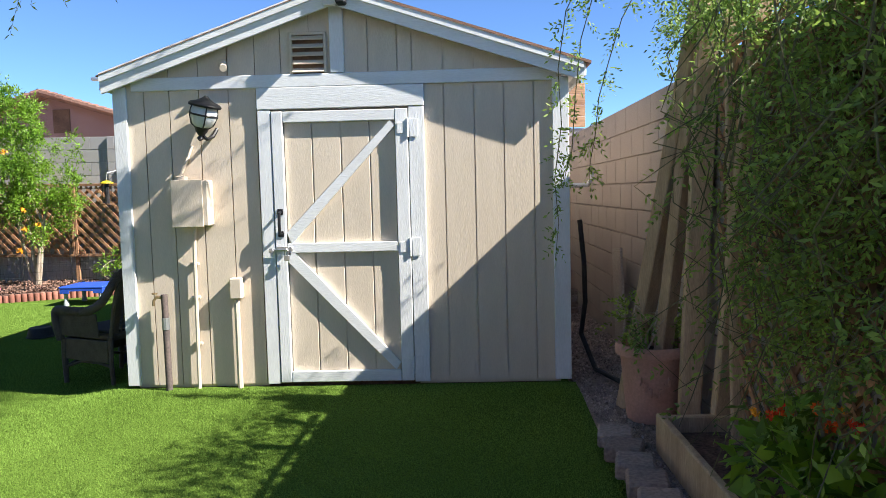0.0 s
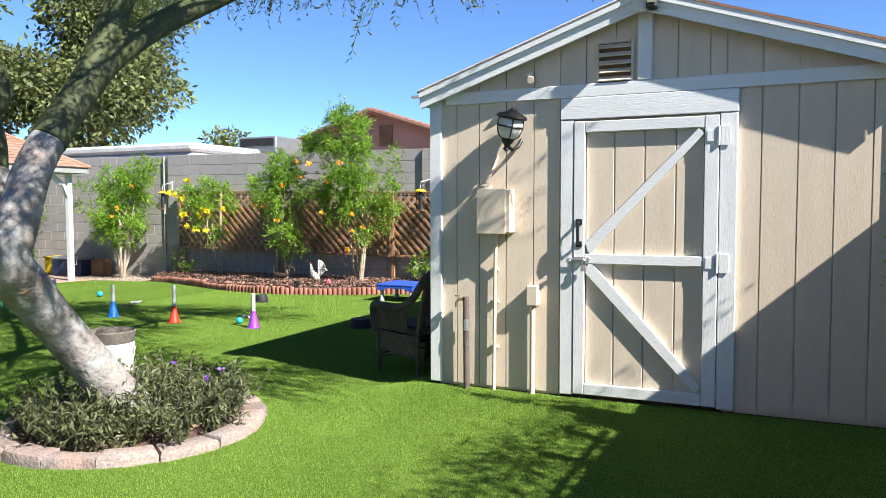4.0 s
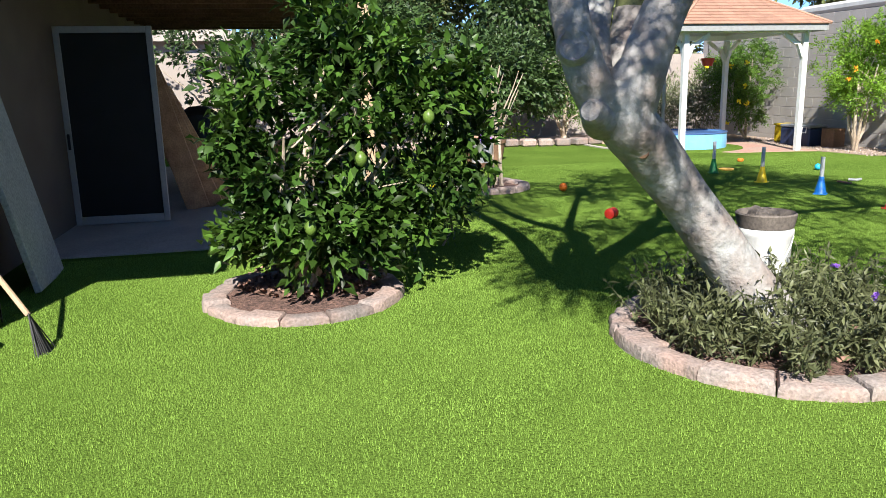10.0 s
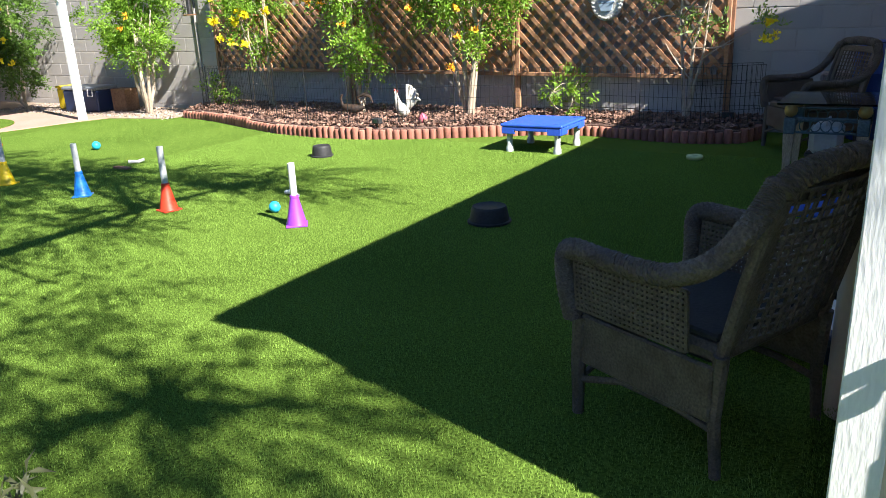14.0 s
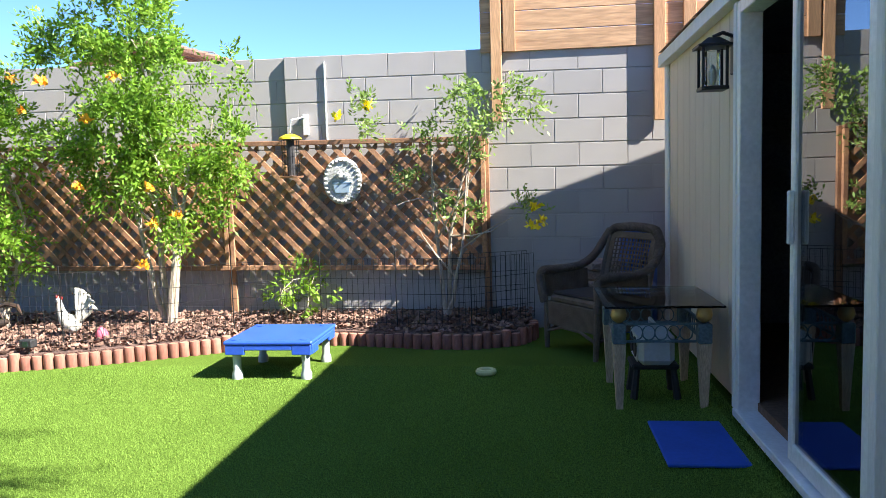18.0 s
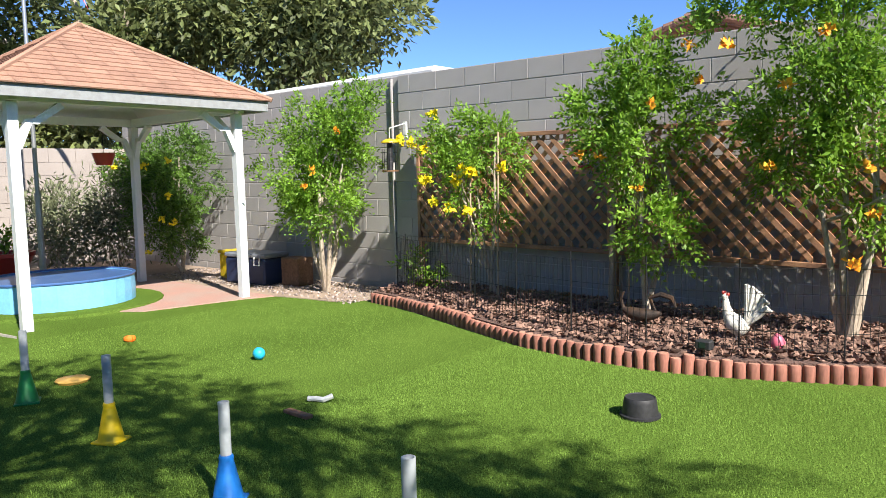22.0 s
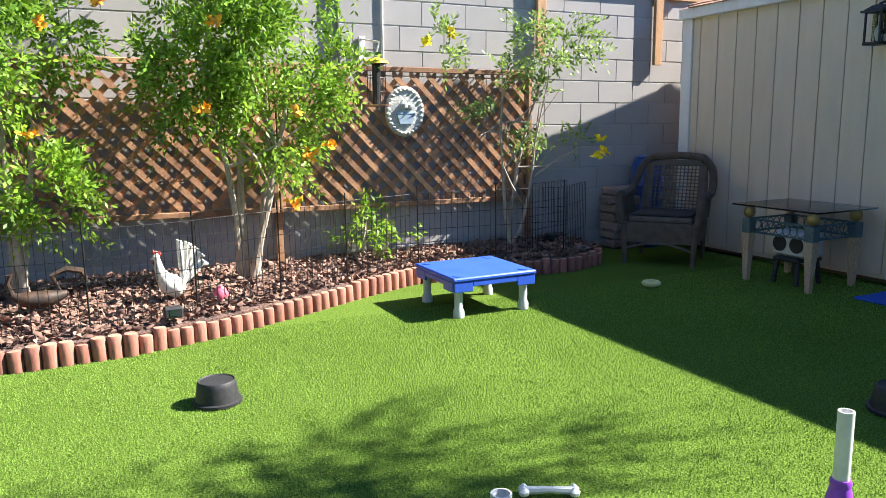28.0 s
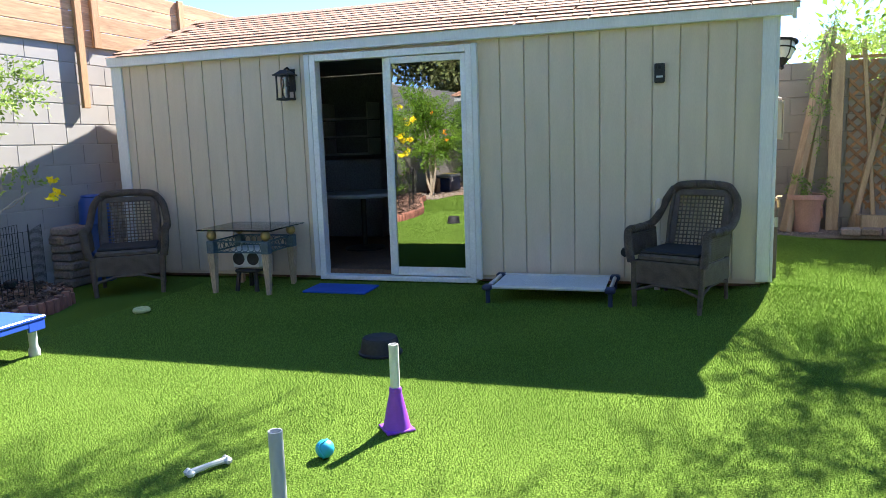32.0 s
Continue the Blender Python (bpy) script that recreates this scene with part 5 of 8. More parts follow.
# shingle courses on the two faces turned to the yard
def hip_face(c0, c1, apex, rows=15):
    c0, c1, apex = Vector(c0), Vector(c1), Vector(apex)
    mid = (c0 + c1) / 2
    up = apex - mid
    along = (c1 - c0).normalized()
    nrm = along.cross(up).normalized()
    if nrm.z < 0:
        nrm = -nrm
    L = (c1 - c0).length
    for r in range(rows):
        t0, t1 = r / rows, min(1.0, (r + 1.12) / rows)
        half0, half1 = L / 2 * (1 - t0), L / 2 * (1 - t1)
        k, wd = 0, 0.24
        s = -half0 + -0.09 * (r % 3) - 0.02 * (r % 5)
        while s < half0:
            a, b = max(s + 0.003, -half0), min(s + wd - 0.003, half0)
            if b - a > 0.02:
                at0, bt0 = max(-half1, min(a, half1)), max(-half1, min(b, half1))
                lift = nrm * 0.010
                q = [mid + up * t0 + along * a + lift * 1.4, mid + up * t0 + along * b + lift * 1.4, mid + up * t1 + along * bt0 + lift * 0.3, mid + up * t1 + along * at0 + lift * 0.3]
                lo = [mid + up * t0 + along * a, mid + up * t0 + along * b]
                part("shingle", Shape().raw(q + lo, [(0, 1, 2, 3), (4, 5, 1, 0)]), SHINGLE, roof)
            s += wd
hip_face((x1 + 0.03, y0 - 0.03, GE), (x1 + 0.03, y1 + 0.03, GE), (CXM, CYM, GP))
hip_face((x0 - 0.03, y0 - 0.03, GE), (x1 + 0.03, y0 - 0.03, GE), (CXM, CYM, GP))
for cx, cy in ((x1 + 0.03, y0 - 0.03), (x1 + 0.03, y1 + 0.03), (x0 - 0.03, y0 - 0.03)):
    part("hip_cap", Shape().tube([(cx, cy, GE + 0.012), (CXM, CYM, GP + 0.012)], 0.028, 6), SHINGLE, roof)
part("peak_cap", Shape().lathe([(0.10, GP - 0.03), (0.06, GP + 0.015), (0.02, GP + 0.02)], 8, pose(CXM, CYM, 0)), DARKWOOD, gz)

single("gazebo_slab", Shape().prism([(-12.6, 5.05), (-9.62, 5.05), (-9.75, 4.75), (-9.95, 3.75), (-10.6, 3.3), (-12.6, 3.3)], 2, -0.02, 0.012), PINKSLAB, "worn reddish concrete slab under the gazebo", "slab", kind="structure")
single("curb_strip", Shape().prism([(-9.7, 2.5), (-9.62, 2.52), (-11.9, 2.25), (-13.3, 2.2), (-13.3, 2.12), (-11.9, 2.14)], 2, 0.0, 0.02), CONCRETE, "thin concrete curb beside the gazebo turf", "curb", kind="structure")
single("gravel_bed_west", Shape().prism([(-15.3, 5.06), (-9.63, 5.06), (-9.3, 5.12), (-8.75, 5.18), (-8.5, 5.45), (-8.45, 6.15), (-15.3, 6.15)], 2, -0.02, 0.01), DIRT, "pale decomposed granite by the wall", "gravel", kind="structure")
single("gravel_bed_end", Shape().prism([(-15.3, -6.1), (-13.2, -6.1), (-13.0, -1.5), (-13.3, 1.2), (-12.9, 2.3), (-12.65, 3.0), (-12.65, 5.0), (-15.3, 5.0)], 2, -0.02, 0.012), DIRT, "pale stony ground along the end wall", "gravel", kind="structure")

POOLBLUE = plain("sky_blue_plastic", (0.20, 0.50, 0.78), 0.35)
POOLIN = plain("dark_blue_liner", (0.06, 0.13, 0.32), 0.3)
pool = thing("dog_pool", "round light blue folding dog pool", "pool")
px, py, pr = -11.19, 3.466, 0.73
part("side", Shape().lathe([(pr, 0.012), (pr + 0.005, 0.15), (pr, 0.30), (pr - 0.02, 0.30), (pr - 0.02, 0.03)], 32, pose(px, py, 0)), POOLBLUE, pool)
part("liner", Shape().lathe([(pr - 0.025, 0.031), (pr - 0.022, 0.295)], 32, pose(px, py, 0)), POOLIN, pool, "dark blue inner lining")
part("rim", Shape().tube([(px + pr * math.cos(a), py + pr * math.sin(a), 0.305) for a in np.linspace(0, 2 * math.pi, 33)], 0.014, 8), POOLIN, pool, "navy rim", True)
single("turf_patch", Shape().lathe([(0.0, 0.0), (1.06, 0.0), (1.05, 0.03), (0.0, 0.03)], 28, pose(px, py, 0.0), 0.95), TURF, "round patch of turf under the pool", "turf", kind="structure")

NAVY = plain("navy_plastic", (0.02, 0.035, 0.09), 0.45)
def cooler(x, y, rz):
    ob = thing("cooler", "navy blue cooler with a grey lid and white latch", "cooler", at=pose(x, y, 0.01, 0, 0, rz))
    part("body", Shape().box(-0.38, 0.38, -0.2, 0.2, 0.0, 0.33, 0.02), NAVY, ob)
    part("lid", Shape().box(-0.39, 0.39, -0.21, 0.21, 0.333, 0.39, 0.015), plain("grey_lid", (0.20, 0.22, 0.25), 0.5), ob)
    part("latch", Shape().tube([(0.22, -0.215, 0.35), (0.22, -0.225, 0.25), (0.32, -0.225, 0.25), (0.32, -0.215, 0.35)], 0.008), WHITEPL, ob)
cooler(-10.75, 5.6, 4)
YPL = plain("yellow_plastic", (0.72, 0.52, 0.02), 0.45)
ob = thing("storage_bin", "yellow plastic storage bin beside the cooler", "bin", at=pose(-11.45, 5.75, 0.01))
part("body", Shape().box(-0.16, 0.16, -0.16, 0.16, 0, 0.33, 0.02), YPL, ob)
part("lid", Shape().box(-0.175, 0.175, -0.175, 0.175, 0.332, 0.37, 0.012), YPL, ob)
single("rusty_box", Shape().box(-10.28, -9.95, 5.62, 5.85, 0.01, 0.34, 0.01), DARKWOOD, "dark brown box by the wall", "box")
RED = plain("red_glaze", (0.42, 0.035, 0.025), 0.3)
ob = thing("plant_pot", "large glossy red pot with a small plant", "pot")
part("pot", Shape().lathe([(0.2, 0.01), (0.25, 0.1), (0.35, 0.34), (0.38, 0.36), (0.38, 0.41), (0.35, 0.41), (0.33, 0.36)], 24, pose(-13.75, 3.75, 0)), RED, ob, smooth=True)
part("soil", Shape().lathe([(0.0, 0.35), (0.33, 0.352)], 20, pose(-13.75, 3.75, 0)), MULCHBED, ob)
shrub("pot_plant", "small leafy plant in the red pot", (-13.75, 3.75, 0.36), [(-13.8, 3.75, 0.55), (-13.65, 3.7, 0.55)], [(-13.75, 3.75, 0.56, 0.25, 0.25, 0.18, 1)], 160, R, LEAF_TEC, "broad", 1.0, 0.01)
for x, y, z, c, lab in ((-12.2, 4.45, 1.5, RED, "red hanging flower pot"),):
    ob = thing("hanging_pot", "red hanging pot on the gazebo beam", "pot")
    part("pot", Shape().lathe([(0.09, z), (0.13, z + 0.13), (0.135, z + 0.15), (0.12, z + 0.15)], 16, pose(x, y, 0)), c, ob, smooth=True)
    part("wire", Shape().tube([(x, y, z + 0.14), (x, y, 1.99)], 0.004, 5), BLACKMETAL, ob)
flag = thing("flag_pole", "grey pole flying a striped flag behind the gazebo", "flag")
part("pole", Shape().tube([(-13.0, 4.1, 0.0), (-13.0, 4.1, 5.6)], [0.03, 0.022], 10), GALV, flag, smooth=True)
part("pole_sleeve", Shape().tube([(-13.0, 4.1, 0.0), (-13.0, 4.1, 1.2)], 0.04, 10), GALV, flag)
FW, FB = plain("flag_white", (0.75, 0.73, 0.7), 0.8), plain("flag_blue", (0.03, 0.05, 0.2), 0.8)
FRD = plain("flag_red", (0.5, 0.03, 0.04), 0.8)
def cloth(u0, u1, w0, w1):
    s, v, f = Shape(), [], []
    for i in range(7):
        for j in range(3):
            a, b = u0 + (u1 - u0) * i / 6, w0 + (w1 - w0) * j / 2
            v.append((-13.0 + 0.05 * math.sin(7 * a + 3 * b), 4.14 + 0.52 * a + 0.34 * b * 0.4, 5.2 - 0.95 * a - 0.42 * b))
    for i in range(6):
        for j in range(2):
            k = i * 3 + j
            f.append((k, k + 1, k + 4, k + 3))
    return s.raw(v, f)
for k in range(9):
    part("stripe", cloth(0.0 if k > 4 else 0.45, 1.25, k / 9, (k + 1) / 9), FRD if k % 2 == 0 else FW, flag)
part("canton", cloth(0.0, 0.45, 0, 5 / 9), FB, flag)

# ---- planting bed: logs, mulch, lattice, wire fence ----
EDGE = [(-8.42, 5.62), (-8.40, 5.40), (-7.95, 5.32), (-7.49, 5.19), (-6.65, 4.89), (-5.96, 4.66), (-5.36, 4.585), (-4.85, 4.60), (-4.36, 4.735), (-3.8, 4.98), (-3.27, 5.25), (-2.81, 5.44), (-2.44, 5.42), (-1.81, 5.29), (-1.47, 5.27), (-1.12, 5.4), (-1.0, 5.62), (-1.02, 5.95)]
def along_edge(step, inset=0.0):
    pts, acc = [], 0.0
    for (ax, ay), (bx, by) in zip(EDGE, EDGE[1:]):
        L = math.hypot(bx - ax, by - ay)
        nx, ny = -(by - ay) / L, (bx - ax) / L
        while acc < L:
            t = acc / L
            pts.append((ax + (bx - ax) * t + nx * inset, ay + (by - ay) * t + ny * inset, math.atan2(by - ay, bx - ax)))
            acc += step
        acc -= L
    return pts
logs = thing("log_edging", "red-stained half-log edging along the mulch bed", "edging")
LOGTOP = mat("sawn_log_top", (0.42, 0.22, 0.15), (0.33, 0.16, 0.11), 0.9, 14, 70, 0.5, 0.004, rnd=0.2, fine_amt=0.2)
lg = [Shape().lathe([(0.037, 0), (0.0375, h * 0.5), (0.037, h - 0.008), (0.032, h), (0.0, h + 0.002)], 14).mesh("log", True) for h in (0.098, 0.11, 0.124)]
for m in lg:
    m.materials.append(LOGRED)
    m.materials.append(LOGTOP)
    for face in m.polygons:
        if face.normal.z > 0.8:
            face.material_index, face.use_smooth = 1, False
for i, (x, y, a) in enumerate(along_edge(0.0765)):
    o = part("log", lg[(i // 9 + (RNG.integers(0, 9) == 0)) % 3], None, logs)
    o.matrix_basis = pose(x, y, 0, RNG.uniform(-2, 2), RNG.uniform(-2, 2), RNG.uniform(0, 360))
bedpoly = [(x, y) for x, y in EDGE] + [(-1.02, 6.1), (-8.42, 6.15)]
single("mulch_bed", Shape().prism(bedpoly, 2, 0.0, 0.108), MULCHBED, "bed of dark red bark mulch", "mulch", kind="structure")
MR = np.random.default_rng(61)
cp = []
while len(cp) < 7600:
    x, y = MR.uniform(-8.4, -1.02), MR.uniform(4.55, 6.1)
    ey = np.interp(x, [p[0] for p in EDGE[1:-2]], [p[1] for p in EDGE[1:-2]])
    if y > ey + 0.04:
        cp.append((x, y, 0.112 + min(0.03, 0.1 * (y - ey)) + MR.uniform(0, 0.02)))
for cx, cy, rr, n in ((-2.833, -3.79, 0.48, 420), (-1.41, -1.55, 0.62, 350)):
    for _ in range(n):
        a, q = MR.uniform(0, 6.28), rr * math.sqrt(MR.uniform(0, 1))
        cp.append((cx + q * math.cos(a), cy + q * math.sin(a), 0.045 + MR.uniform(0, 0.01)))
def chips(pts, size, thick, rng, flat=0.35):
    """Small five-sided chips."""
    p = np.array(pts)
    n = len(p)
    d = unit(rng.normal(size=(n, 3)) * [1, 1, flat])
    s, u = frames_of(d, rng)
    L, W, T = size * rng.uniform(0.5, 1.3, (n, 1)), size * 0.5 * rng.uniform(0.5, 1.2, (n, 1)), thick * rng.uniform(0.6, 1.4, (n, 1))
    v = np.stack([p - d * L + s * W, p + d * L + s * W * 0.7, p + d * L * 0.8 - s * W, p - d * L * 0.9 - s * W * 0.8, p + u * T], 1).reshape(-1, 3)
    k = np.arange(n)[:, None] * 5
    return v, np.concatenate([k + [0, 1, 4], k + [1, 2, 4], k + [2, 3, 4], k + [3, 0, 4]])
v, f = chips(cp, 0.027, 0.015, MR)
tagged(part("mulch_chips", np_mesh("mulch_chips", v, f), MULCH), "loose reddish bark chips covering the bed", "mulch", kind="stuff")
gp = [(MR.uniform(3.07, 3.62), MR.uniform(-4.2, 4.5), 0.0) for _ in range(5200)]
v, f = chips(gp, 0.013, 0.012, MR, 1.0)
tagged(part("gravel_stones", np_mesh("gravel_stones", v, f), PEBBLE), "loose pinkish grey gravel beside the shed", "gravel", kind="stuff")
gp = [(MR.uniform(-12.8, -8.5), MR.uniform(5.15, 6.1), 0.012) for _ in range(1500)]
v, f = chips(gp, 0.02, 0.012, MR, 1.0)
tagged(part("granite_stones", np_mesh("granite_stones", v, f), PEBBLE), "small stones on the ground by the wall", "gravel", kind="stuff")

LZ0, LZ1, LY = 0.49, 1.579, 6.04
def lattice(xa, xb, label):
    ob = thing("garden_lattice", label, "lattice", "lattice panels on the wall")
    for nm, a in (("top_rail", (xa, xb, LY - 0.03, LY + 0.012, LZ1 - 0.04, LZ1)), ("bottom_rail", (xa, xb, LY - 0.03, LY + 0.012, LZ0, LZ0 + 0.04)),
                  ("stile", (xa, xa + 0.04, LY - 0.028, LY + 0.012, LZ0 + 0.041, LZ1 - 0.041)), ("stile", (xb - 0.04, xb, LY - 0.028, LY + 0.012, LZ0 + 0.041, LZ1 - 0.041))):
        part(nm, Shape().box(*a), LATH, ob)
    A, B, C, D = xa + 0.02, xb - 0.02, LZ0 + 0.02, LZ1 - 0.02
    w, t, pitch, hgt = 0.041 * 1.414 / 2, 0.006, 0.15, LZ1 - LZ0 - 0.04
    k = A - hgt
    while k < B:
        for sg, yy in ((-1, LY - 0.010), (1, LY + 0.003)):
            # lath centre line from (k, C) to (k + hgt, D), or mirrored
            pts = []
            for s0, s1 in ((-w, 1), (w, 1)):
                lo, hi = max(A, k + s0), min(B, k + hgt + s0)
                pts.append((lo, hi))
            lo = max(pts[0][0], pts[1][0], A)
            hi = min(pts[0][1], pts[1][1], B)
            if hi - lo > 0.03:
                za, zb = C + (lo - k), C + (hi - k)
                poly = [(lo, za - w), (lo, za + w), (hi, zb + w), (hi, zb - w)]
                poly = [(p, max(C, min(D, q))) for p, q in poly]
                if sg < 0:
                    poly = [(p, C + D - q) for p, q in poly]
                part("lath", Shape().prism(poly, 1, yy - t, yy + t), LATH, ob)
        k += pitch
lattice(-8.34, -5.995, "brown stained lattice panel with yellow flowers before it")
lattice(-5.985, -3.645, "brown stained lattice panel behind the tall shrubs")
lattice(-3.635, -1.38, "brown stained lattice panel with a round plaque")
for x in (-8.34, -5.99, -3.64, -1.38):
    single("lattice_post", Shape().box(x - 0.03, x + 0.03, LY + 0.013, LY + 0.05, 0.0, 1.56), LATH, "brown post holding the lattice to the wall", "post", "lattice posts")

W, H = 0.6, 0.56
upright_wire = Shape().tube([(0, 0, 0.03), (0, 0, H)], 0.0022, 4).mesh("wire")
cross_wire = Shape().tube([(0, 0, 0), (W, 0, 0)], 0.0026, 4).mesh("wire")
upright_wire.materials.append(BLACKMETAL)
cross_wire.materials.append(BLACKMETAL)


def wire_panel(x, y, rz):
    o = part("wire_panel", Shape().tube([(0, 0, 0.05), (W, 0, 0.05), (W, 0, H), (0, 0, H), (0, 0, 0.05)], 0.0028, 4), BLACKMETAL, fence)
    o.matrix_basis = pose(x, y, 0.02, 0, 0, rz)
    for k in range(14):
        part("wire", upright_wire, None, o).location = (W * k / 13, 0, 0)
    for z in (0.16, 0.28, 0.40):
        part("wire", cross_wire, None, o).location = (0, 0, z)


pts = along_edge(0.62, 0.14)
fence = thing("wire_fence", "low black wire pet fence along the mulch bed", "fence")
for (x, y, a), (x2, y2, _) in zip(pts, pts[1:]):
    wire_panel(x, y, math.degrees(math.atan2(y2 - y, x2 - x)))
    part("post", Shape().tube([(x, y, 0.02), (x, y, 0.62)], 0.005, 6), BLACKMETAL, fence)
for x, y, rz in ((-8.35, 5.75, 15), (-1.05, 5.95, 200)):
    wire_panel(x, y, rz)

# plaque, feeders, conduit
PLAQ = mat("painted_cast_stone", (0.54, 0.53, 0.50), (0.40, 0.41, 0.39), 0.85, 9, 70, 0.8, 0.01, fine_amt=0.2)
pq = thing("wall_plaque", "round cast stone plaque with a blue bowl relief", "plaque", at=pose(-0.071, 0.315, 0.064))
part("disc", Shape().lathe([(0.16, -0.02), (0.172, 0.0), (0.165, 0.012), (0.13, 0.016), (0.06, 0.022), (0.0, 0.024)], 26, pose(-2.585, 5.985, 1.23, 90) @ Matrix.Diagonal((1, 1.18, 1, 1))), PLAQ, pq, smooth=True)
wr = Shape()
for k in range(27):
    a = 2 * math.pi * k / 27
    wr.lathe([(0.004, -0.014), (0.02, -0.006), (0.02, 0.006), (0.004, 0.014)], 7, pose(-2.585 + 0.148 * math.cos(a), 5.972, 1.23 + 0.175 * math.sin(a)))
part("wreath", wr, PLAQ, pq, smooth=True)
part("bowl_relief", Shape().prism([(-2.66, 1.2), (-2.64, 1.13), (-2.53, 1.13), (-2.51, 1.2)], 1, 5.95, 5.972).box(-2.67, -2.5, 5.952, 5.972, 1.205, 1.225), plain("faded_blue", (0.30, 0.40, 0.5), 0.8), pq)
part("fruit_relief", Shape().lathe([(0.005, -0.03), (0.035, -0.01), (0.035, 0.02), (0.005, 0.05)], 10, pose(-2.6, 5.965, 1.27)).lathe([(0.005, -0.03), (0.03, -0.01), (0.03, 0.02), (0.005, 0.04)], 10, pose(-2.55, 5.965, 1.26)), PLAQ, pq, smooth=True)
def feeder(x, y, z, label, cage):
    ob = thing("bird_feeder", label, "bird feeder", "bird feeders")
    part("tube", Shape().tube([(x, y, z), (x, y, z + 0.3)], 0.032, 12), BLACKPLASTIC, ob)
    part("tray", Shape().lathe([(0.09, z - 0.01), (0.10, z + 0.005), (0.09, z + 0.006)], 16, pose(x, y, 0)), LATH, ob)
    part("lid", Shape().lathe([(0.095, z + 0.305), (0.09, z + 0.32), (0.04, z + 0.345), (0.01, z + 0.35)], 16, pose(x, y, 0)), YPL, ob, "yellow dome lid")
    cg = Shape()
    for k in range(12):
        a = 2 * math.pi * k / 12
        cg.tube([(x + cage * math.cos(a), y + cage * math.sin(a), z), (x + cage * math.cos(a), y + cage * math.sin(a), z + 0.3)], 0.002, 4)
    for zz in (z, z + 0.1, z + 0.2, z + 0.3):
        cg.tube([(x + cage * math.cos(a), y + cage * math.sin(a), zz) for a in np.linspace(0, 2 * math.pi, 17)], 0.002, 4)
    part("cage", cg, BLACKMETAL, ob)
    part("bracket", Shape().tube([(x + 0.02, 6.37, z + 0.40), (x + 0.02, 6.37, z + 0.52), (x + 0.02, y - 0.02, z + 0.46), (x, y, z + 0.36)], 0.007, 6).box(x, x + 0.05, 6.362, 6.39, z + 0.36, z + 0.54), WHITEPL, ob)
feeder(-3.005, 6.0, 1.338, "tube bird feeder with a yellow lid above the lattice", 0.07)
ob = thing("nectar_feeder", "red umbrella-topped nectar feeder hanging before the lattice", "bird feeder", "bird feeders")
FX, FY, FZ = -6.07, 5.85, 1.52
SX = -5.93
REDPL = plain("red_feeder_plastic", (0.45, 0.015, 0.03), 0.35)
part("hood", Shape().lathe([(0.12, FZ - 0.05), (0.105, FZ - 0.02), (0.06, FZ + 0.005), (0.015, FZ + 0.015), (0.0, FZ + 0.016)], 18, pose(FX, FY, 0)), REDPL, ob, "red hood", True)
part("bottle", Shape().lathe([(0.03, FZ - 0.16), (0.035, FZ - 0.14), (0.035, FZ - 0.06), (0.02, FZ - 0.045)], 14, pose(FX, FY, 0)), glass("feeder_glass", (0.8, 0.85, 0.85), 1.45), ob)
part("tray", Shape().lathe([(0.02, FZ - 0.2), (0.06, FZ - 0.19), (0.06, FZ - 0.165), (0.02, FZ - 0.161)], 14, pose(FX, FY, 0)), REDPL, ob)
part("hook", Shape().tube([(FX, FY, FZ + 0.014), (FX, FY, FZ + 0.05), (FX, FY + 0.05, FZ + 0.06), (FX, 6.31, FZ + 0.05)], 0.004, 6), BLACKMETAL, ob)
cane = thing("bamboo_stake", "pale bamboo stake wrapped in wire before the lattice", "stake")
part("stake", Shape().tube([(SX - 0.02, 5.93, 0.04), (SX, 5.96, 1.34)], 0.028, 9), WOOD, cane, smooth=True)
wv = Shape()
for zz in np.arange(0.6, 1.3, 0.035):
    wv.tube([(SX - 0.01 + 0.034 * math.cos(a), 5.95 + 0.034 * math.sin(a), zz + 0.01 * math.sin(a)) for a in np.linspace(0, 2 * math.pi, 9)], 0.002, 4)
part("wire_wrap", wv, BLACKMETAL, cane)
feeder(-8.68, 6.15, 1.37, "caged bird feeder with a yellow lid on the wall", 0.085)
for x, z1, yf in ((-2.74, 2.24, 6.095), (-8.845, 2.33, 6.18)):
    single("wall_conduit", Shape().tube([(x, yf - 0.012, 0.0 if x < -5 else 1.55), (x, yf - 0.012, z1)], 0.010 if x > -5 else 0.018, 8), WHITEPL if x > -5 else MORTAR, "thin painted conduit running up the block wall", "conduit", "wall conduits")
for x in (-7.28, -6.95, -5.62):
    single("garden_stake", Shape().tube([(x, 5.62, 0.03), (x + 0.01, 5.64, 1.55)], 0.009, 6), WOOD, "thin tan wooden stake beside a shrub", "stake", "garden stakes")

# planks above the wall end
for x, z0, z1 in ((-1.27, 1.69, 2.9), (0.043, 1.655, 2.9)):
    single("fence_post", Shape().box(x - 0.045, x + 0.045, 6.035, 6.073, z0, z1), POSTWOOD, "tan wooden post fixed to the block wall", "post", "wall-top fence posts")
topf = thing("wall_top_fence", "weathered horizontal planks above the block wall", "fence")
for k in range(4):
    part("plank", Shape().box(-1.4, 4.2, 6.074, 6.092, 2.245 + 0.16 * k, 2.402 + 0.16 * k), WOODX, topf)
for x in (-1.16, 0.28, 1.7):
    part("upright", Shape().box(x - 0.05, x + 0.05, 6.04, 6.072, 2.24, 2.9), POSTWOOD, topf)

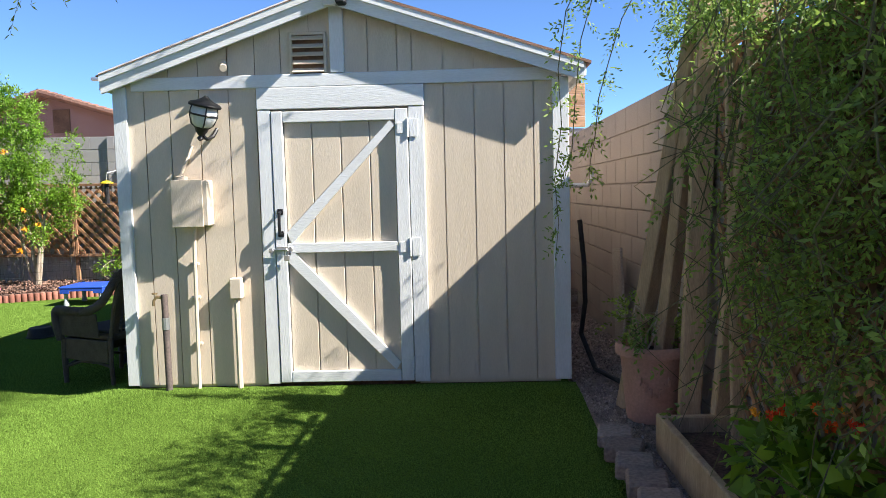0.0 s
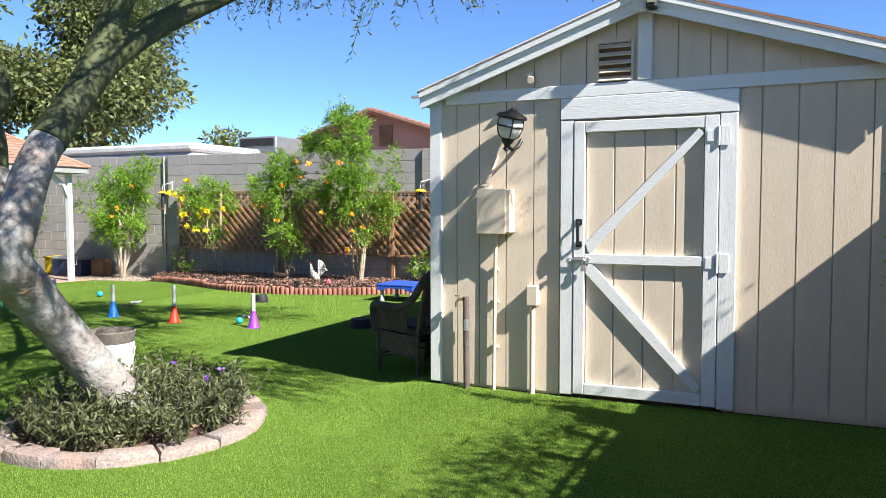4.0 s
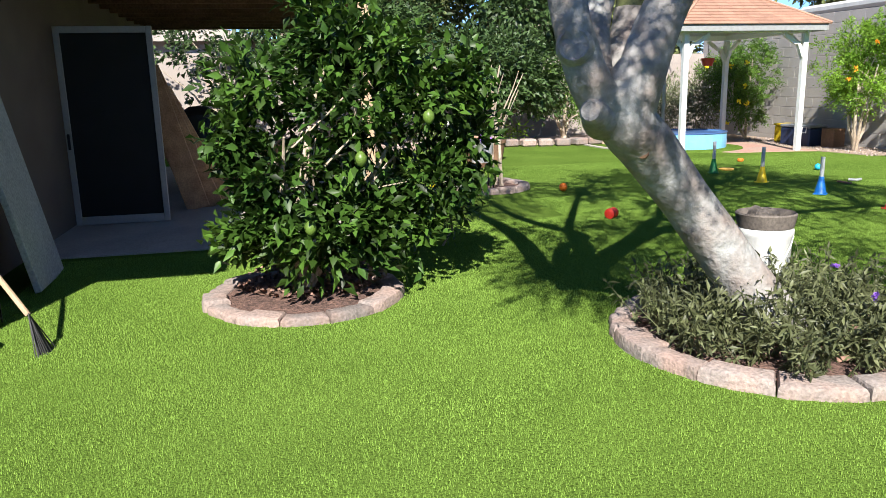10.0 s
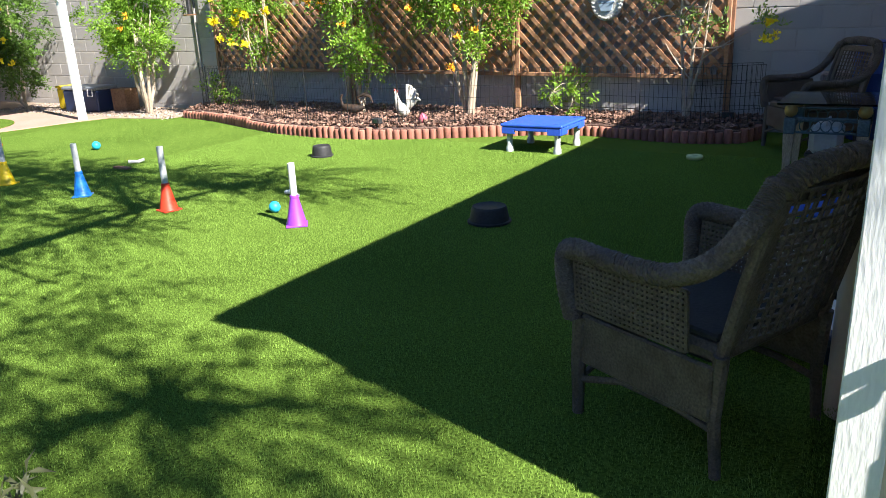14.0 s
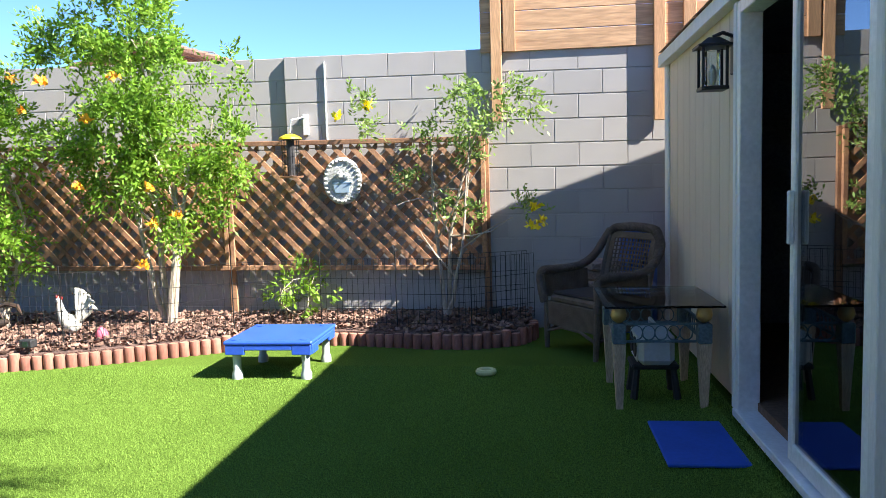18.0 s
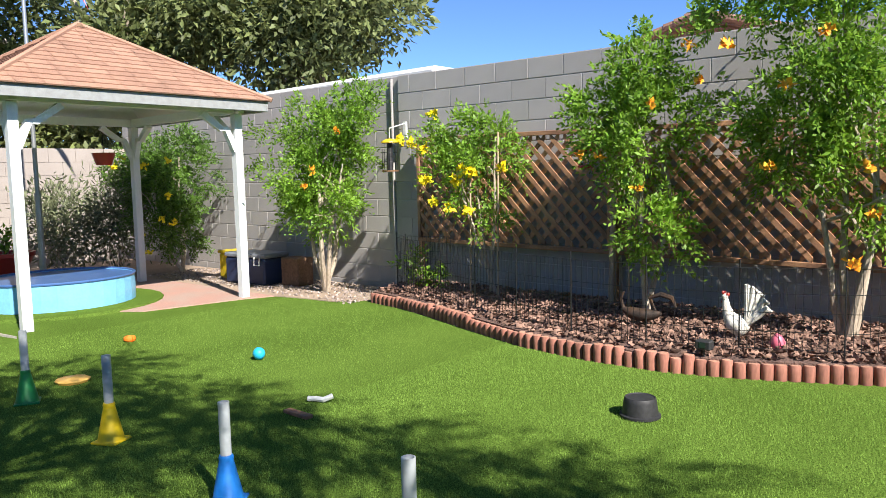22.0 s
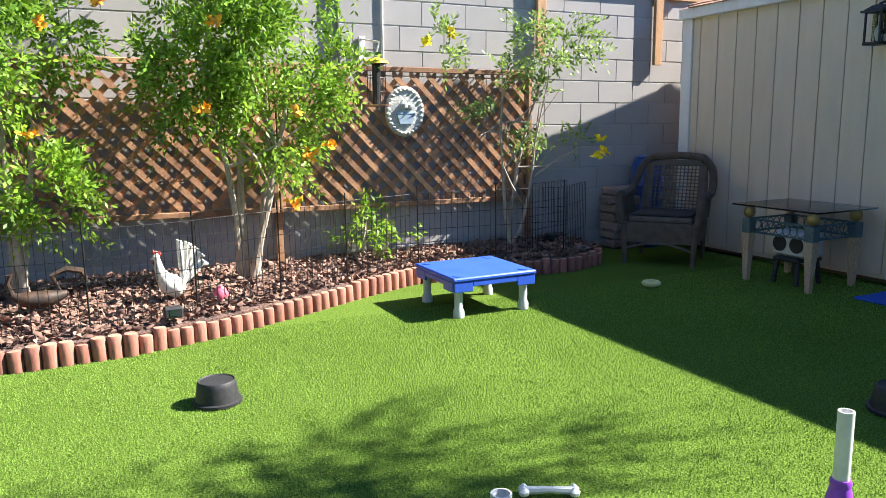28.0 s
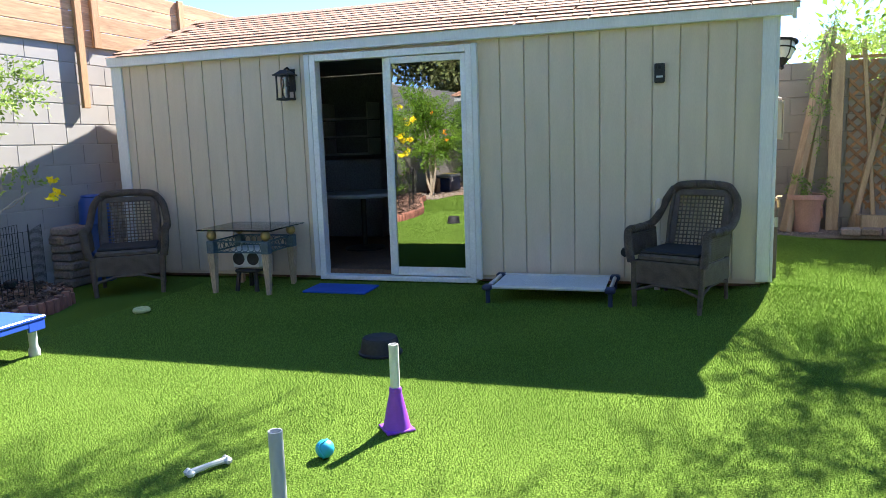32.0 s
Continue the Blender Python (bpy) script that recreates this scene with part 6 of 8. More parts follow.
# ---- bed ornaments ----
CERAM = mat("white_painted_rooster", (0.72, 0.70, 0.64), (0.6, 0.56, 0.48), 0.55, 8, 50, 0.4, 0.004)
def rooster():
    s = Shape()
    s.tube(*limb([(0.10, 0, 0.14), (0.03, 0, 0.13), (-0.05, 0, 0.16), (-0.1, 0, 0.24), (-0.115, 0, 0.32)], [0.03, 0.082, 0.075, 0.042, 0.026]), 14)
    s.lathe([(0.005, -0.03), (0.028, -0.01), (0.03, 0.01), (0.012, 0.03)], 12, pose(-0.12, 0, 0.335))
    s.tube([(-0.14, 0, 0.333), (-0.175, 0, 0.325)], [0.01, 0.002], 6)
    for k, a in enumerate((35, 52, 68, 84, 100)):
        r, b = math.radians(a), (0.09, 0, 0.16)
        L = 0.2 + 0.02 * k
        s.tube([b, (0.09 + 0.55 * L * math.cos(r) + 0.02, 0, 0.16 + 0.6 * L * math.sin(r)), (0.09 + L * math.cos(r) * 0.85 + 0.03, 0.006 * k, 0.16 + L * math.sin(r)), (0.11 + L * math.cos(r) + 0.04, 0, 0.14 + L * math.sin(r))], [0.03, 0.03, 0.026, 0.008], 8)
    for y in (-0.03, 0.03):
        s.tube([(0.0, y, 0.0), (0.0, y, 0.09)], 0.009, 6)
    return s
body = rooster()
n_body = len(body.f)
for k in range(4):
    body.lathe([(0.004, 0), (0.014, 0.01), (0.012, 0.022), (0.002, 0.032)], 8, pose(-0.14 + 0.017 * k, 0, 0.355 - 0.004 * k))
body.lathe([(0.002, -0.03), (0.014, -0.018), (0.004, 0)], 8, pose(-0.145, 0, 0.315))
rm = body.mesh("rooster_statue", True)
rm.materials.append(CERAM)
rm.materials.append(RED)
for poly in rm.polygons[n_body:]:
    poly.material_index = 1
rs = single("rooster_statue", rm, None, "white painted rooster garden statue with red comb on the mulch", "statue")
rs.matrix_world = pose(-4.61, 5.345, 0.13, 0, 0, 4) @ Matrix.Diagonal((0.7, 0.8, 0.9, 1))
PINK = plain("pink_plastic", (0.75, 0.16, 0.24), 0.5)
single("pink_toy", Shape().lathe([(0.01, 0), (0.045, 0.02), (0.05, 0.05), (0.03, 0.09), (0.005, 0.11)], 9, pose(-4.34, 5.32, 0.125, 12)), PINK, "small pink toy lying on the mulch", "toy", smooth=True)
bird = Shape()
bird.tube(*limb([(0.16, 0, 0.13), (0.05, 0, 0.11), (-0.06, 0, 0.12), (-0.13, 0, 0.15)], [0.015, 0.05, 0.045, 0.012]), 10)
bird.tube([(-0.12, 0, 0.15), (-0.14, 0, 0.22), (-0.12, 0, 0.27), (-0.16, 0, 0.265)], [0.014, 0.011, 0.014, 0.003], 7)
bird.tube([(0.12, 0, 0.15), (0.08, 0, 0.24), (0.16, 0, 0.27), (0.24, 0, 0.25), (0.27, 0, 0.18)], [0.006, 0.016, 0.02, 0.02, 0.006], 7)
for x in (-0.04, 0.05):
    bird.tube([(x, 0, 0), (x, 0, 0.09)], 0.006, 5)
bs = single("metal_bird", bird, mat("rusty_dark_metal", (0.05, 0.04, 0.035), (0.09, 0.05, 0.03), 0.6, 12, 60, 0.3, 0.002, 0.4), "dark rusty metal bird ornament on the mulch", "ornament", smooth=True)
bs.matrix_world = pose(-5.34, 5.38, 0.13, 0, 0, 8)
SOLARCELL = plain("dark_solar_cell", (0.02, 0.04, 0.035), 0.3)
for x, y in ((-4.66, 4.91), (-1.36, 6.1)):
    ob = thing("solar_light", "small black solar stake light in the mulch", "lamp", "solar lights")
    part("stake", Shape().tube([(x, y, 0.1), (x, y, 0.16)], 0.006, 6), BLACKPLASTIC, ob)
    part("head", Shape().box(x - 0.05, x + 0.05, y - 0.035, y + 0.035, 0.16, 0.22, 0.008), BLACKPLASTIC, ob)
    part("panel", Shape().box(x - 0.02, x + 0.02, y - 0.037, y - 0.0351, 0.175, 0.21, 0), SOLARCELL, ob)
st = thing("stone_stack", "stacked flat grey stones at the wall end", "stones")
for k in range(7):
    part("stone", Shape().box(-0.17, 0.17, -0.12, 0.12, 0, 0.082, 0.018, pose(-0.46 + RNG.uniform(-0.03, 0.03), 6.28, 0.0 + k * 0.083, 0, 0, RNG.uniform(-12, 12))), STONE, st)
BAR = plain("blue_plastic", (0.02, 0.07, 0.30), 0.4)
ob = thing("plastic_barrel", "dark blue plastic barrel behind the chair", "barrel")
part("body", Shape().lathe([(0.19, 0.0), (0.21, 0.05), (0.21, 0.3), (0.225, 0.33), (0.21, 0.36), (0.21, 0.62), (0.225, 0.65), (0.21, 0.68), (0.2, 0.88), (0.16, 0.93)], 24, pose(-0.2, 6.2, 0) @ Matrix.Diagonal((0.72, 0.72, 0.9, 1))), BAR, ob, smooth=True)
part("lid", Shape().lathe([(0.16, 0.931), (0.17, 0.94), (0.15, 0.955), (0.0, 0.956)], 24, pose(-0.2, 6.2, 0) @ Matrix.Diagonal((0.72, 0.72, 0.9, 1))), BAR, ob)

# ---- agility cones ----
def cone_thing(x, y, color, label, pipe, hh=0.0):
    ob = thing("agility_cone", label, "cone", "row of agility cones", at=pose(x, y, 0, 0, 0, RNG.uniform(0, 90)))
    part("cone", Shape().lathe([(0.028, 0.175), (0.03, 0.19), (0.026, 0.2)], 18).lathe([(0.066, 0.012), (0.063, 0.018), (0.03, 0.17), (0.028, 0.178)], 18), color, ob, smooth=True)
    part("base", Shape().box(-0.068, 0.068, -0.068, 0.068, 0.0, 0.012, 0.004), color, ob)
    s = Shape()
    n, z0, z1 = 16, 0.15, 0.385 + hh
    v, f = [], []
    for r, z in ((0.0225, z0), (0.0225, z1), (0.0185, z1), (0.0185, z0)):
        v += [(r * math.cos(2 * math.pi * k / n), r * math.sin(2 * math.pi * k / n), z) for k in range(n)]
    for i in range(4):
        for k in range(n):
            f.append((i * n + k, i * n + (k + 1) % n, ((i + 1) % 4) * n + (k + 1) % n, ((i + 1) % 4) * n + k))
    part("pipe", s.raw(v, f), pipe, ob, "short length of plastic pipe", True)
CR, CG, CY, CB, CP = plain("cone_red", (0.62, 0.05, 0.02), 0.45), plain("cone_green", (0.01, 0.22, 0.05), 0.45), plain("cone_yellow", (0.85, 0.60, 0.01), 0.45), plain("cone_blue", (0.01, 0.16, 0.55), 0.45), plain("cone_purple", (0.26, 0.05, 0.55), 0.45)
for x, y, c, nm, pp, extra_h in ((-8.55, 1.86, CR, "red", GREYPL, 0.05), (-7.565, 1.96, CG, "green", GREYPL, 0.05), (-6.488, 1.965, CY, "yellow", GREYPL, 0.053), (-5.39, 1.93, CB, "blue", GREYPL, 0.029), (-4.323, 1.876, CR, "red", GREYPL, 0.072), (-3.18, 1.928, CP, "purple", WHITEPL, 0.017)):
    cone_thing(x, y, c, nm + " plastic cone holding an upright pipe on the turf", pp, extra_h)

# ---- loose things on the turf ----
def bowl(x, y, r, label):
    ob = thing("rubber_bowl", label, "bowl", "black rubber bowls", at=pose(x, y, 0))
    part("bowl", Shape().lathe([(r, 0.0), (r + 0.012, 0.004), (r + 0.012, 0.016), (r, 0.02), (r * 0.9, 0.085), (r * 0.86, 0.102), (r * 0.82, 0.107), (r * 0.76, 0.102), (0.0, 0.102)], 26), BLACKPLASTIC, ob, smooth=True)
bowl(-4.594, 3.90, 0.095, "upturned black rubber bowl on the sunny turf")
bowl(-2.069, 2.451, 0.125, "upturned black rubber bowl in the shed's shade")
def ball(x, y, r, m, label):
    ob = thing("toy_ball", label, "ball", at=pose(x, y, r))
    part("ball", Shape().lathe([(r * math.cos(a), r * math.sin(a)) for a in np.linspace(-1.5, 1.5, 11)], 18), m, ob, smooth=True)
    part("band", Shape().tube([(1.01 * r * math.cos(a), 0.25 * r * math.sin(3 * a), 1.0 * r * math.sin(a)) for a in np.linspace(0, 2 * math.pi, 25)], r * 0.09, 5), m, ob)
CYAN = plain("cyan_rubber", (0.02, 0.42, 0.68), 0.5)
ORNG = plain("orange_rubber", (0.85, 0.20, 0.02), 0.5)
ball(-3.54, 2.116, 0.04, CYAN, "bright blue rubber ball beside the purple cone")
ball(-7.331, 3.43, 0.045, CYAN, "bright blue rubber ball on the turf")
ball(-6.64, -0.6, 0.05, ORNG, "orange ball in the tree's shade")
ball(-7.52, -2.03, 0.04, YPL, "yellow ball near the stone ring")
s = Shape().tube([(0.045 * math.cos(a), 0.045 * math.sin(a), 0.03) for a in np.linspace(0, 2 * math.pi, 17)], 0.03, 8)
o = single("ring_toy", s, ORNG, "orange rubber ring toy on the turf", "toy", smooth=True)
o.matrix_world = pose(-8.745, 3.16, 0) @ Matrix.Diagonal((0.66, 0.66, 0.8, 1))
ob = thing("red_toy", "red hollow rubber toy on its side", "toy")
part("barrel", Shape().lathe([(0.03, -0.06), (0.05, -0.05), (0.05, -0.01), (0.043, 0.0), (0.05, 0.01), (0.05, 0.05), (0.03, 0.06)], 16, pose(-4.76, -0.84, 0.05, 90, 0, 40)), plain("red_rubber", (0.6, 0.03, 0.02), 0.5), ob, smooth=True)
single("flying_disc", Shape().lathe([(0.0, 0.003), (0.1, 0.003), (0.11, 0.02), (0.1, 0.026), (0.0, 0.022)], 10, pose(-7.82, 2.325, 0)), plain("orange_yellow", (0.85, 0.50, 0.12), 0.5), "orange and yellow scalloped disc on the turf", "toy", smooth=True)
ob = thing("chew_ring", "pale yellow-green ring toy in the shade", "toy")
part("ring", Shape().tube([(-1.361 + 0.05 * math.cos(a), 4.79 + 0.05 * math.sin(a), 0.02) for a in np.linspace(0, 2 * math.pi, 19)], 0.02, 8), plain("pale_lime", (0.62, 0.66, 0.3), 0.5), ob, smooth=True)
def bone(x, y, rz):
    ob = thing("toy_bone", "white plastic bone lying on the turf", "toy", at=pose(x, y, 0.019, 0, 0, rz) @ Matrix.Diagonal((0.84, 0.84, 0.84, 1)))
    s = Shape().tube([(-0.09, 0, 0), (0, 0, 0.004), (0.09, 0, 0)], [0.017, 0.014, 0.017], 8)
    for sx in (-1, 1):
        for sy in (-1, 1):
            s.lathe([(0.004, -0.02), (0.02, -0.01), (0.022, 0.004), (0.006, 0.02)], 8, pose(0.098 * sx, 0.014 * sy, 0))
    part("bone", s, WHITEPL, ob, smooth=True)
bone(-3.76, 2.535, -28)
ob = thing("bent_pipe", "white bent plastic pipe on the turf", "pipe")
part("pipe", Shape().tube([(-6.22, 2.99, 0.02), (-6.18, 3.02, 0.02), (-6.13, 3.03, 0.02), (-6.105, 3.08, 0.035)], 0.016, 8), WHITEPL, ob, smooth=True)
ob = thing("wood_offcut", "short dark red wooden offcut on the turf", "plank")
part("wood", Shape().box(-0.1, 0.1, -0.025, 0.025, 0, 0.02, 0.003, pose(-6.06, 2.795, 0.002, 0, 0, 0)), LATH, ob)

# blue agility table
TB = plain("royal_blue_plastic", (0.035, 0.11, 0.62), 0.4)
ob = thing("agility_table", "low blue plastic dog table with grey legs", "table", at=pose(-2.767, 4.914, 0))
part("top", Shape().box(-0.30, 0.30, -0.30, 0.30, 0.235, 0.262, 0.012), TB, ob)
for a in ((-0.29, 0.29, -0.295, -0.275), (-0.29, 0.29, 0.275, 0.295), (-0.295, -0.275, -0.27, 0.27), (0.275, 0.295, -0.27, 0.27)):
    ap = Shape()
    if a[1] - a[0] > 0.3:
        ap.box(a[0], a[0] + 0.13, a[2], a[3], 0.17, 0.234).box(a[1] - 0.13, a[1], a[2], a[3], 0.17, 0.234).box(a[0] + 0.13, a[1] - 0.13, a[2], a[3], 0.20, 0.234)
    else:
        ap.box(a[0], a[1], a[2], a[2] + 0.13, 0.17, 0.234).box(a[0], a[1], a[3] - 0.13, a[3], 0.17, 0.234).box(a[0], a[1], a[2] + 0.13, a[3] - 0.13, 0.20, 0.234)
    part("apron", ap, TB, ob)
for sx in (-1, 1):
    for sy in (-1, 1):
        part("leg", Shape().lathe([(0.036, 0.0), (0.036, 0.04), (0.026, 0.06), (0.028, 0.16), (0.038, 0.235)], 14, pose(0.235 * sx, 0.235 * sy, 0)), GREYPL, ob, smooth=True)
        part("cap", Shape().lathe([(0.034, 0.2625), (0.034, 0.266), (0.0, 0.267)], 14, pose(0.235 * sx, 0.235 * sy, 0)), TB, ob)

# white bucket with planter ring by the tree
ob = thing("bucket", "white plastic bucket topped by a grey basin of stones", "bucket", at=pose(-1.86, -1.265, 0.03) @ Matrix.Diagonal((0.88, 0.88, 1.08, 1)))
part("pail", Shape().lathe([(0.14, 0.0), (0.145, 0.02), (0.165, 0.36), (0.172, 0.37), (0.172, 0.395), (0.165, 0.405)], 28), WHITEPL, ob, smooth=True)
part("base_hoop", Shape().tube([(0.15 * math.cos(a), 0.15 * math.sin(a), 0.10) for a in np.linspace(0, 2 * math.pi, 25)], 0.006, 6), BLACKPLASTIC, ob, smooth=True)
part("handle", Shape().tube([(0.172 * math.cos(a), 0.172 * math.sin(a), 0.37 - 0.17 * math.sin((a + 1.9) / 2.6 * math.pi)) for a in np.linspace(-1.9, 0.7, 14)], 0.003, 5), CHROME, ob)
BASIN = mat("grey_brown_stone", (0.17, 0.145, 0.125), (0.11, 0.095, 0.085), 0.85, 8, 60, 0.5, 0.004)
part("basin", Shape().lathe([(0.15, 0.402), (0.168, 0.408), (0.184, 0.475), (0.174, 0.482), (0.155, 0.44), (0.0, 0.44)], 28), BASIN, ob, "grey-brown shallow basin", True)
for k, (x, y, r) in enumerate(((0.03, 0.02, 0.05), (-0.06, 0.05, 0.04), (0.05, -0.06, 0.045), (-0.05, -0.04, 0.05))):
    part("stone", Shape().lathe([(0.01, -r * 0.5), (r, -r * 0.2), (r * 0.9, r * 0.3), (0.02, r * 0.6)], 9, pose(x, y, 0.465, 10 * k, 14 * k)), BASIN, ob, smooth=True)
# far bucket on its stand
ob = thing("bucket", "white bucket on a black stand by the sapling", "bucket", at=pose(-7.12, -1.48, 0.04))
part("pail", Shape().lathe([(0.12, 0.3), (0.14, 0.52), (0.145, 0.54), (0.13, 0.54), (0.0, 0.52)], 20), WHITEPL, ob, smooth=True)
for sx, sy in ((-1, -1), (1, -1), (1, 1), (-1, 1)):
    part("leg", Shape().tube([(0.12 * sx, 0.12 * sy, -0.05), (0.1 * sx, 0.1 * sy, 0.3)], 0.008, 6), BLACKMETAL, ob)
flowers("flower", np.array([(0.0, 0.0, 0.6), (0.05, 0.05, 0.58), (-0.06, 0.03, 0.57)]), VIOLET_FL, ob, R, 0.05, 14, 0.03)
for x, y, r, h, m, lab in ((-10.6, -0.3, 0.2, 0.34, DARKWOOD, "brown clay pot in the shade"), (-11.3, -0.42, 0.2, 0.36, mat("terracotta", (0.38, 0.22, 0.15), (0.3, 0.17, 0.12), 0.85, 6, 60, 0.4, 0.003), "terracotta pot at the bed's edge"), (-9.6, -0.85, 0.22, 0.36, DARKWOOD, "large dark planter on the turf")):
    ob = thing("plant_pot", lab, "pot")
    part("pot", Shape().lathe([(r * 0.72, 0.0), (r, h * 0.85), (r * 1.08, h * 0.86), (r * 1.08, h), (r * 0.95, h), (r * 0.9, h * 0.9), (0.0, h * 0.88)], 20, pose(x, y, 0)), m, ob, smooth=True)
ob = thing("bucket", "stacked white buckets at the bed's edge", "bucket")
part("pail", Shape().lathe([(0.13, 0.0), (0.15, 0.34), (0.155, 0.36), (0.12, 0.37), (0.12, 0.4), (0.14, 0.62), (0.145, 0.64), (0.0, 0.64)], 20, pose(-12.0, -0.75, 0)), WHITEPL, ob, smooth=True)
bd = thing("stone_bed_edge", "low edge of rough stones along the far bed", "edging")
for k in range(18):
    y = -3.2 + k * 0.33
    x = -13.1 + 0.25 * math.sin(k * 0.5)
    part("stone", Shape().box(-0.17, 0.17, -0.14, 0.14, 0, 0.15, 0.03, pose(x, y, 0.0, 0, 0, RNG.uniform(-15, 15))), STONE, bd)

# ---- wicker chairs ----
WICK = mat("dark_brown_wicker", (0.125, 0.098, 0.078), (0.08, 0.06, 0.048), 0.55, 14, 110, 0.8, 0.006, fine_amt=0.35)
CUSH = mat("dark_seat_pad", (0.035, 0.034, 0.036), (0.028, 0.027, 0.03), 0.9, 10, 90, 0.4, 0.003)


def grid_panel(s, p0, u, v, nu, nv, r=0.0055, bow=0.0, nrm=(0, 0, 0)):
    """Woven strands between two edge vectors."""
    p0, u, v, nrm = Vector(p0), Vector(u), Vector(v), Vector(nrm)
    for i in range(nu + 1):
        a = i / nu
        s.tube([p0 + u * a + v * b + nrm * (bow * math.sin(math.pi * a) + 0.004 * math.sin(9 * b + i * math.pi)) for b in np.linspace(0, 1, 5)], r, 4, False)
    for j in range(nv + 1):
        b = j / nv
        s.tube([p0 + u * a + v * b + nrm * (bow * math.sin(math.pi * a)) for a in np.linspace(0, 1, 6)], r, 4, False)


def braid(s, pts, r, twist=70):
    """Rope-like braided edge: two strands wound round a path."""
    P, rr = limb(pts, [r] * len(pts))
    s.tube(P, [r * 0.86] * len(P), 8)
    for ph in (0, 2.09, 4.19):
        q = []
        n = len(P) * 9
        for k in range(n):
            t = k / (n - 1) * (len(P) - 1)
            i = min(int(t), len(P) - 2)
            c = P[i].lerp(P[i + 1], t - i)
            d = (P[i + 1] - P[i]).normalized()
            e = d.orthogonal().normalized()
            e2 = d.cross(e)
            a = ph + twist * k / n * len(P) / 10
            q.append(c + r * 0.78 * (math.cos(a) * e + math.sin(a) * e2))
        s.tube(q, r * 0.28, 4, False)


chair = thing("wicker_chair", "dark brown wicker armchair with curved arms and open-weave back", "chair", "wicker chairs")
# local frame: faces -y, centre at the seat
part("seat", Shape().box(-0.27, 0.27, -0.28, 0.24, 0.36, 0.42, 0.02), WICK, chair)
part("seat_pad", Shape().box(-0.25, 0.25, -0.26, 0.22, 0.421, 0.445, 0.012), CUSH, chair, "dark seat pad")
part("front_skirt", Shape().box(-0.27, 0.27, -0.30, -0.281, 0.19, 0.37, 0.006), WICK, chair)
for sx in (-1, 1):
    part("side_skirt", Shape().box(sx * 0.29 - 0.01, sx * 0.29 + 0.01, -0.28, 0.24, 0.2, 0.37, 0.006), WICK, chair)
    s = Shape()
    braid(s, [(sx * 0.25, 0.36, 0.885), (sx * 0.31, 0.34, 0.80), (sx * 0.335, 0.25, 0.68), (sx * 0.345, 0.1, 0.61), (sx * 0.345, -0.12, 0.60), (sx * 0.34, -0.27, 0.60), (sx * 0.335, -0.315, 0.56), (sx * 0.33, -0.31, 0.46), (sx * 0.31, -0.3, 0.36)], 0.034)
    part("arm", s, WICK, chair, smooth=True)
    s = Shape()
    grid_panel(s, (sx * 0.32, -0.27, 0.40), (0, 0.44, 0), (sx * 0.015, 0, 0.18), 24, 11, 0.007)
    part("arm_panel", s, WICK, chair, "open woven arm panel")
    part("front_leg", Shape().tube([(sx * 0.29, -0.28, 0.36), (sx * 0.29, -0.29, 0.2), (sx * 0.28, -0.30, 0.0)], [0.03, 0.026, 0.02], 8), WICK, chair, smooth=True)
    part("back_leg", Shape().tube([(sx * 0.27, 0.25, 0.4), (sx * 0.27, 0.24, 0.2), (sx * 0.27, 0.26, 0.0)], [0.024, 0.02, 0.017], 8), WICK, chair, smooth=True)
    part("back_post", Shape().tube([(sx * 0.26, 0.24, 0.38), (sx * 0.265, 0.30, 0.62), (sx * 0.25, 0.37, 0.88)], 0.018, 8), WICK, chair, smooth=True)
s = Shape()
braid(s, [(-0.25, 0.37, 0.87), (-0.2, 0.385, 0.905), (0.0, 0.39, 0.92), (0.2, 0.385, 0.905), (0.25, 0.37, 0.87)], 0.036)
part("top_rail", s, WICK, chair, smooth=True)
s = Shape()
grid_panel(s, (-0.2, 0.245, 0.42), (0.4, 0, 0), (0, 0.125, 0.44), 12, 14, 0.0065, 0.03, (0, 1, 0))
part("back_weave", s, WICK, chair, "open square weave")
for sx in (-1, 1):
    part("back_edge_weave", Shape().prism([(sx * 0.26, 0.42), (sx * 0.2, 0.42), (sx * 0.195, 0.62), (sx * 0.2, 0.86), (sx * 0.26, 0.87)], 1, 0.0, 0.012, pose(0, 0.138, 0.015, -15)), WICK, chair, "close-woven back edge")
part("back_top_weave", Shape().box(-0.25, 0.25, -0.006, 0.006, 0.0, 0.05, 0.003, pose(0, 0.362, 0.83, -15)), WICK, chair, "close-woven top band")
for sx in (-1, 1):
    part("stretcher", Shape().tube([(sx * 0.285, -0.29, 0.13), (sx * 0.28, -0.1, 0.19), (sx * 0.275, 0.1, 0.19), (sx * 0.27, 0.23, 0.17)], 0.012, 7), WICK, chair, smooth=True)
part("front_stretcher", Shape().tube([(-0.285, -0.295, 0.13), (-0.1, -0.295, 0.185), (0.1, -0.295, 0.185), (0.285, -0.295, 0.13)], 0.012, 7), WICK, chair, smooth=True)
chair.matrix_world = pose(-0.405, 0.65, 0, 0, 0, -115) @ Matrix.Diagonal((0.9, 0.92, 0.96, 1))
copy_thing(chair, pose(-0.57, 5.52, 0, 0, 0, -55) @ Matrix.Diagonal((1.1, 0.98, 1.0, 1)))

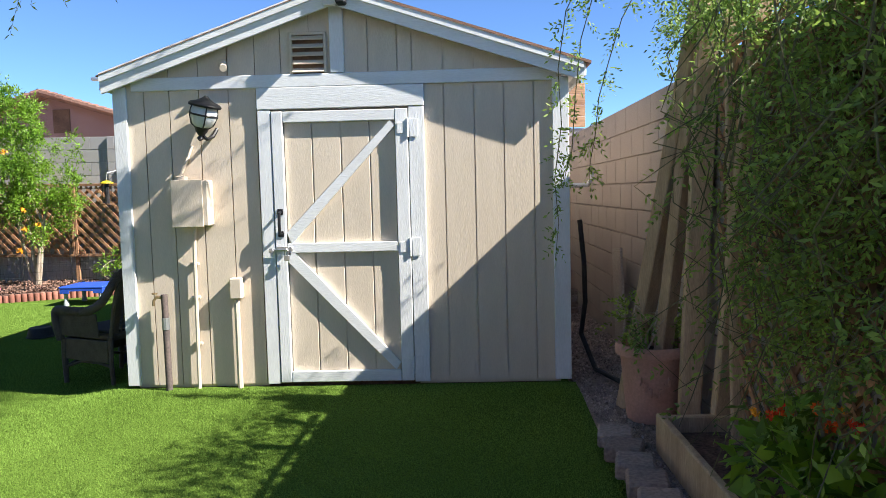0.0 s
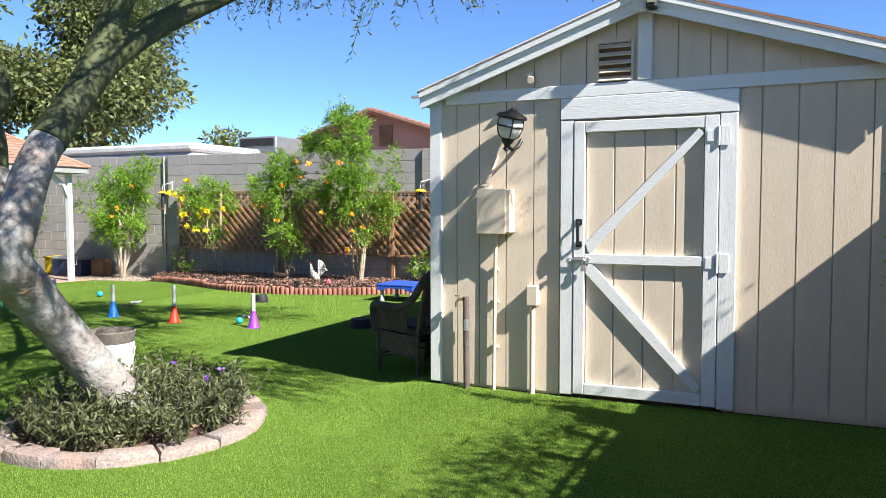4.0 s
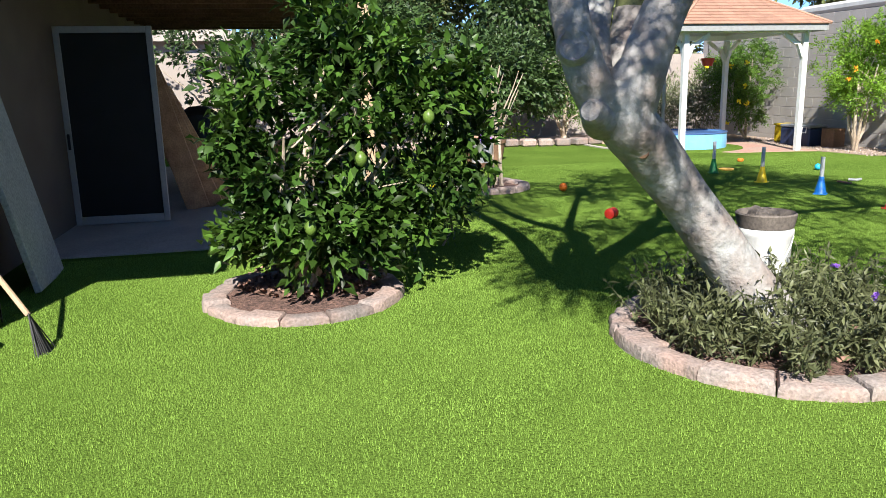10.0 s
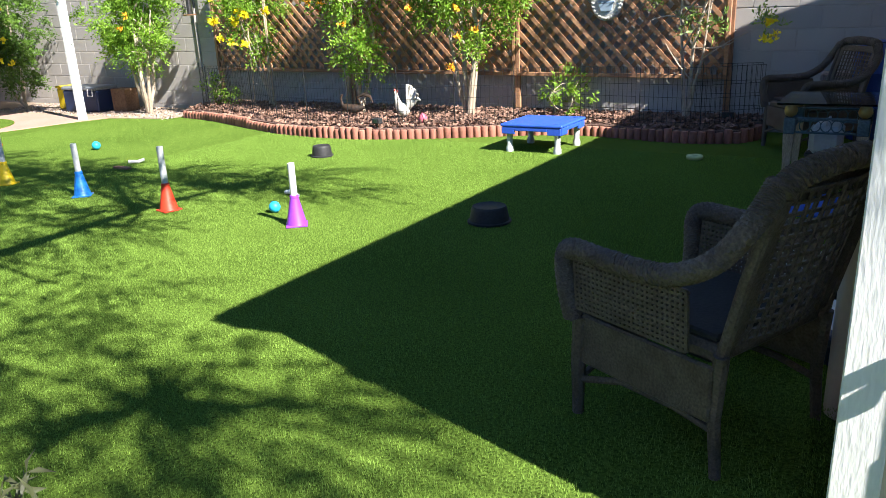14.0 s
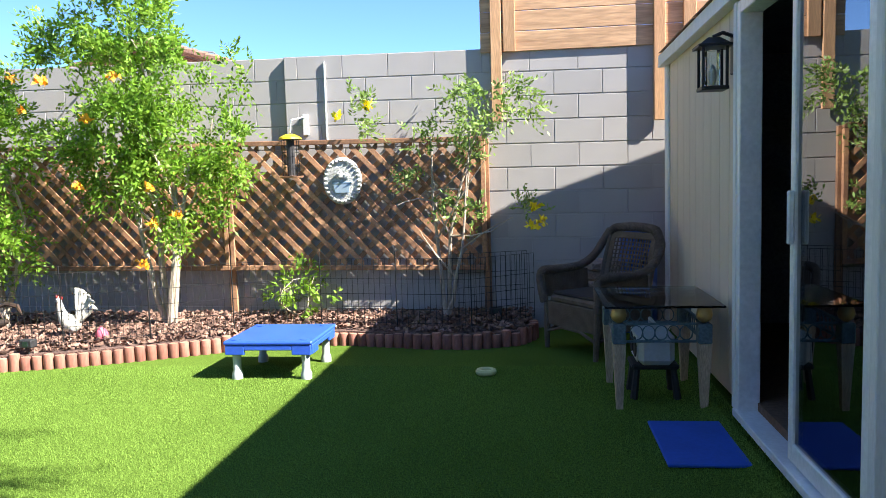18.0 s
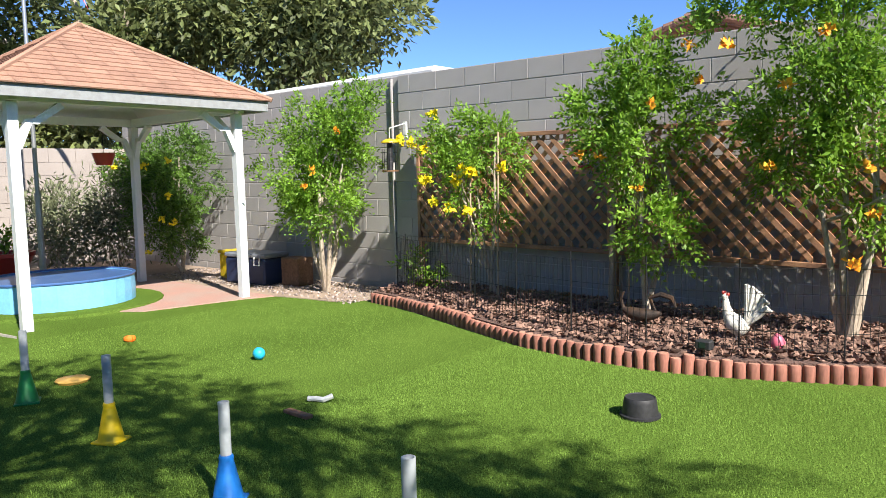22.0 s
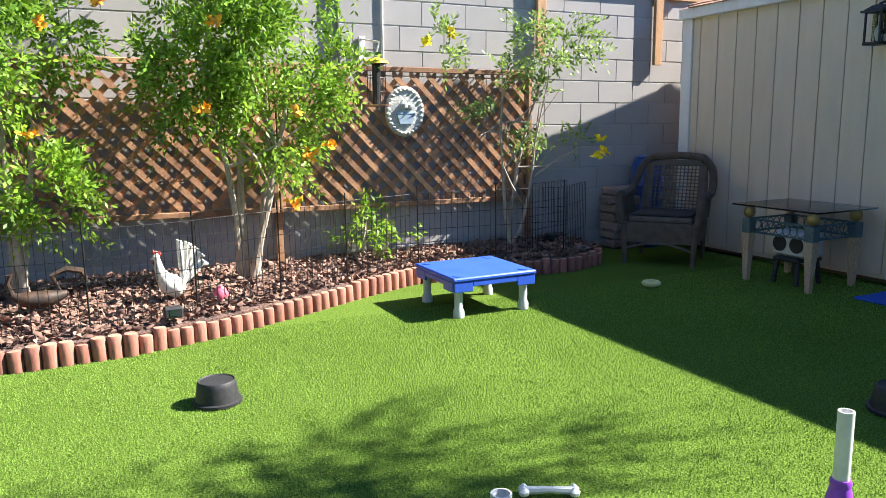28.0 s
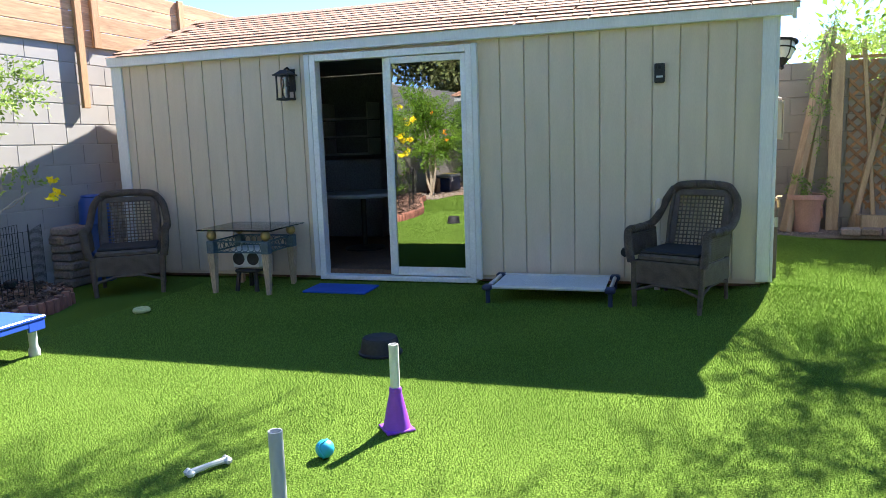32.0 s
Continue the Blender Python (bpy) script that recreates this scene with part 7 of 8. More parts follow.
# ---- glass side table, speaker, stool ----
WASH = mat("whitewashed_wood", (0.56, 0.43, 0.30), (0.42, 0.31, 0.21), 0.75, 6, 60, 0.4, 0.003, stretch=(3, 3, 0.6))
BLUEMET = mat("blue_grey_metal", (0.13, 0.19, 0.22), (0.09, 0.14, 0.17), 0.5, 9, 70, 0.3, 0.002, 0.4)
GOLD = plain("gold_ball", (0.50, 0.34, 0.12), 0.4, 0.6)
tbl = thing("side_table", "small glass-topped table with scrolled metal frame and tapered legs", "table")
TX0, TX1, TY0, TY1 = -0.59, -0.145, 4.08, 4.62
top = part("glass_top", Shape().box(TX0 - 0.08, TX1 + 0.09, TY0 - 0.1, TY1 + 0.1, 0.565, 0.577, 0.003), glass("table_glass", (0.72, 0.8, 0.8), 1.5), tbl, "clear glass top")
for x in (TX0, TX1):
    for y in (TY0, TY1):
        leg = part("leg", Shape().prism([(-0.018, -0.018), (0.018, -0.018), (0.018, 0.018), (-0.018, 0.018)], 2, 0.0, 0.02, pose(x, y, 0))
                   .raw([(x - 0.018, y - 0.018, 0.02), (x + 0.018, y - 0.018, 0.02), (x + 0.018, y + 0.018, 0.02), (x - 0.018, y + 0.018, 0.02), (x - 0.034, y - 0.034, 0.36), (x + 0.034, y - 0.034, 0.36), (x + 0.034, y + 0.034, 0.36), (x - 0.034, y + 0.034, 0.36)],
                        [(0, 1, 5, 4), (1, 2, 6, 5), (2, 3, 7, 6), (3, 0, 4, 7), (4, 5, 6, 7), (3, 2, 1, 0)]), WASH, tbl, "tapered whitewashed leg")
        part("leg_block", Shape().box(x - 0.036, x + 0.036, y - 0.036, y + 0.036, 0.362, 0.47, 0.005), BLUEMET, tbl)
        part("ball", Shape().lathe([(0.012, 0.472), (0.036, 0.49), (0.044, 0.515), (0.036, 0.545), (0.014, 0.564)], 16, pose(x, y, 0)), GOLD, tbl, "gold ball finial", True)
for a, b in (((TX0, TY0), (TX1, TY0)), ((TX1, TY0), (TX1, TY1)), ((TX1, TY1), (TX0, TY1)), ((TX0, TY1), (TX0, TY0))):
    a, b = Vector((*a, 0)), Vector((*b, 0))
    d = (b - a).normalized()
    L = (b - a).length
    s = Shape().tube([a + d * 0.04 + Vector((0, 0, 0.465)), b - d * 0.04 + Vector((0, 0, 0.465))], 0.008, 6).tube([a + d * 0.04 + Vector((0, 0, 0.37)), b - d * 0.04 + Vector((0, 0, 0.37))], 0.008, 6)
    n = max(4, int(L / 0.075))
    for k in range(n):
        c = a + d * (0.06 + (L - 0.12) * (k + 0.5) / n) + Vector((0, 0, 0.417))
        s.tube([c + d * 0.033 * math.cos(t) + Vector((0, 0, 0.04 * math.sin(t))) for t in np.linspace(0, 2 * math.pi, 13)], 0.004, 4, False)
    part("scroll_rail", s, BLUEMET, tbl, "scrolled blue-grey metal rail", True)
stool = thing("step_stool", "small dark plastic stool under the table", "stool", at=pose(-0.37, 4.36, 0))
part("top", Shape().box(-0.13, 0.13, -0.11, 0.11, 0.17, 0.2, 0.01), BLACKPLASTIC, stool)
for sx in (-1, 1):
    for sy in (-1, 1):
        part("leg", Shape().tube([(0.12 * sx, 0.10 * sy, 0.0), (0.10 * sx, 0.085 * sy, 0.175)], [0.022, 0.018], 6), BLACKPLASTIC, stool)
SPK = plain("grey_speaker_case", (0.58, 0.60, 0.62), 0.45)
spk = thing("speaker", "grey boombox speaker with two black cones", "speaker", at=pose(-0.37, 4.36, 0.201))
part("case", Shape().box(-0.10, 0.10, -0.155, 0.155, 0.0, 0.19, 0.03), SPK, spk)
part("front", Shape().box(-0.106, -0.1005, -0.13, 0.13, 0.02, 0.17, 0.002), WHITEPL, spk, "pale silver front panel")
for y in (-0.072, 0.072):
    part("driver", Shape().lathe([(0.058, 0.0), (0.058, 0.006), (0.05, 0.008), (0.022, 0.002), (0.0, 0.004)], 18, pose(-0.1065, y, 0.095, 0, -90, 0)), BLACKPLASTIC, spk)
part("carry_handle", Shape().tube([(0, -0.11, 0.18), (0, -0.10, 0.225), (0, 0.10, 0.225), (0, 0.11, 0.18)], 0.01, 7), GREYPL, spk, smooth=True)
single("door_mat", Shape().box(-0.48, -0.07, 3.23, 3.82, 0.003, 0.02, 0.005), plain("blue_mat", (0.02, 0.10, 0.50), 0.8), "flat bright blue mat before the sliding door", "mat")
# raised cot
cot = thing("dog_cot", "white fabric raised dog cot with blue corners", "cot")
C4 = [(-0.09, 2.12), (-0.09, 1.17), (-0.6, 1.17), (-0.6, 2.12)]
part("fabric", Shape().raw([(-0.11, 2.08, 0.135), (-0.11, 1.21, 0.135), (-0.58, 1.21, 0.135), (-0.58, 2.08, 0.135), (-0.345, 1.645, 0.12), (-0.11, 2.08, 0.128), (-0.11, 1.21, 0.128), (-0.58, 1.21, 0.128), (-0.58, 2.08, 0.128), (-0.345, 1.645, 0.113)],
     [(0, 1, 4), (1, 2, 4), (2, 3, 4), (3, 0, 4), (6, 5, 9), (7, 6, 9), (8, 7, 9), (5, 8, 9), (0, 5, 6, 1), (1, 6, 7, 2), (2, 7, 8, 3), (3, 8, 5, 0)]), mat("white_mesh_fabric", (0.62, 0.66, 0.70), (0.56, 0.6, 0.64), 0.8, 5, 160, 0.4, 0.002), cot, "white mesh fabric")
for (x, y), (x2, y2) in zip(C4, C4[1:] + C4[:1]):
    part("rail", Shape().tube([(x, y, 0.13), (x2, y2, 0.13)], 0.016, 8), WHITEPL, cot, smooth=True)
    part("corner", Shape().box(x - 0.04, x + 0.04, y - 0.04, y + 0.04, 0.105, 0.15, 0.012), NAVY, cot, "dark blue plastic corner")
    part("leg", Shape().tube([(x, y, 0.0), (x, y, 0.11)], 0.018, 8), NAVY, cot, smooth=True)

# wall lantern on the long side
lanm = thing("wall_lantern", "black square wall lantern with glass panes", "lamp")
LX, LYY, LZ = -0.11, 3.97, 1.66
part("back_plate", Shape().box(-0.012, 0.002, LYY - 0.05, LYY + 0.05, 1.74, 1.94, 0.004), BLACKMETAL, lanm)
part("arm", Shape().tube([(-0.01, LYY, 1.93), (-0.06, LYY, 1.95), (LX, LYY, 1.93)], 0.01, 6), BLACKMETAL, lanm)
part("roof", Shape().prism([(LX - 0.085, LYY - 0.085), (LX + 0.085, LYY - 0.085), (LX + 0.085, LYY + 0.085), (LX - 0.085, LYY + 0.085)], 2, 1.875, 1.888)
     .raw([(LX - 0.075, LYY - 0.075, 1.888), (LX + 0.075, LYY - 0.075, 1.888), (LX + 0.075, LYY + 0.075, 1.888), (LX - 0.075, LYY + 0.075, 1.888), (LX - 0.03, LYY - 0.03, 1.925), (LX + 0.03, LYY - 0.03, 1.925), (LX + 0.03, LYY + 0.03, 1.925), (LX - 0.03, LYY + 0.03, 1.925)],
          [(0, 1, 5, 4), (1, 2, 6, 5), (2, 3, 7, 6), (3, 0, 4, 7), (4, 5, 6, 7)]), BLACKMETAL, lanm)
for sx in (-1, 1):
    for sy in (-1, 1):
        part("bar", Shape().box(LX + sx * 0.058 - 0.007, LX + sx * 0.058 + 0.007, LYY + sy * 0.058 - 0.007, LYY + sy * 0.058 + 0.007, LZ + 0.02, 1.875, 0.002), BLACKMETAL, lanm)
part("base", Shape().box(LX - 0.068, LX + 0.068, LYY - 0.068, LYY + 0.068, LZ, LZ + 0.02, 0.004), BLACKMETAL, lanm)
part("glass_chimney", Shape().tube([(LX, LYY, LZ + 0.021), (LX, LYY, 1.86)], 0.038, 14), glass("lantern_glass", (0.85, 0.88, 0.88), 1.45), lanm)
part("bulb", Shape().lathe([(0.012, 0.0), (0.022, 0.04), (0.02, 0.07), (0.005, 0.1)], 12, pose(LX, LYY, LZ + 0.03)), WHITEPL, lanm)
bell = thing("door_camera", "small black camera box on the shed wall", "camera")
part("body", Shape().box(-0.032, -0.001, 0.799, 0.879, 1.676, 1.826, 0.008), BLACKPLASTIC, bell)
part("lens", Shape().lathe([(0.018, 0), (0.016, 0.006), (0.0, 0.007)], 14, pose(-0.0325, 0.839, 1.796, 0, -90)), BLACKMETAL, bell)
part("badge", Shape().box(-0.034, -0.0322, 0.814, 0.864, 1.716, 1.731, 0), GREYPL, bell)
ob = thing("vent_pipe", "tan painted vent pipe with a black cap", "pipe")
part("pipe", Shape().tube([(-0.05, 0.84, 0.0), (-0.05, 0.84, 0.68), (-0.04, 0.835, 0.73), (-0.005, 0.83, 0.75)], 0.024, 10), SIDING, ob, smooth=True)
part("clamp", Shape().box(-0.03, 0.002, 0.80, 0.88, 0.4, 0.42, 0.003), SIDING, ob)
ob = thing("drain_cap", "black capped drain stub on the shed wall", "drain")
part("stub", Shape().tube([(0.0, 1.09, 0.34), (-0.06, 1.09, 0.34)], 0.032, 14), SIDING, ob, smooth=True)
part("cap", Shape().tube([(-0.055, 1.09, 0.34), (-0.11, 1.09, 0.34)], 0.036, 14), BLACKPLASTIC, ob, smooth=True)

# ---- on the gable ----
lamp = thing("wall_lamp", "black carriage lamp with frosted glass hanging askew under the gable", "lamp", at=pose(0.70, -0.13, 1.85, 6, 13, 0) @ Matrix.Diagonal((1.12, 1.12, 1.05, 1)))
part("glass", Shape().lathe([(0.03, -0.085), (0.058, -0.062), (0.074, -0.02), (0.077, 0.02), (0.068, 0.055)], 20), plain("frosted_glass", (0.74, 0.76, 0.75), 0.25), lamp, "frosted white glass", True)
part("cap", Shape().lathe([(0.092, 0.05), (0.095, 0.062), (0.085, 0.074), (0.045, 0.088), (0.022, 0.105), (0.008, 0.12)], 20), BLACKMETAL, lamp, smooth=True)
part("gallery", Shape().lathe([(0.079, -0.006), (0.083, 0.0), (0.079, 0.006), (0.075, 0.0)], 20), BLACKMETAL, lamp, smooth=True)
part("base", Shape().lathe([(0.006, -0.165), (0.02, -0.15), (0.012, -0.132), (0.032, -0.108), (0.042, -0.08), (0.032, -0.072)], 16), BLACKMETAL, lamp, smooth=True)
part("bracket", Shape().tube([(0.0, 0.0, -0.12), (0.03, 0.03, -0.15), (0.045, 0.08, -0.13), (0.05, 0.12, -0.08)], 0.012, 8), BLACKMETAL, lamp, smooth=True)
for k in range(4):
    a = k * math.pi / 2 + 0.5
    part("strap", Shape().tube([(r * math.cos(a), r * math.sin(a), z) for r, z in ((0.04, -0.08), (0.064, -0.06), (0.08, 0.0), (0.073, 0.055))], 0.0045, 5), BLACKMETAL, lamp)
part("back_plate", Shape().lathe([(0.05, 0), (0.045, 0.012), (0.0, 0.014)], 14, pose(0.05, 0.135, -0.06, 90)), BLACKMETAL, lamp)
box = thing("electric_box", "tan painted electric box with conduit on the gable", "electric box")
part("body", Shape().box(0.455, 0.695, -0.11, 0.003, 1.12, 1.425, 0.008), SIDING, box)
part("cover", Shape().box(0.445, 0.66, -0.118, -0.1105, 1.115, 1.43, 0.004), SIDING, box)
part("conduit", Shape().tube([(0.575, -0.06, 1.115), (0.565, -0.05, 1.0), (0.555, -0.03, 0.9), (0.545, -0.03, 0.0)], 0.014, 8), SIDING, box, smooth=True)
part("elbow", Shape().tube([(0.5, -0.06, 1.43), (0.5, -0.05, 1.48), (0.53, -0.02, 1.56), (0.56, -0.0, 1.66)], 0.012, 7).lathe([(0.045, 1.431), (0.045, 1.45), (0.02, 1.46)], 12, pose(0.5, -0.06, 0)), SIDING, box, smooth=True)
for z in (0.3, 0.62, 0.85):
    part("strap", Shape().box(0.515, 0.575, -0.02, 0.003, z, z + 0.02, 0.003), SIDING, box)
box2 = thing("outlet_box", "small tan outlet box on a conduit", "electric box")
part("body", Shape().box(0.80, 0.88, -0.07, 0.003, 0.62, 0.76, 0.006), SIDING, box2)
part("conduit", Shape().tube([(0.835, -0.03, 0.62), (0.835, -0.03, 0.0)], 0.02, 8), SIDING, box2, smooth=True)
tap = thing("garden_tap", "dark standpipe with a brass garden tap", "tap")
part("pipe", Shape().tube([(0.33, -0.06, 0.0), (0.325, -0.06, 0.66)], 0.026, 10), mat("brown_insulated_pipe", (0.13, 0.10, 0.09), (0.09, 0.075, 0.07), 0.85, 8, 60, 0.4, 0.003), tap, smooth=True)
part("sleeve", Shape().tube([(0.328, -0.06, 0.42), (0.327, -0.06, 0.5)], 0.030, 10), GALV, tap)
part("faucet", Shape().tube([(0.325, -0.06, 0.64), (0.27, -0.075, 0.645), (0.25, -0.08, 0.62), (0.247, -0.082, 0.585)], 0.012, 8).lathe([(0.022, 0), (0.022, 0.01), (0.0, 0.012)], 10, pose(0.262, -0.085, 0.665)), plain("old_brass", (0.35, 0.26, 0.14), 0.45, 0.7), tap, smooth=True)
ob = thing("gable_socket", "tan lamp socket under the gable eave", "lamp")
part("socket", Shape().lathe([(0.03, 0), (0.03, 0.02), (0.018, 0.03), (0.026, 0.10), (0.024, 0.105)], 12, pose(0.80, 0.0, 2.2, 115, 0, 20)), SIDING, ob, smooth=True)
fl = thing("flood_light", "black solar flood light at the gable peak", "lamp")
part("housing", Shape().box(1.625, 1.69, -0.22, -0.13, 2.52, 2.68, 0.01), BLACKPLASTIC, fl)
part("led_panel", Shape().box(1.632, 1.683, -0.225, -0.2205, 2.55, 2.63, 0), plain("led_yellow", (0.35, 0.33, 0.25), 0.3), fl)
single("peak_block", Shape().box(1.53, 1.622, -0.17, -0.126, 2.52, 2.69, 0.006), TRIM, "white trim block at the gable peak", "trim", kind="structure")

# ---- beside the shed: pot, posts, planter ----
TERRA = mat("pink_terracotta", (0.52, 0.30, 0.235), (0.44, 0.25, 0.2), 0.85, 5, 70, 0.4, 0.003, fine_amt=0.12)
pot = thing("flower_pot", "pink terracotta pot with a scroll relief on gravel", "pot", at=pose(3.39, -0.78, 0.0) @ Matrix.Diagonal((1.06, 1.06, 1.06, 1)))
part("pot", Shape().lathe([(0.135, 0.0), (0.14, 0.02), (0.17, 0.33), (0.175, 0.355), (0.198, 0.36), (0.2, 0.40), (0.19, 0.415), (0.165, 0.41), (0.158, 0.36), (0.0, 0.355)], 28), TERRA, pot, smooth=True)
rel = Shape()
for k in range(2):
    for j in range(3):
        sg = 1 if k else -1
        pts = []
        for t in np.linspace(0, 4.2, 10):
            a = -1.75 + sg * (0.10 + 0.16 * j - 0.022 * t * math.cos(t * 1.5))
            z = 0.17 + 0.03 * j + 0.035 * math.sin(t * 1.5) * (1 - 0.12 * t)
            r = 0.137 + 0.1 * z + 0.011
            pts.append((r * math.cos(a), r * math.sin(a), z))
        rel.tube(pts, 0.007, 5)
part("scroll_relief", rel, TERRA, pot, "moulded scrollwork", True)
part("soil", Shape().lathe([(0.0, 0.36), (0.157, 0.362)], 18), MULCHBED, pot)
shrub("pot_plant", "sparse leafy plant in the terracotta pot", (3.39, -0.78, 0.38), [(3.33, -0.76, 0.62), (3.48, -0.81, 0.64), (3.38, -0.86, 0.57)], [(3.39, -0.79, 0.54, 0.2, 0.2, 0.14, 1)], 120, R, LEAF_VINE, "pinnate", 0.7, 0.006)
for k, (bx, by, tx, ty, tz, w) in enumerate(((3.29, -0.55, 3.6, -1.0, 2.3, 0.055), (3.5, -1.08, 3.6, -1.1, 2.15, 0.068), (3.42, -0.72, 3.61, -1.02, 2.35, 0.045), (3.58, -1.3, 3.62, -1.75, 2.2, 0.04), (3.6, -1.55, 3.62, -1.35, 2.2, 0.03))):
    a, b = Vector((bx, by, 0.0)), Vector((tx, ty, tz))
    L = (b - a).length
    m = Matrix.Translation(a) @ (b - a).to_track_quat("Z", "Y").to_matrix().to_4x4()
    s = Shape().box(-w, w, -w * 0.8, w * 0.8, 0, L, 0.006, m)
    o = tagged(part("timber_post", s, WOOD), "weathered timber post leaning on the wall", "post", "leaning timber posts")
tre = thing("trellis_panel", "brown wooden trellis against the wall under the vine", "trellis")
TY0_, TY1_, TZ0, TZ1 = -3.4, -1.22, 0.25, 1.96
for sg, xx in ((1, 3.612), (-1, 3.624)):
    k = TY0_ - (TZ1 - TZ0)
    while k < TY1_:
        a0, b0 = max(TY0_, k), min(TY1_, k + TZ1 - TZ0)
        if b0 - a0 > 0.05:
            pl = [(a0, TZ0 + a0 - k - 0.022), (b0, TZ0 + b0 - k - 0.022), (b0, TZ0 + b0 - k + 0.022), (a0, TZ0 + a0 - k + 0.022)]
            if sg < 0:
                pl = [(p, TZ0 + TZ1 - q) for p, q in pl]
            part("lath", Shape().prism(pl, 0, xx - 0.005, xx + 0.005), LATH, tre)
        k += 0.15
part("top_rail", Shape().box(3.606, 3.63, TY0_, TY1_, TZ1 + 0.024, TZ1 + 0.06), LATH, tre)
plan = thing("planter_box", "low wooden planter box against the east wall", "planter")
part("side_board", Shape().box(3.265, 3.303, -3.6, -1.34, 0.0, 0.2, 0.006), WOOD, plan)
part("end_board", Shape().box(3.305, 3.625, -1.38, -1.34, 0.0, 0.19, 0.006), WOOD, plan)
part("soil", Shape().box(3.305, 3.62, -3.6, -1.382, 0.0, 0.11, 0), MULCHBED, plan)
pv = thing("paver_edge", "stepped row of rough grey paving blocks", "edging")
for k in range(8):
    part("paver", Shape().box(-0.09, 0.09, -0.1, 0.1, 0, 0.075, 0.012, pose(3.09 + 0.003 * k, -1.2 - 0.215 * k, 0, 0, 0, -14 + RNG.uniform(-5, 5))), STONE, pv)
ob = thing("leaning_board", "grey weathered board leaning on the wall", "board")
part("board", Shape().box(-0.16, 0.16, -0.01, 0.01, 0, 0.85, 0.003, pose(3.55, 0.85, 0.0, -1, 5, 90)), CONCRETE, ob)
ob = thing("paver_pile", "pile of old red pavers behind the shed", "pavers")
for k in range(4):
    part("paver", Shape().box(-0.12, 0.12, -0.09, 0.09, 0, 0.06, 0.008, pose(3.4, 3.0 + 0.03 * k, 0.061 * k, 0, 0, 7 * k)), STONE, ob)
ob = thing("black_hose", "black hose hanging at the shed corner", "hose")
part("hose", Shape().tube([(3.17, 0.45, 1.1), (3.19, 0.4, 0.8), (3.2, 0.42, 0.5), (3.18, 0.5, 0.25), (3.25, 0.3, 0.03), (3.4, -0.2, 0.02)], 0.018, 8), BLACKPLASTIC, ob, smooth=True)
ob = thing("pipe_rack", "grey pipe bracket on the shed's far side", "pipe")
part("pipe", Shape().tube([(3.1, 0.9, 1.42), (3.3, 0.9, 1.42), (3.34, 0.9, 1.47), (3.34, 0.9, 1.52)], 0.018, 8), GREYPL, ob, smooth=True)

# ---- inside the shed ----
# grey for lining and fittings, with the inside's dimness put into the colour
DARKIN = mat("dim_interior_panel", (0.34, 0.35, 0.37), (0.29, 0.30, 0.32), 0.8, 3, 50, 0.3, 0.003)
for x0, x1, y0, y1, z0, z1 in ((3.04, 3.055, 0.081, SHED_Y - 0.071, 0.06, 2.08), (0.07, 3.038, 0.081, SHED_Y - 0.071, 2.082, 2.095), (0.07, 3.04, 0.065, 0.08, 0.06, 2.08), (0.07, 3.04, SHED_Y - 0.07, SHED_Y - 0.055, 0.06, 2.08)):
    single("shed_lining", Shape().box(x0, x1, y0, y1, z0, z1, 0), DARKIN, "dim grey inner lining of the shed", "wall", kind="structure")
shelf = thing("shelf_unit", "white shelf unit with three drawers inside the shed", "shelf", at=pose(2.6, 4.6, 0.062))
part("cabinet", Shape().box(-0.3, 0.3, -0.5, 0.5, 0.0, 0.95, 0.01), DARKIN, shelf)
for z in (1.0, 1.22, 1.44):
    part("drawer_frame", Shape().box(-0.2, 0.2, -0.32, 0.32, z, z + 0.02).box(-0.2, 0.2, -0.32, -0.3, z + 0.02, z + 0.2).box(-0.2, 0.2, 0.3, 0.32, z + 0.02, z + 0.2), WHITEPL, shelf)
ob = thing("work_table", "pale round table inside the shed", "table", at=pose(1.35, 3.95, 0.062))
part("top", Shape().lathe([(0.42, 0.58), (0.43, 0.6), (0.42, 0.62), (0.0, 0.62)], 24), GREYPL, ob)
part("stem", Shape().tube([(0, 0, 0.03), (0, 0, 0.58)], 0.03, 8), BLACKMETAL, ob)
part("foot", Shape().lathe([(0.22, 0.0), (0.22, 0.02), (0.04, 0.04)], 18), BLACKMETAL, ob)
ob = thing("picture_frame", "white picture frame on the shed's inner wall", "picture", at=pose(3.03, 4.0, 1.3))
part("frame", Shape().box(-0.015, 0.0, -0.3, 0.3, -0.22, 0.22, 0.004), GREYPL, ob)
part("picture", Shape().box(-0.018, -0.016, -0.25, 0.25, -0.17, 0.17, 0), DARKIN, ob)

# ---- patio things ----
ALU = plain("white_aluminium", (0.38, 0.38, 0.37), 0.45)
SCR = mat("dark_screen_mesh", (0.012, 0.012, 0.013), (0.01, 0.01, 0.01), 0.7, 5, 200, 0.2, 0.001)
sd = thing("screen_door", "white framed screen door standing open on the patio", "door")
X = -5.63
part("frame", Shape().box(X - 0.015, X + 0.015, -5.92, -5.865, 0.02, 1.88).box(X - 0.015, X + 0.015, -5.11, -5.055, 0.02, 1.88).box(X - 0.015, X + 0.015, -5.865, -5.11, 1.82, 1.88).box(X - 0.015, X + 0.015, -5.865, -5.11, 0.02, 0.1), ALU, sd)
part("mesh", Shape().box(X - 0.003, X + 0.003, -5.865, -5.11, 0.1, 1.82, 0), SCR, sd, "dark insect mesh")
part("handle", Shape().box(X + 0.015, X + 0.03, -5.905, -5.88, 0.75, 0.9, 0.004), BLACKMETAL, sd)
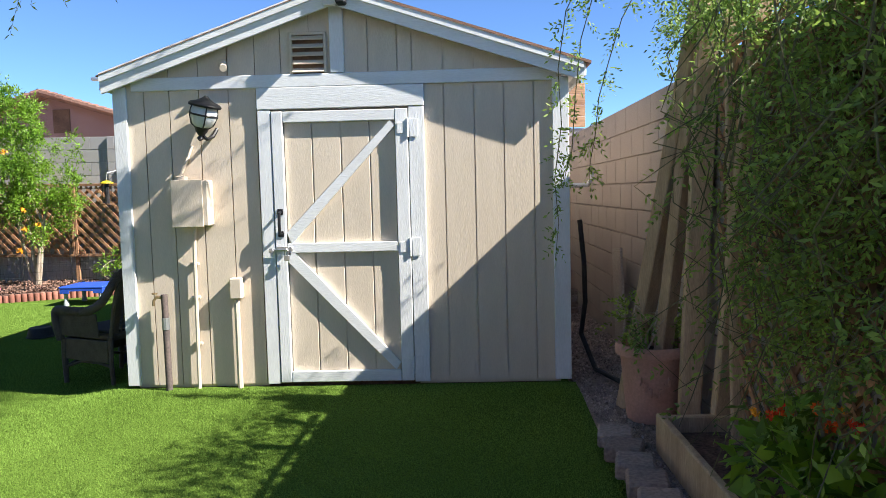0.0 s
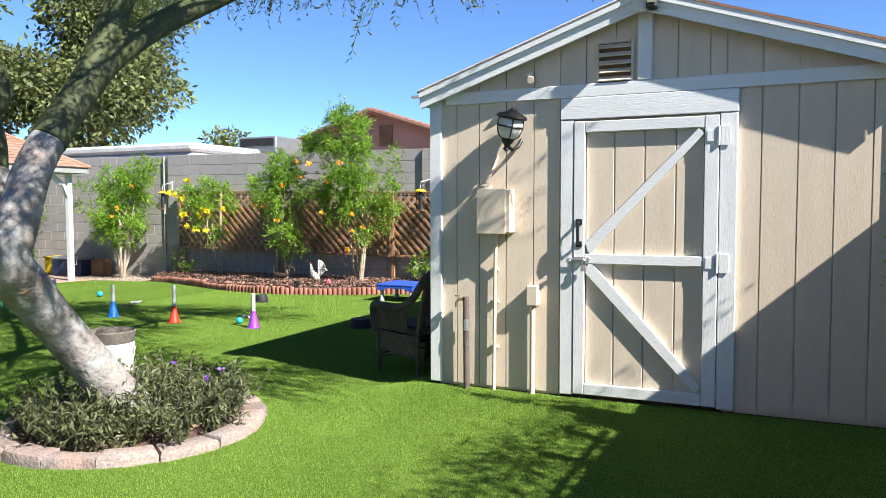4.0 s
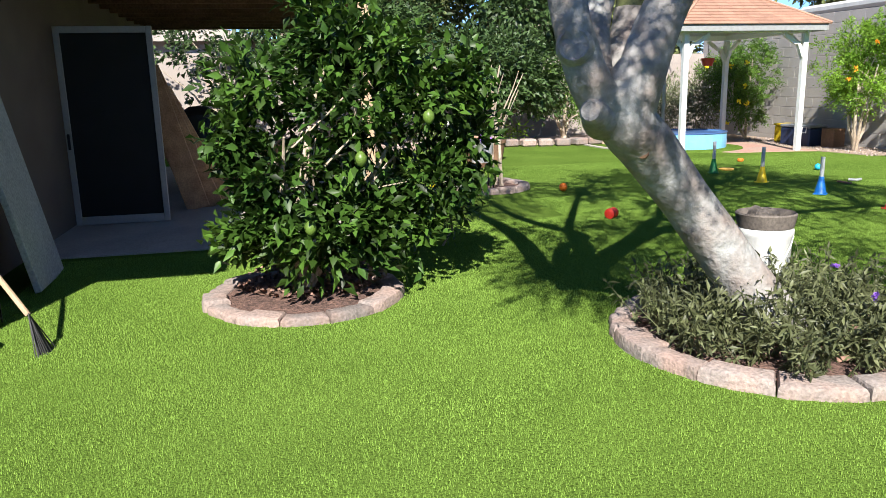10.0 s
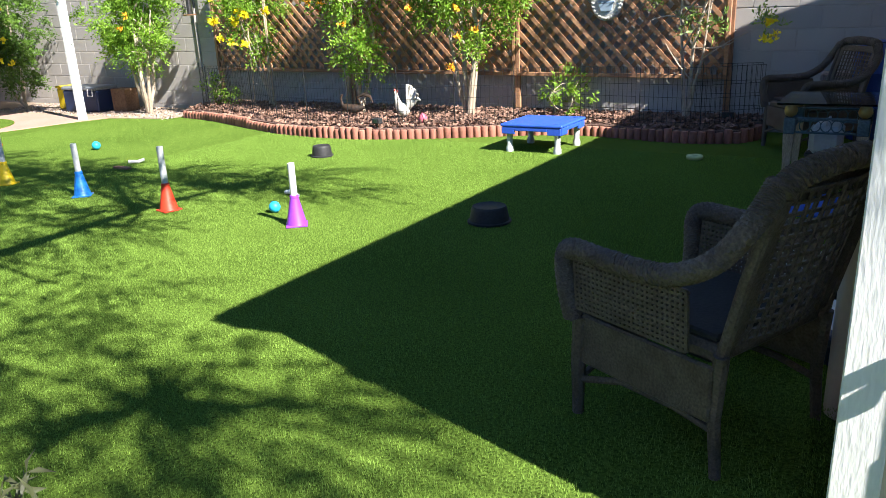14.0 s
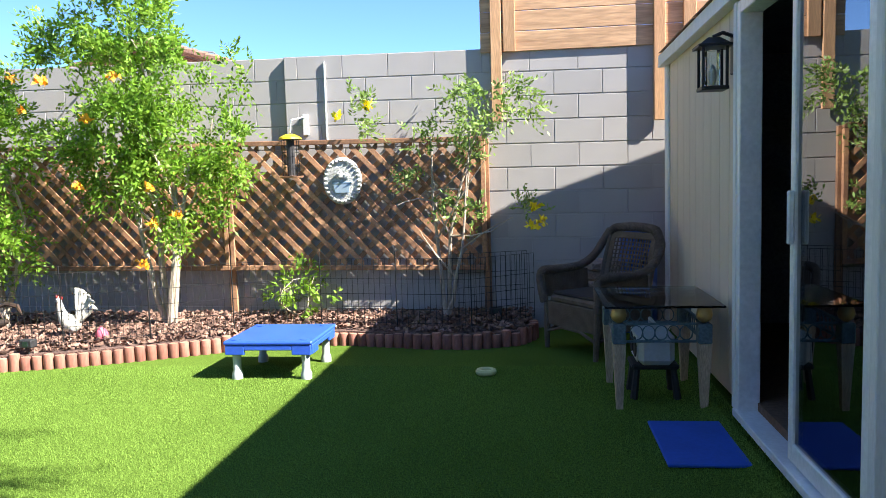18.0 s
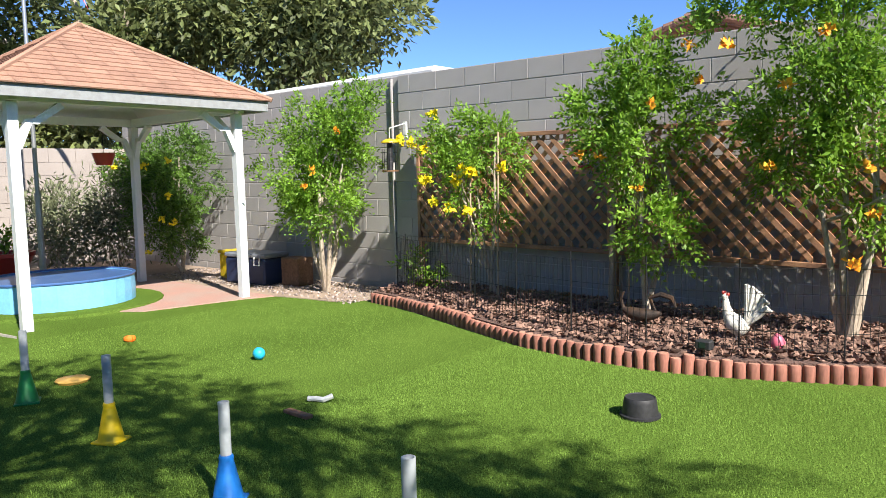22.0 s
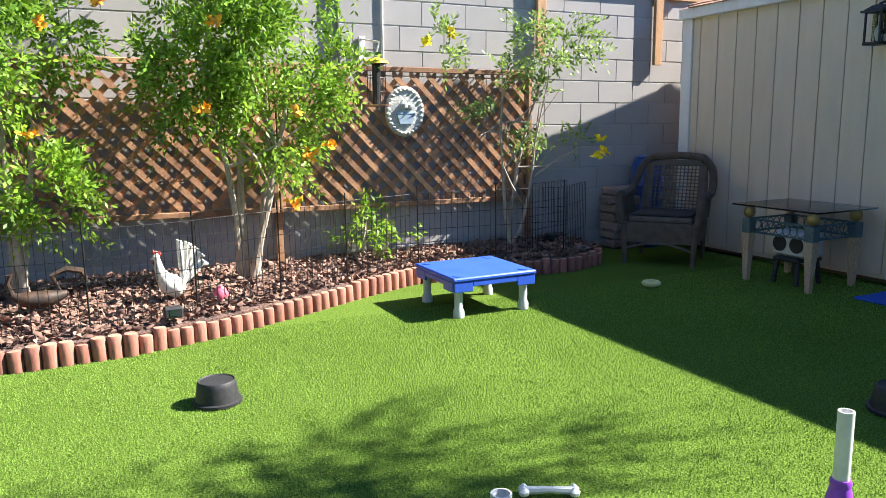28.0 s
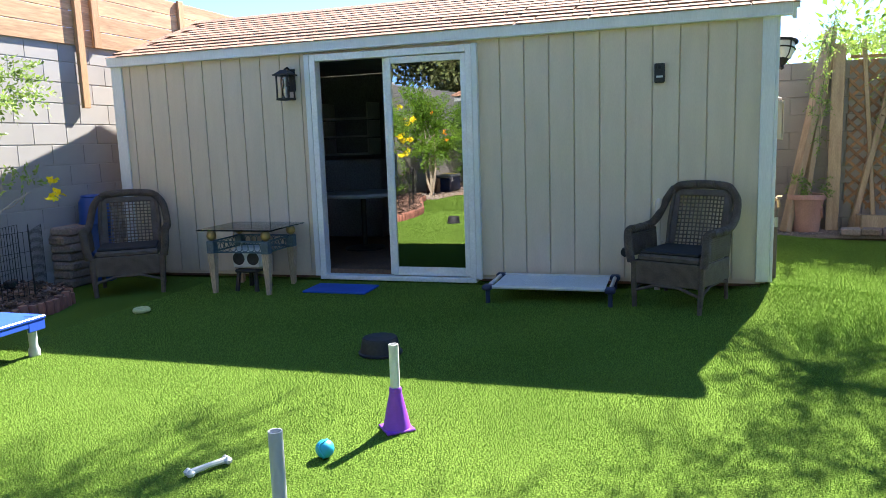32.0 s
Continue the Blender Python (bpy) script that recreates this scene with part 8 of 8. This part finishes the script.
for k, (y0, z1, lean, w) in enumerate(((-4.98, 1.5, 15, 0.12), (-4.82, 1.6, 20, 0.1), (-4.7, 1.4, 24, 0.09), (-5.0, 1.25, 22, 0.1))):
    single("lumber_board", Shape().box(-0.02, 0.02, -w, w, 0, z1, 0.004, pose(-6.35 - 0.12 * k, y0 + 0.12, 0.02, lean, 0, 0)), WOODX, "tan lumber board leaning under the patio", "board", "leaning lumber boards")
cab = thing("wood_cabinet", "tan wooden drawer cabinet on the patio", "cabinet", at=pose(-8.0, -4.45, 0.016))
part("body", Shape().box(-0.3, 0.3, -0.55, 0.55, 0, 0.62, 0.01), WOODX, cab)
for z in (0.06, 0.25, 0.44):
    part("drawer", Shape().box(0.301, 0.318, -0.5, 0.5, z, z + 0.16, 0.005), WOODX, cab)
gr = thing("covered_grill", "black covered grill beside the cabinet", "grill", at=pose(-8.6, -5.0, 0.016))
part("cover", Shape().lathe([(0.3, 0.0), (0.32, 0.5), (0.34, 0.75), (0.28, 0.95), (0.12, 1.05), (0.0, 1.06)], 16), BLACKPLASTIC, gr, smooth=True)
bd = thing("white_panel", "tall white panel leaning against the house", "panel")
part("panel", Shape().box(-0.4, 0.4, -0.02, 0.02, 0, 1.78, 0.004, pose(-3.42, -5.56, 0.0, 12, -3, 5)), mat("dull_white_panel", (0.5, 0.5, 0.47), (0.42, 0.42, 0.4), 0.7, 3, 50, 0.2), bd)
br = thing("broom", "wooden-handled broom leaning on the wall", "broom")
part("handle", Shape().tube([(-1.86, -5.22, 0.2), (-2.0, -5.74, 1.05)], 0.014, 8), WOOD, br, smooth=True)
bs_ = Shape()
for k in range(36):
    a = RNG.uniform(-0.05, 0.05)
    bs_.tube([(-1.86 + a * 0.4, -5.22 + a * 0.2, 0.21), (-1.85 + a * 1.6 + RNG.uniform(-0.02, 0.02), -5.16 + RNG.uniform(-0.03, 0.03), 0.0)], [0.004, 0.003], 4)
part("bristles", bs_, BLACKPLASTIC, br)
ob = thing("wire_roll", "roll of dark wire mesh against the house", "wire roll")
wr = Shape()
for z in np.arange(0.05, 1.05, 0.07):
    wr.tube([(-2.35 + 0.2 * math.cos(a), -5.73 + 0.2 * math.sin(a), z) for a in np.linspace(0, 6.283, 17)], 0.006, 4)
for a in np.linspace(0, 6.283, 22):
    wr.tube([(-2.35 + 0.2 * math.cos(a), -5.73 + 0.2 * math.sin(a), 0.02), (-2.35 + 0.2 * math.cos(a), -5.73 + 0.2 * math.sin(a), 1.05)], 0.006, 4)
part("mesh", wr, BLACKMETAL, ob)
ob = thing("paving_slab", "pale concrete slab lying on the turf", "slab")
part("slab", Shape().prism([(-2.2, -5.6), (-1.98, -5.42), (-1.75, -5.42), (-1.7, -5.8), (-2.2, -5.9)], 2, 0.001, 0.05), CONCRETE, ob)

# ---- beyond the walls ----
PINKST = mat("pink_stucco", (0.36, 0.22, 0.185), (0.32, 0.195, 0.165), 0.95, 1, 60, 0.3, 0.01)
TILE = mat("brown_roof_tile", (0.30, 0.17, 0.12), (0.22, 0.12, 0.09), 0.9, 3, 40, 0.4, 0.01)
nh = thing("neighbour_house", "pink stucco house with a brown tiled gable roof", "house")
nx, ny, nzp = -8.46, 14.0, 4.05
hw, drop = 4.2, 1.28
part("gable_wall", Shape().prism([(nx - hw, -0.05), (nx + hw, -0.05), (nx + hw, nzp - drop - 0.05), (nx, nzp - 0.06), (nx - hw, nzp - drop - 0.05)], 1, ny, ny + 9), PINKST, nh)
for sg in (-1, 1):
    r = part("roof", Shape().prism([(nx, nzp - 0.05), (nx + sg * (hw + 0.4), nzp - drop * (hw + 0.4) / hw - 0.05), (nx + sg * (hw + 0.4), nzp - drop * (hw + 0.4) / hw + 0.06), (nx, nzp + 0.06)], 1, ny - 0.35, ny + 9.3), TILE, nh)
    for k in range(22):
        t = k / 22 * (hw + 0.4)
        part("edge_tile", Shape().tube([(nx + sg * t, ny - 0.36, nzp + 0.06 - drop * t / hw), (nx + sg * (t + 0.22), ny - 0.36, nzp + 0.075 - drop * (t + 0.22) / hw)], [0.075, 0.085], 7), TILE, r)
part("attic_vent", Shape().box(nx + 0.1, nx + 0.55, ny - 0.03, ny - 0.002, nzp - 0.95, nzp - 0.35), DARKWOOD, nh)
rv = thing("trailer_roof", "white parked trailer beyond the wall", "trailer")
part("body", Shape().box(-14.6, -10.05, 8.2, 10.6, 0.3, 2.62, 0.08), WHITEPL, rv)
part("roof", Shape().box(-14.65, -10.0, 8.15, 10.65, 2.62, 2.82, 0.09), WHITEPL, rv)
part("wheel", Shape().lathe([(0.33, -0.1), (0.35, -0.05), (0.35, 0.05), (0.33, 0.1)], 18, pose(-12.0, 8.3, 0.3, 90)), BLACKPLASTIC, rv)
ac = thing("roof_cooler", "grey evaporative cooler on a roof beyond", "cooler")
part("case", Shape().box(-11.05, -9.8, 11.0, 12.2, 2.75, 3.2, 0.03), GALV, ac)
part("grille", Shape().box(-10.98, -9.88, 10.985, 10.998, 2.95, 3.15, 0), BLACKPLASTIC, ac)
part("stand", Shape().box(-10.9, -9.9, 11.1, 12.1, -0.05, 2.748, 0), PINKST, ac)
sl = thing("street_lamp", "grey street lamp above the far roofs", "street lamp")
part("pole", Shape().tube([(-15.0, 33.0, 0), (-15.0, 33.0, 7.0), (-15.6, 33.0, 7.5), (-16.4, 33.0, 7.6)], [0.09, 0.07, 0.05, 0.04], 8), GALV, sl, smooth=True)
part("head", Shape().box(-16.9, -16.35, 32.85, 33.15, 7.5, 7.66, 0.04), GALV, sl)
h2 = thing("neighbour_house", "pale house with dark solar panels beyond the patio", "house")
part("wall", Shape().box(-24, -17.5, -13, -4.2, -0.05, 2.5, 0), PALEWALL, h2)
part("roof", Shape().prism([(-13.3, 2.45), (-3.9, 2.45), (-8.6, 3.5)], 0, -24.3, -17.2), CONCRETE, h2)
for k in range(3):
    part("solar_panel", Shape().box(-17.9, -17.0, -0.5, 0.5, 0, 0.05, 0.004, pose(-2.5, -5.6 - 1.05 * k, 2.9 + 0.23 * k, -12.5)), BLACKMETAL, h2)

# ---- the yard's plan lies slightly askew of the shed's front ----
def settle_points(p):
    q = p.copy()
    x, y = p[:, 0], p[:, 1]
    w = np.clip((-y - 0.5) / 2, 0, 1)
    q[:, 0] = 0.027 + 1.0057 * x - 0.0116 * np.maximum(y, 0) - 0.33 * w
    q[:, 1] = -0.0105 + 0.0011 * x + y + 0.0512 * np.maximum(y, 0) + 0.08 * w
    q[:, 2] = p[:, 2] * (1 + 0.0056 * np.clip(y, 0, 6.2))
    return q


def settle_lattice(p):
    """The panels follow the wall's sloping courses."""
    q = settle_points(p)
    q[:, 2] += 0.0125 * (-1.4 - p[:, 0])
    return q


def settle_strip(p):
    """The gravel strip lies as high as the shed's front."""
    return p + np.array([0.0, 0.0, 0.065])


def settle_bed(p):
    """Things rooted in the mulch stand on its raised surface."""
    q = settle_points(p)
    q[:, 2] += 0.09
    return q


GABLE_X = ((-0.1, -0.1), (-0.02, -0.02), (0.445, 0.383), (1.03, 0.957), (1.265, 1.187), (2.13, 2.03), (2.167, 2.075), (3.14, 3.034), (3.3, 3.194))


def settle_gable(p):
    q = p.copy()
    q[:, 0] = np.interp(p[:, 0], [a for a, b in GABLE_X], [b for a, b in GABLE_X])
    q[:, 2] = p[:, 2] + 0.085 - 0.006 * np.clip(p[:, 1], 0, 6)
    return q


def settle_door(p):
    """The sliding door's opening in the long side."""
    q = p.copy()
    q[:, 1] = 2.305 + (p[:, 1] - 2.11) * 0.9426
    q[:, 2] = p[:, 2] + 0.022
    return q


# ---- turf blades ----
TR = np.random.default_rng(71)
def area(x0, x1, y0, y1, n):
    return np.stack([TR.uniform(x0, x1, n), TR.uniform(y0, y1, n)], 1)
b = np.concatenate([area(-1.6, 3.06, -5.95, 0.0, 480000), area(-6.2, 0.0, -1.2, 5.0, 560000), area(-9.5, -6.2, -1.0, 5.5, 75000), area(-5.0, -1.6, -5.6, -1.0, 300000)])
keep = ~((b[:, 0] > -0.03) & (b[:, 1] > -0.03))
for cx, cy, r in ((-1.41, -1.49, 0.80), (-2.833, -3.775, 0.605)):
    keep &= (b[:, 0] - cx) ** 2 + (b[:, 1] - cy) ** 2 > r * r
border = settle_points(np.array([(x, y, 0.0) for x, y in EDGE[1:-2]]))
ey = np.interp(b[:, 0], border[:, 0], border[:, 1])
keep &= (b[:, 1] < ey - 0.03) & ~((b[:, 0] < -4.35) & (b[:, 1] < -3.2))
b = b[keep]
n = len(b)
a = TR.uniform(0, 2 * math.pi, n)
h = TR.uniform(0.007, 0.0135, n)
lean = TR.uniform(0.0, 0.6, n) * h
wv = TR.uniform(0.0008, 0.0015, n)
z0 = rise(b[:, 0], b[:, 1])
P0 = np.stack([b[:, 0] - np.sin(a) * wv, b[:, 1] + np.cos(a) * wv, z0 - 0.001], 1)
P1 = np.stack([b[:, 0] + np.sin(a) * wv, b[:, 1] - np.cos(a) * wv, z0 - 0.001], 1)
P2 = np.stack([b[:, 0] + np.cos(a) * lean, b[:, 1] + np.sin(a) * lean, z0 + h], 1)
verts = np.stack([P0, P1, P2], 1).reshape(-1, 3)
tagged(part("turf_blades", np_mesh("turf_blades", verts, np.arange(3 * n).reshape(-1, 3)), BLADE), "short bright green turf blades", "turf", kind="stuff")

def settle_x(ob):
    """Where a thing stands along x."""
    first = ob if ob.type == "MESH" else ob.children[0]
    return first.data.vertices[0].co.x


def reshape(ob, how):
    if ob.matrix_basis != Matrix.Identity(4):
        ob.location = how(np.array([ob.location[:]]))[0]
        return
    if ob.type == "MESH":
        co = np.empty(len(ob.data.vertices) * 3, np.float32)
        ob.data.vertices.foreach_get("co", co)
        ob.data.vertices.foreach_set("co", how(co.reshape(-1, 3)).astype(np.float32).ravel())
        ob.data.update()
    for child in ob.children:
        reshape(child, how)


FIXED = {"ground", "lawn", "turf_blades", "palo_verde_tree", "wall_east", "south_wall",
         "pipe_rack", "wall_vine", "wicker_chair", "plastic_barrel", "sun", "agility_cone", "rubber_bowl", "toy_ball", "ring_toy", "red_toy", "flying_disc",
         "chew_ring", "toy_bone", "bent_pipe", "wood_offcut", "agility_table", "bucket", "stone_ring", "sapling", "ruellia_plants", "side_table", "step_stool", "speaker", "door_mat",
         "rooster_statue", "pink_toy", "metal_bird", "solar_light", "stone_stack", "dog_cot", "door_camera", "vent_pipe", "drain_cap", "gazebo", "flag_pole", "wall_plaque", "bird_feeder", "nectar_feeder"}
STRIP = {"gravel_path", "gravel_stones", "flower_pot", "timber_post", "planter_box", "trellis_panel", "paver_edge", "leaning_board", "paver_pile", "black_hose", "lantana_plant"}
GABLE = {"shed", "gable_door", "gable_vent", "wall_lamp", "electric_box", "outlet_box", "garden_tap", "gable_socket", "flood_light", "peak_block", "shed_lining", "shelf_unit", "work_table", "picture_frame"}
for ob in list(scene.collection.all_objects):
    if ob.parent or ob.type not in ("MESH", "EMPTY"):
        continue
    kind_name = ob.name.split(".")[0]
    if kind_name in GABLE:
        reshape(ob, settle_gable)
    elif kind_name in ("sliding_door", "wall_lantern"):
        reshape(ob, settle_door)
    elif kind_name in ("garden_lattice", "lattice_post"):
        reshape(ob, settle_lattice)
    elif kind_name in ("yellow_bells_shrub", "rose_bush", "wire_fence", "bamboo_stake", "garden_stake") and -8.6 < settle_x(ob) < 0:
        reshape(ob, settle_bed)
    elif kind_name in STRIP or kind_name == "pot_plant" and settle_x(ob) > 0:
        reshape(ob, settle_strip)
    elif kind_name not in FIXED:
        reshape(ob, settle_points)
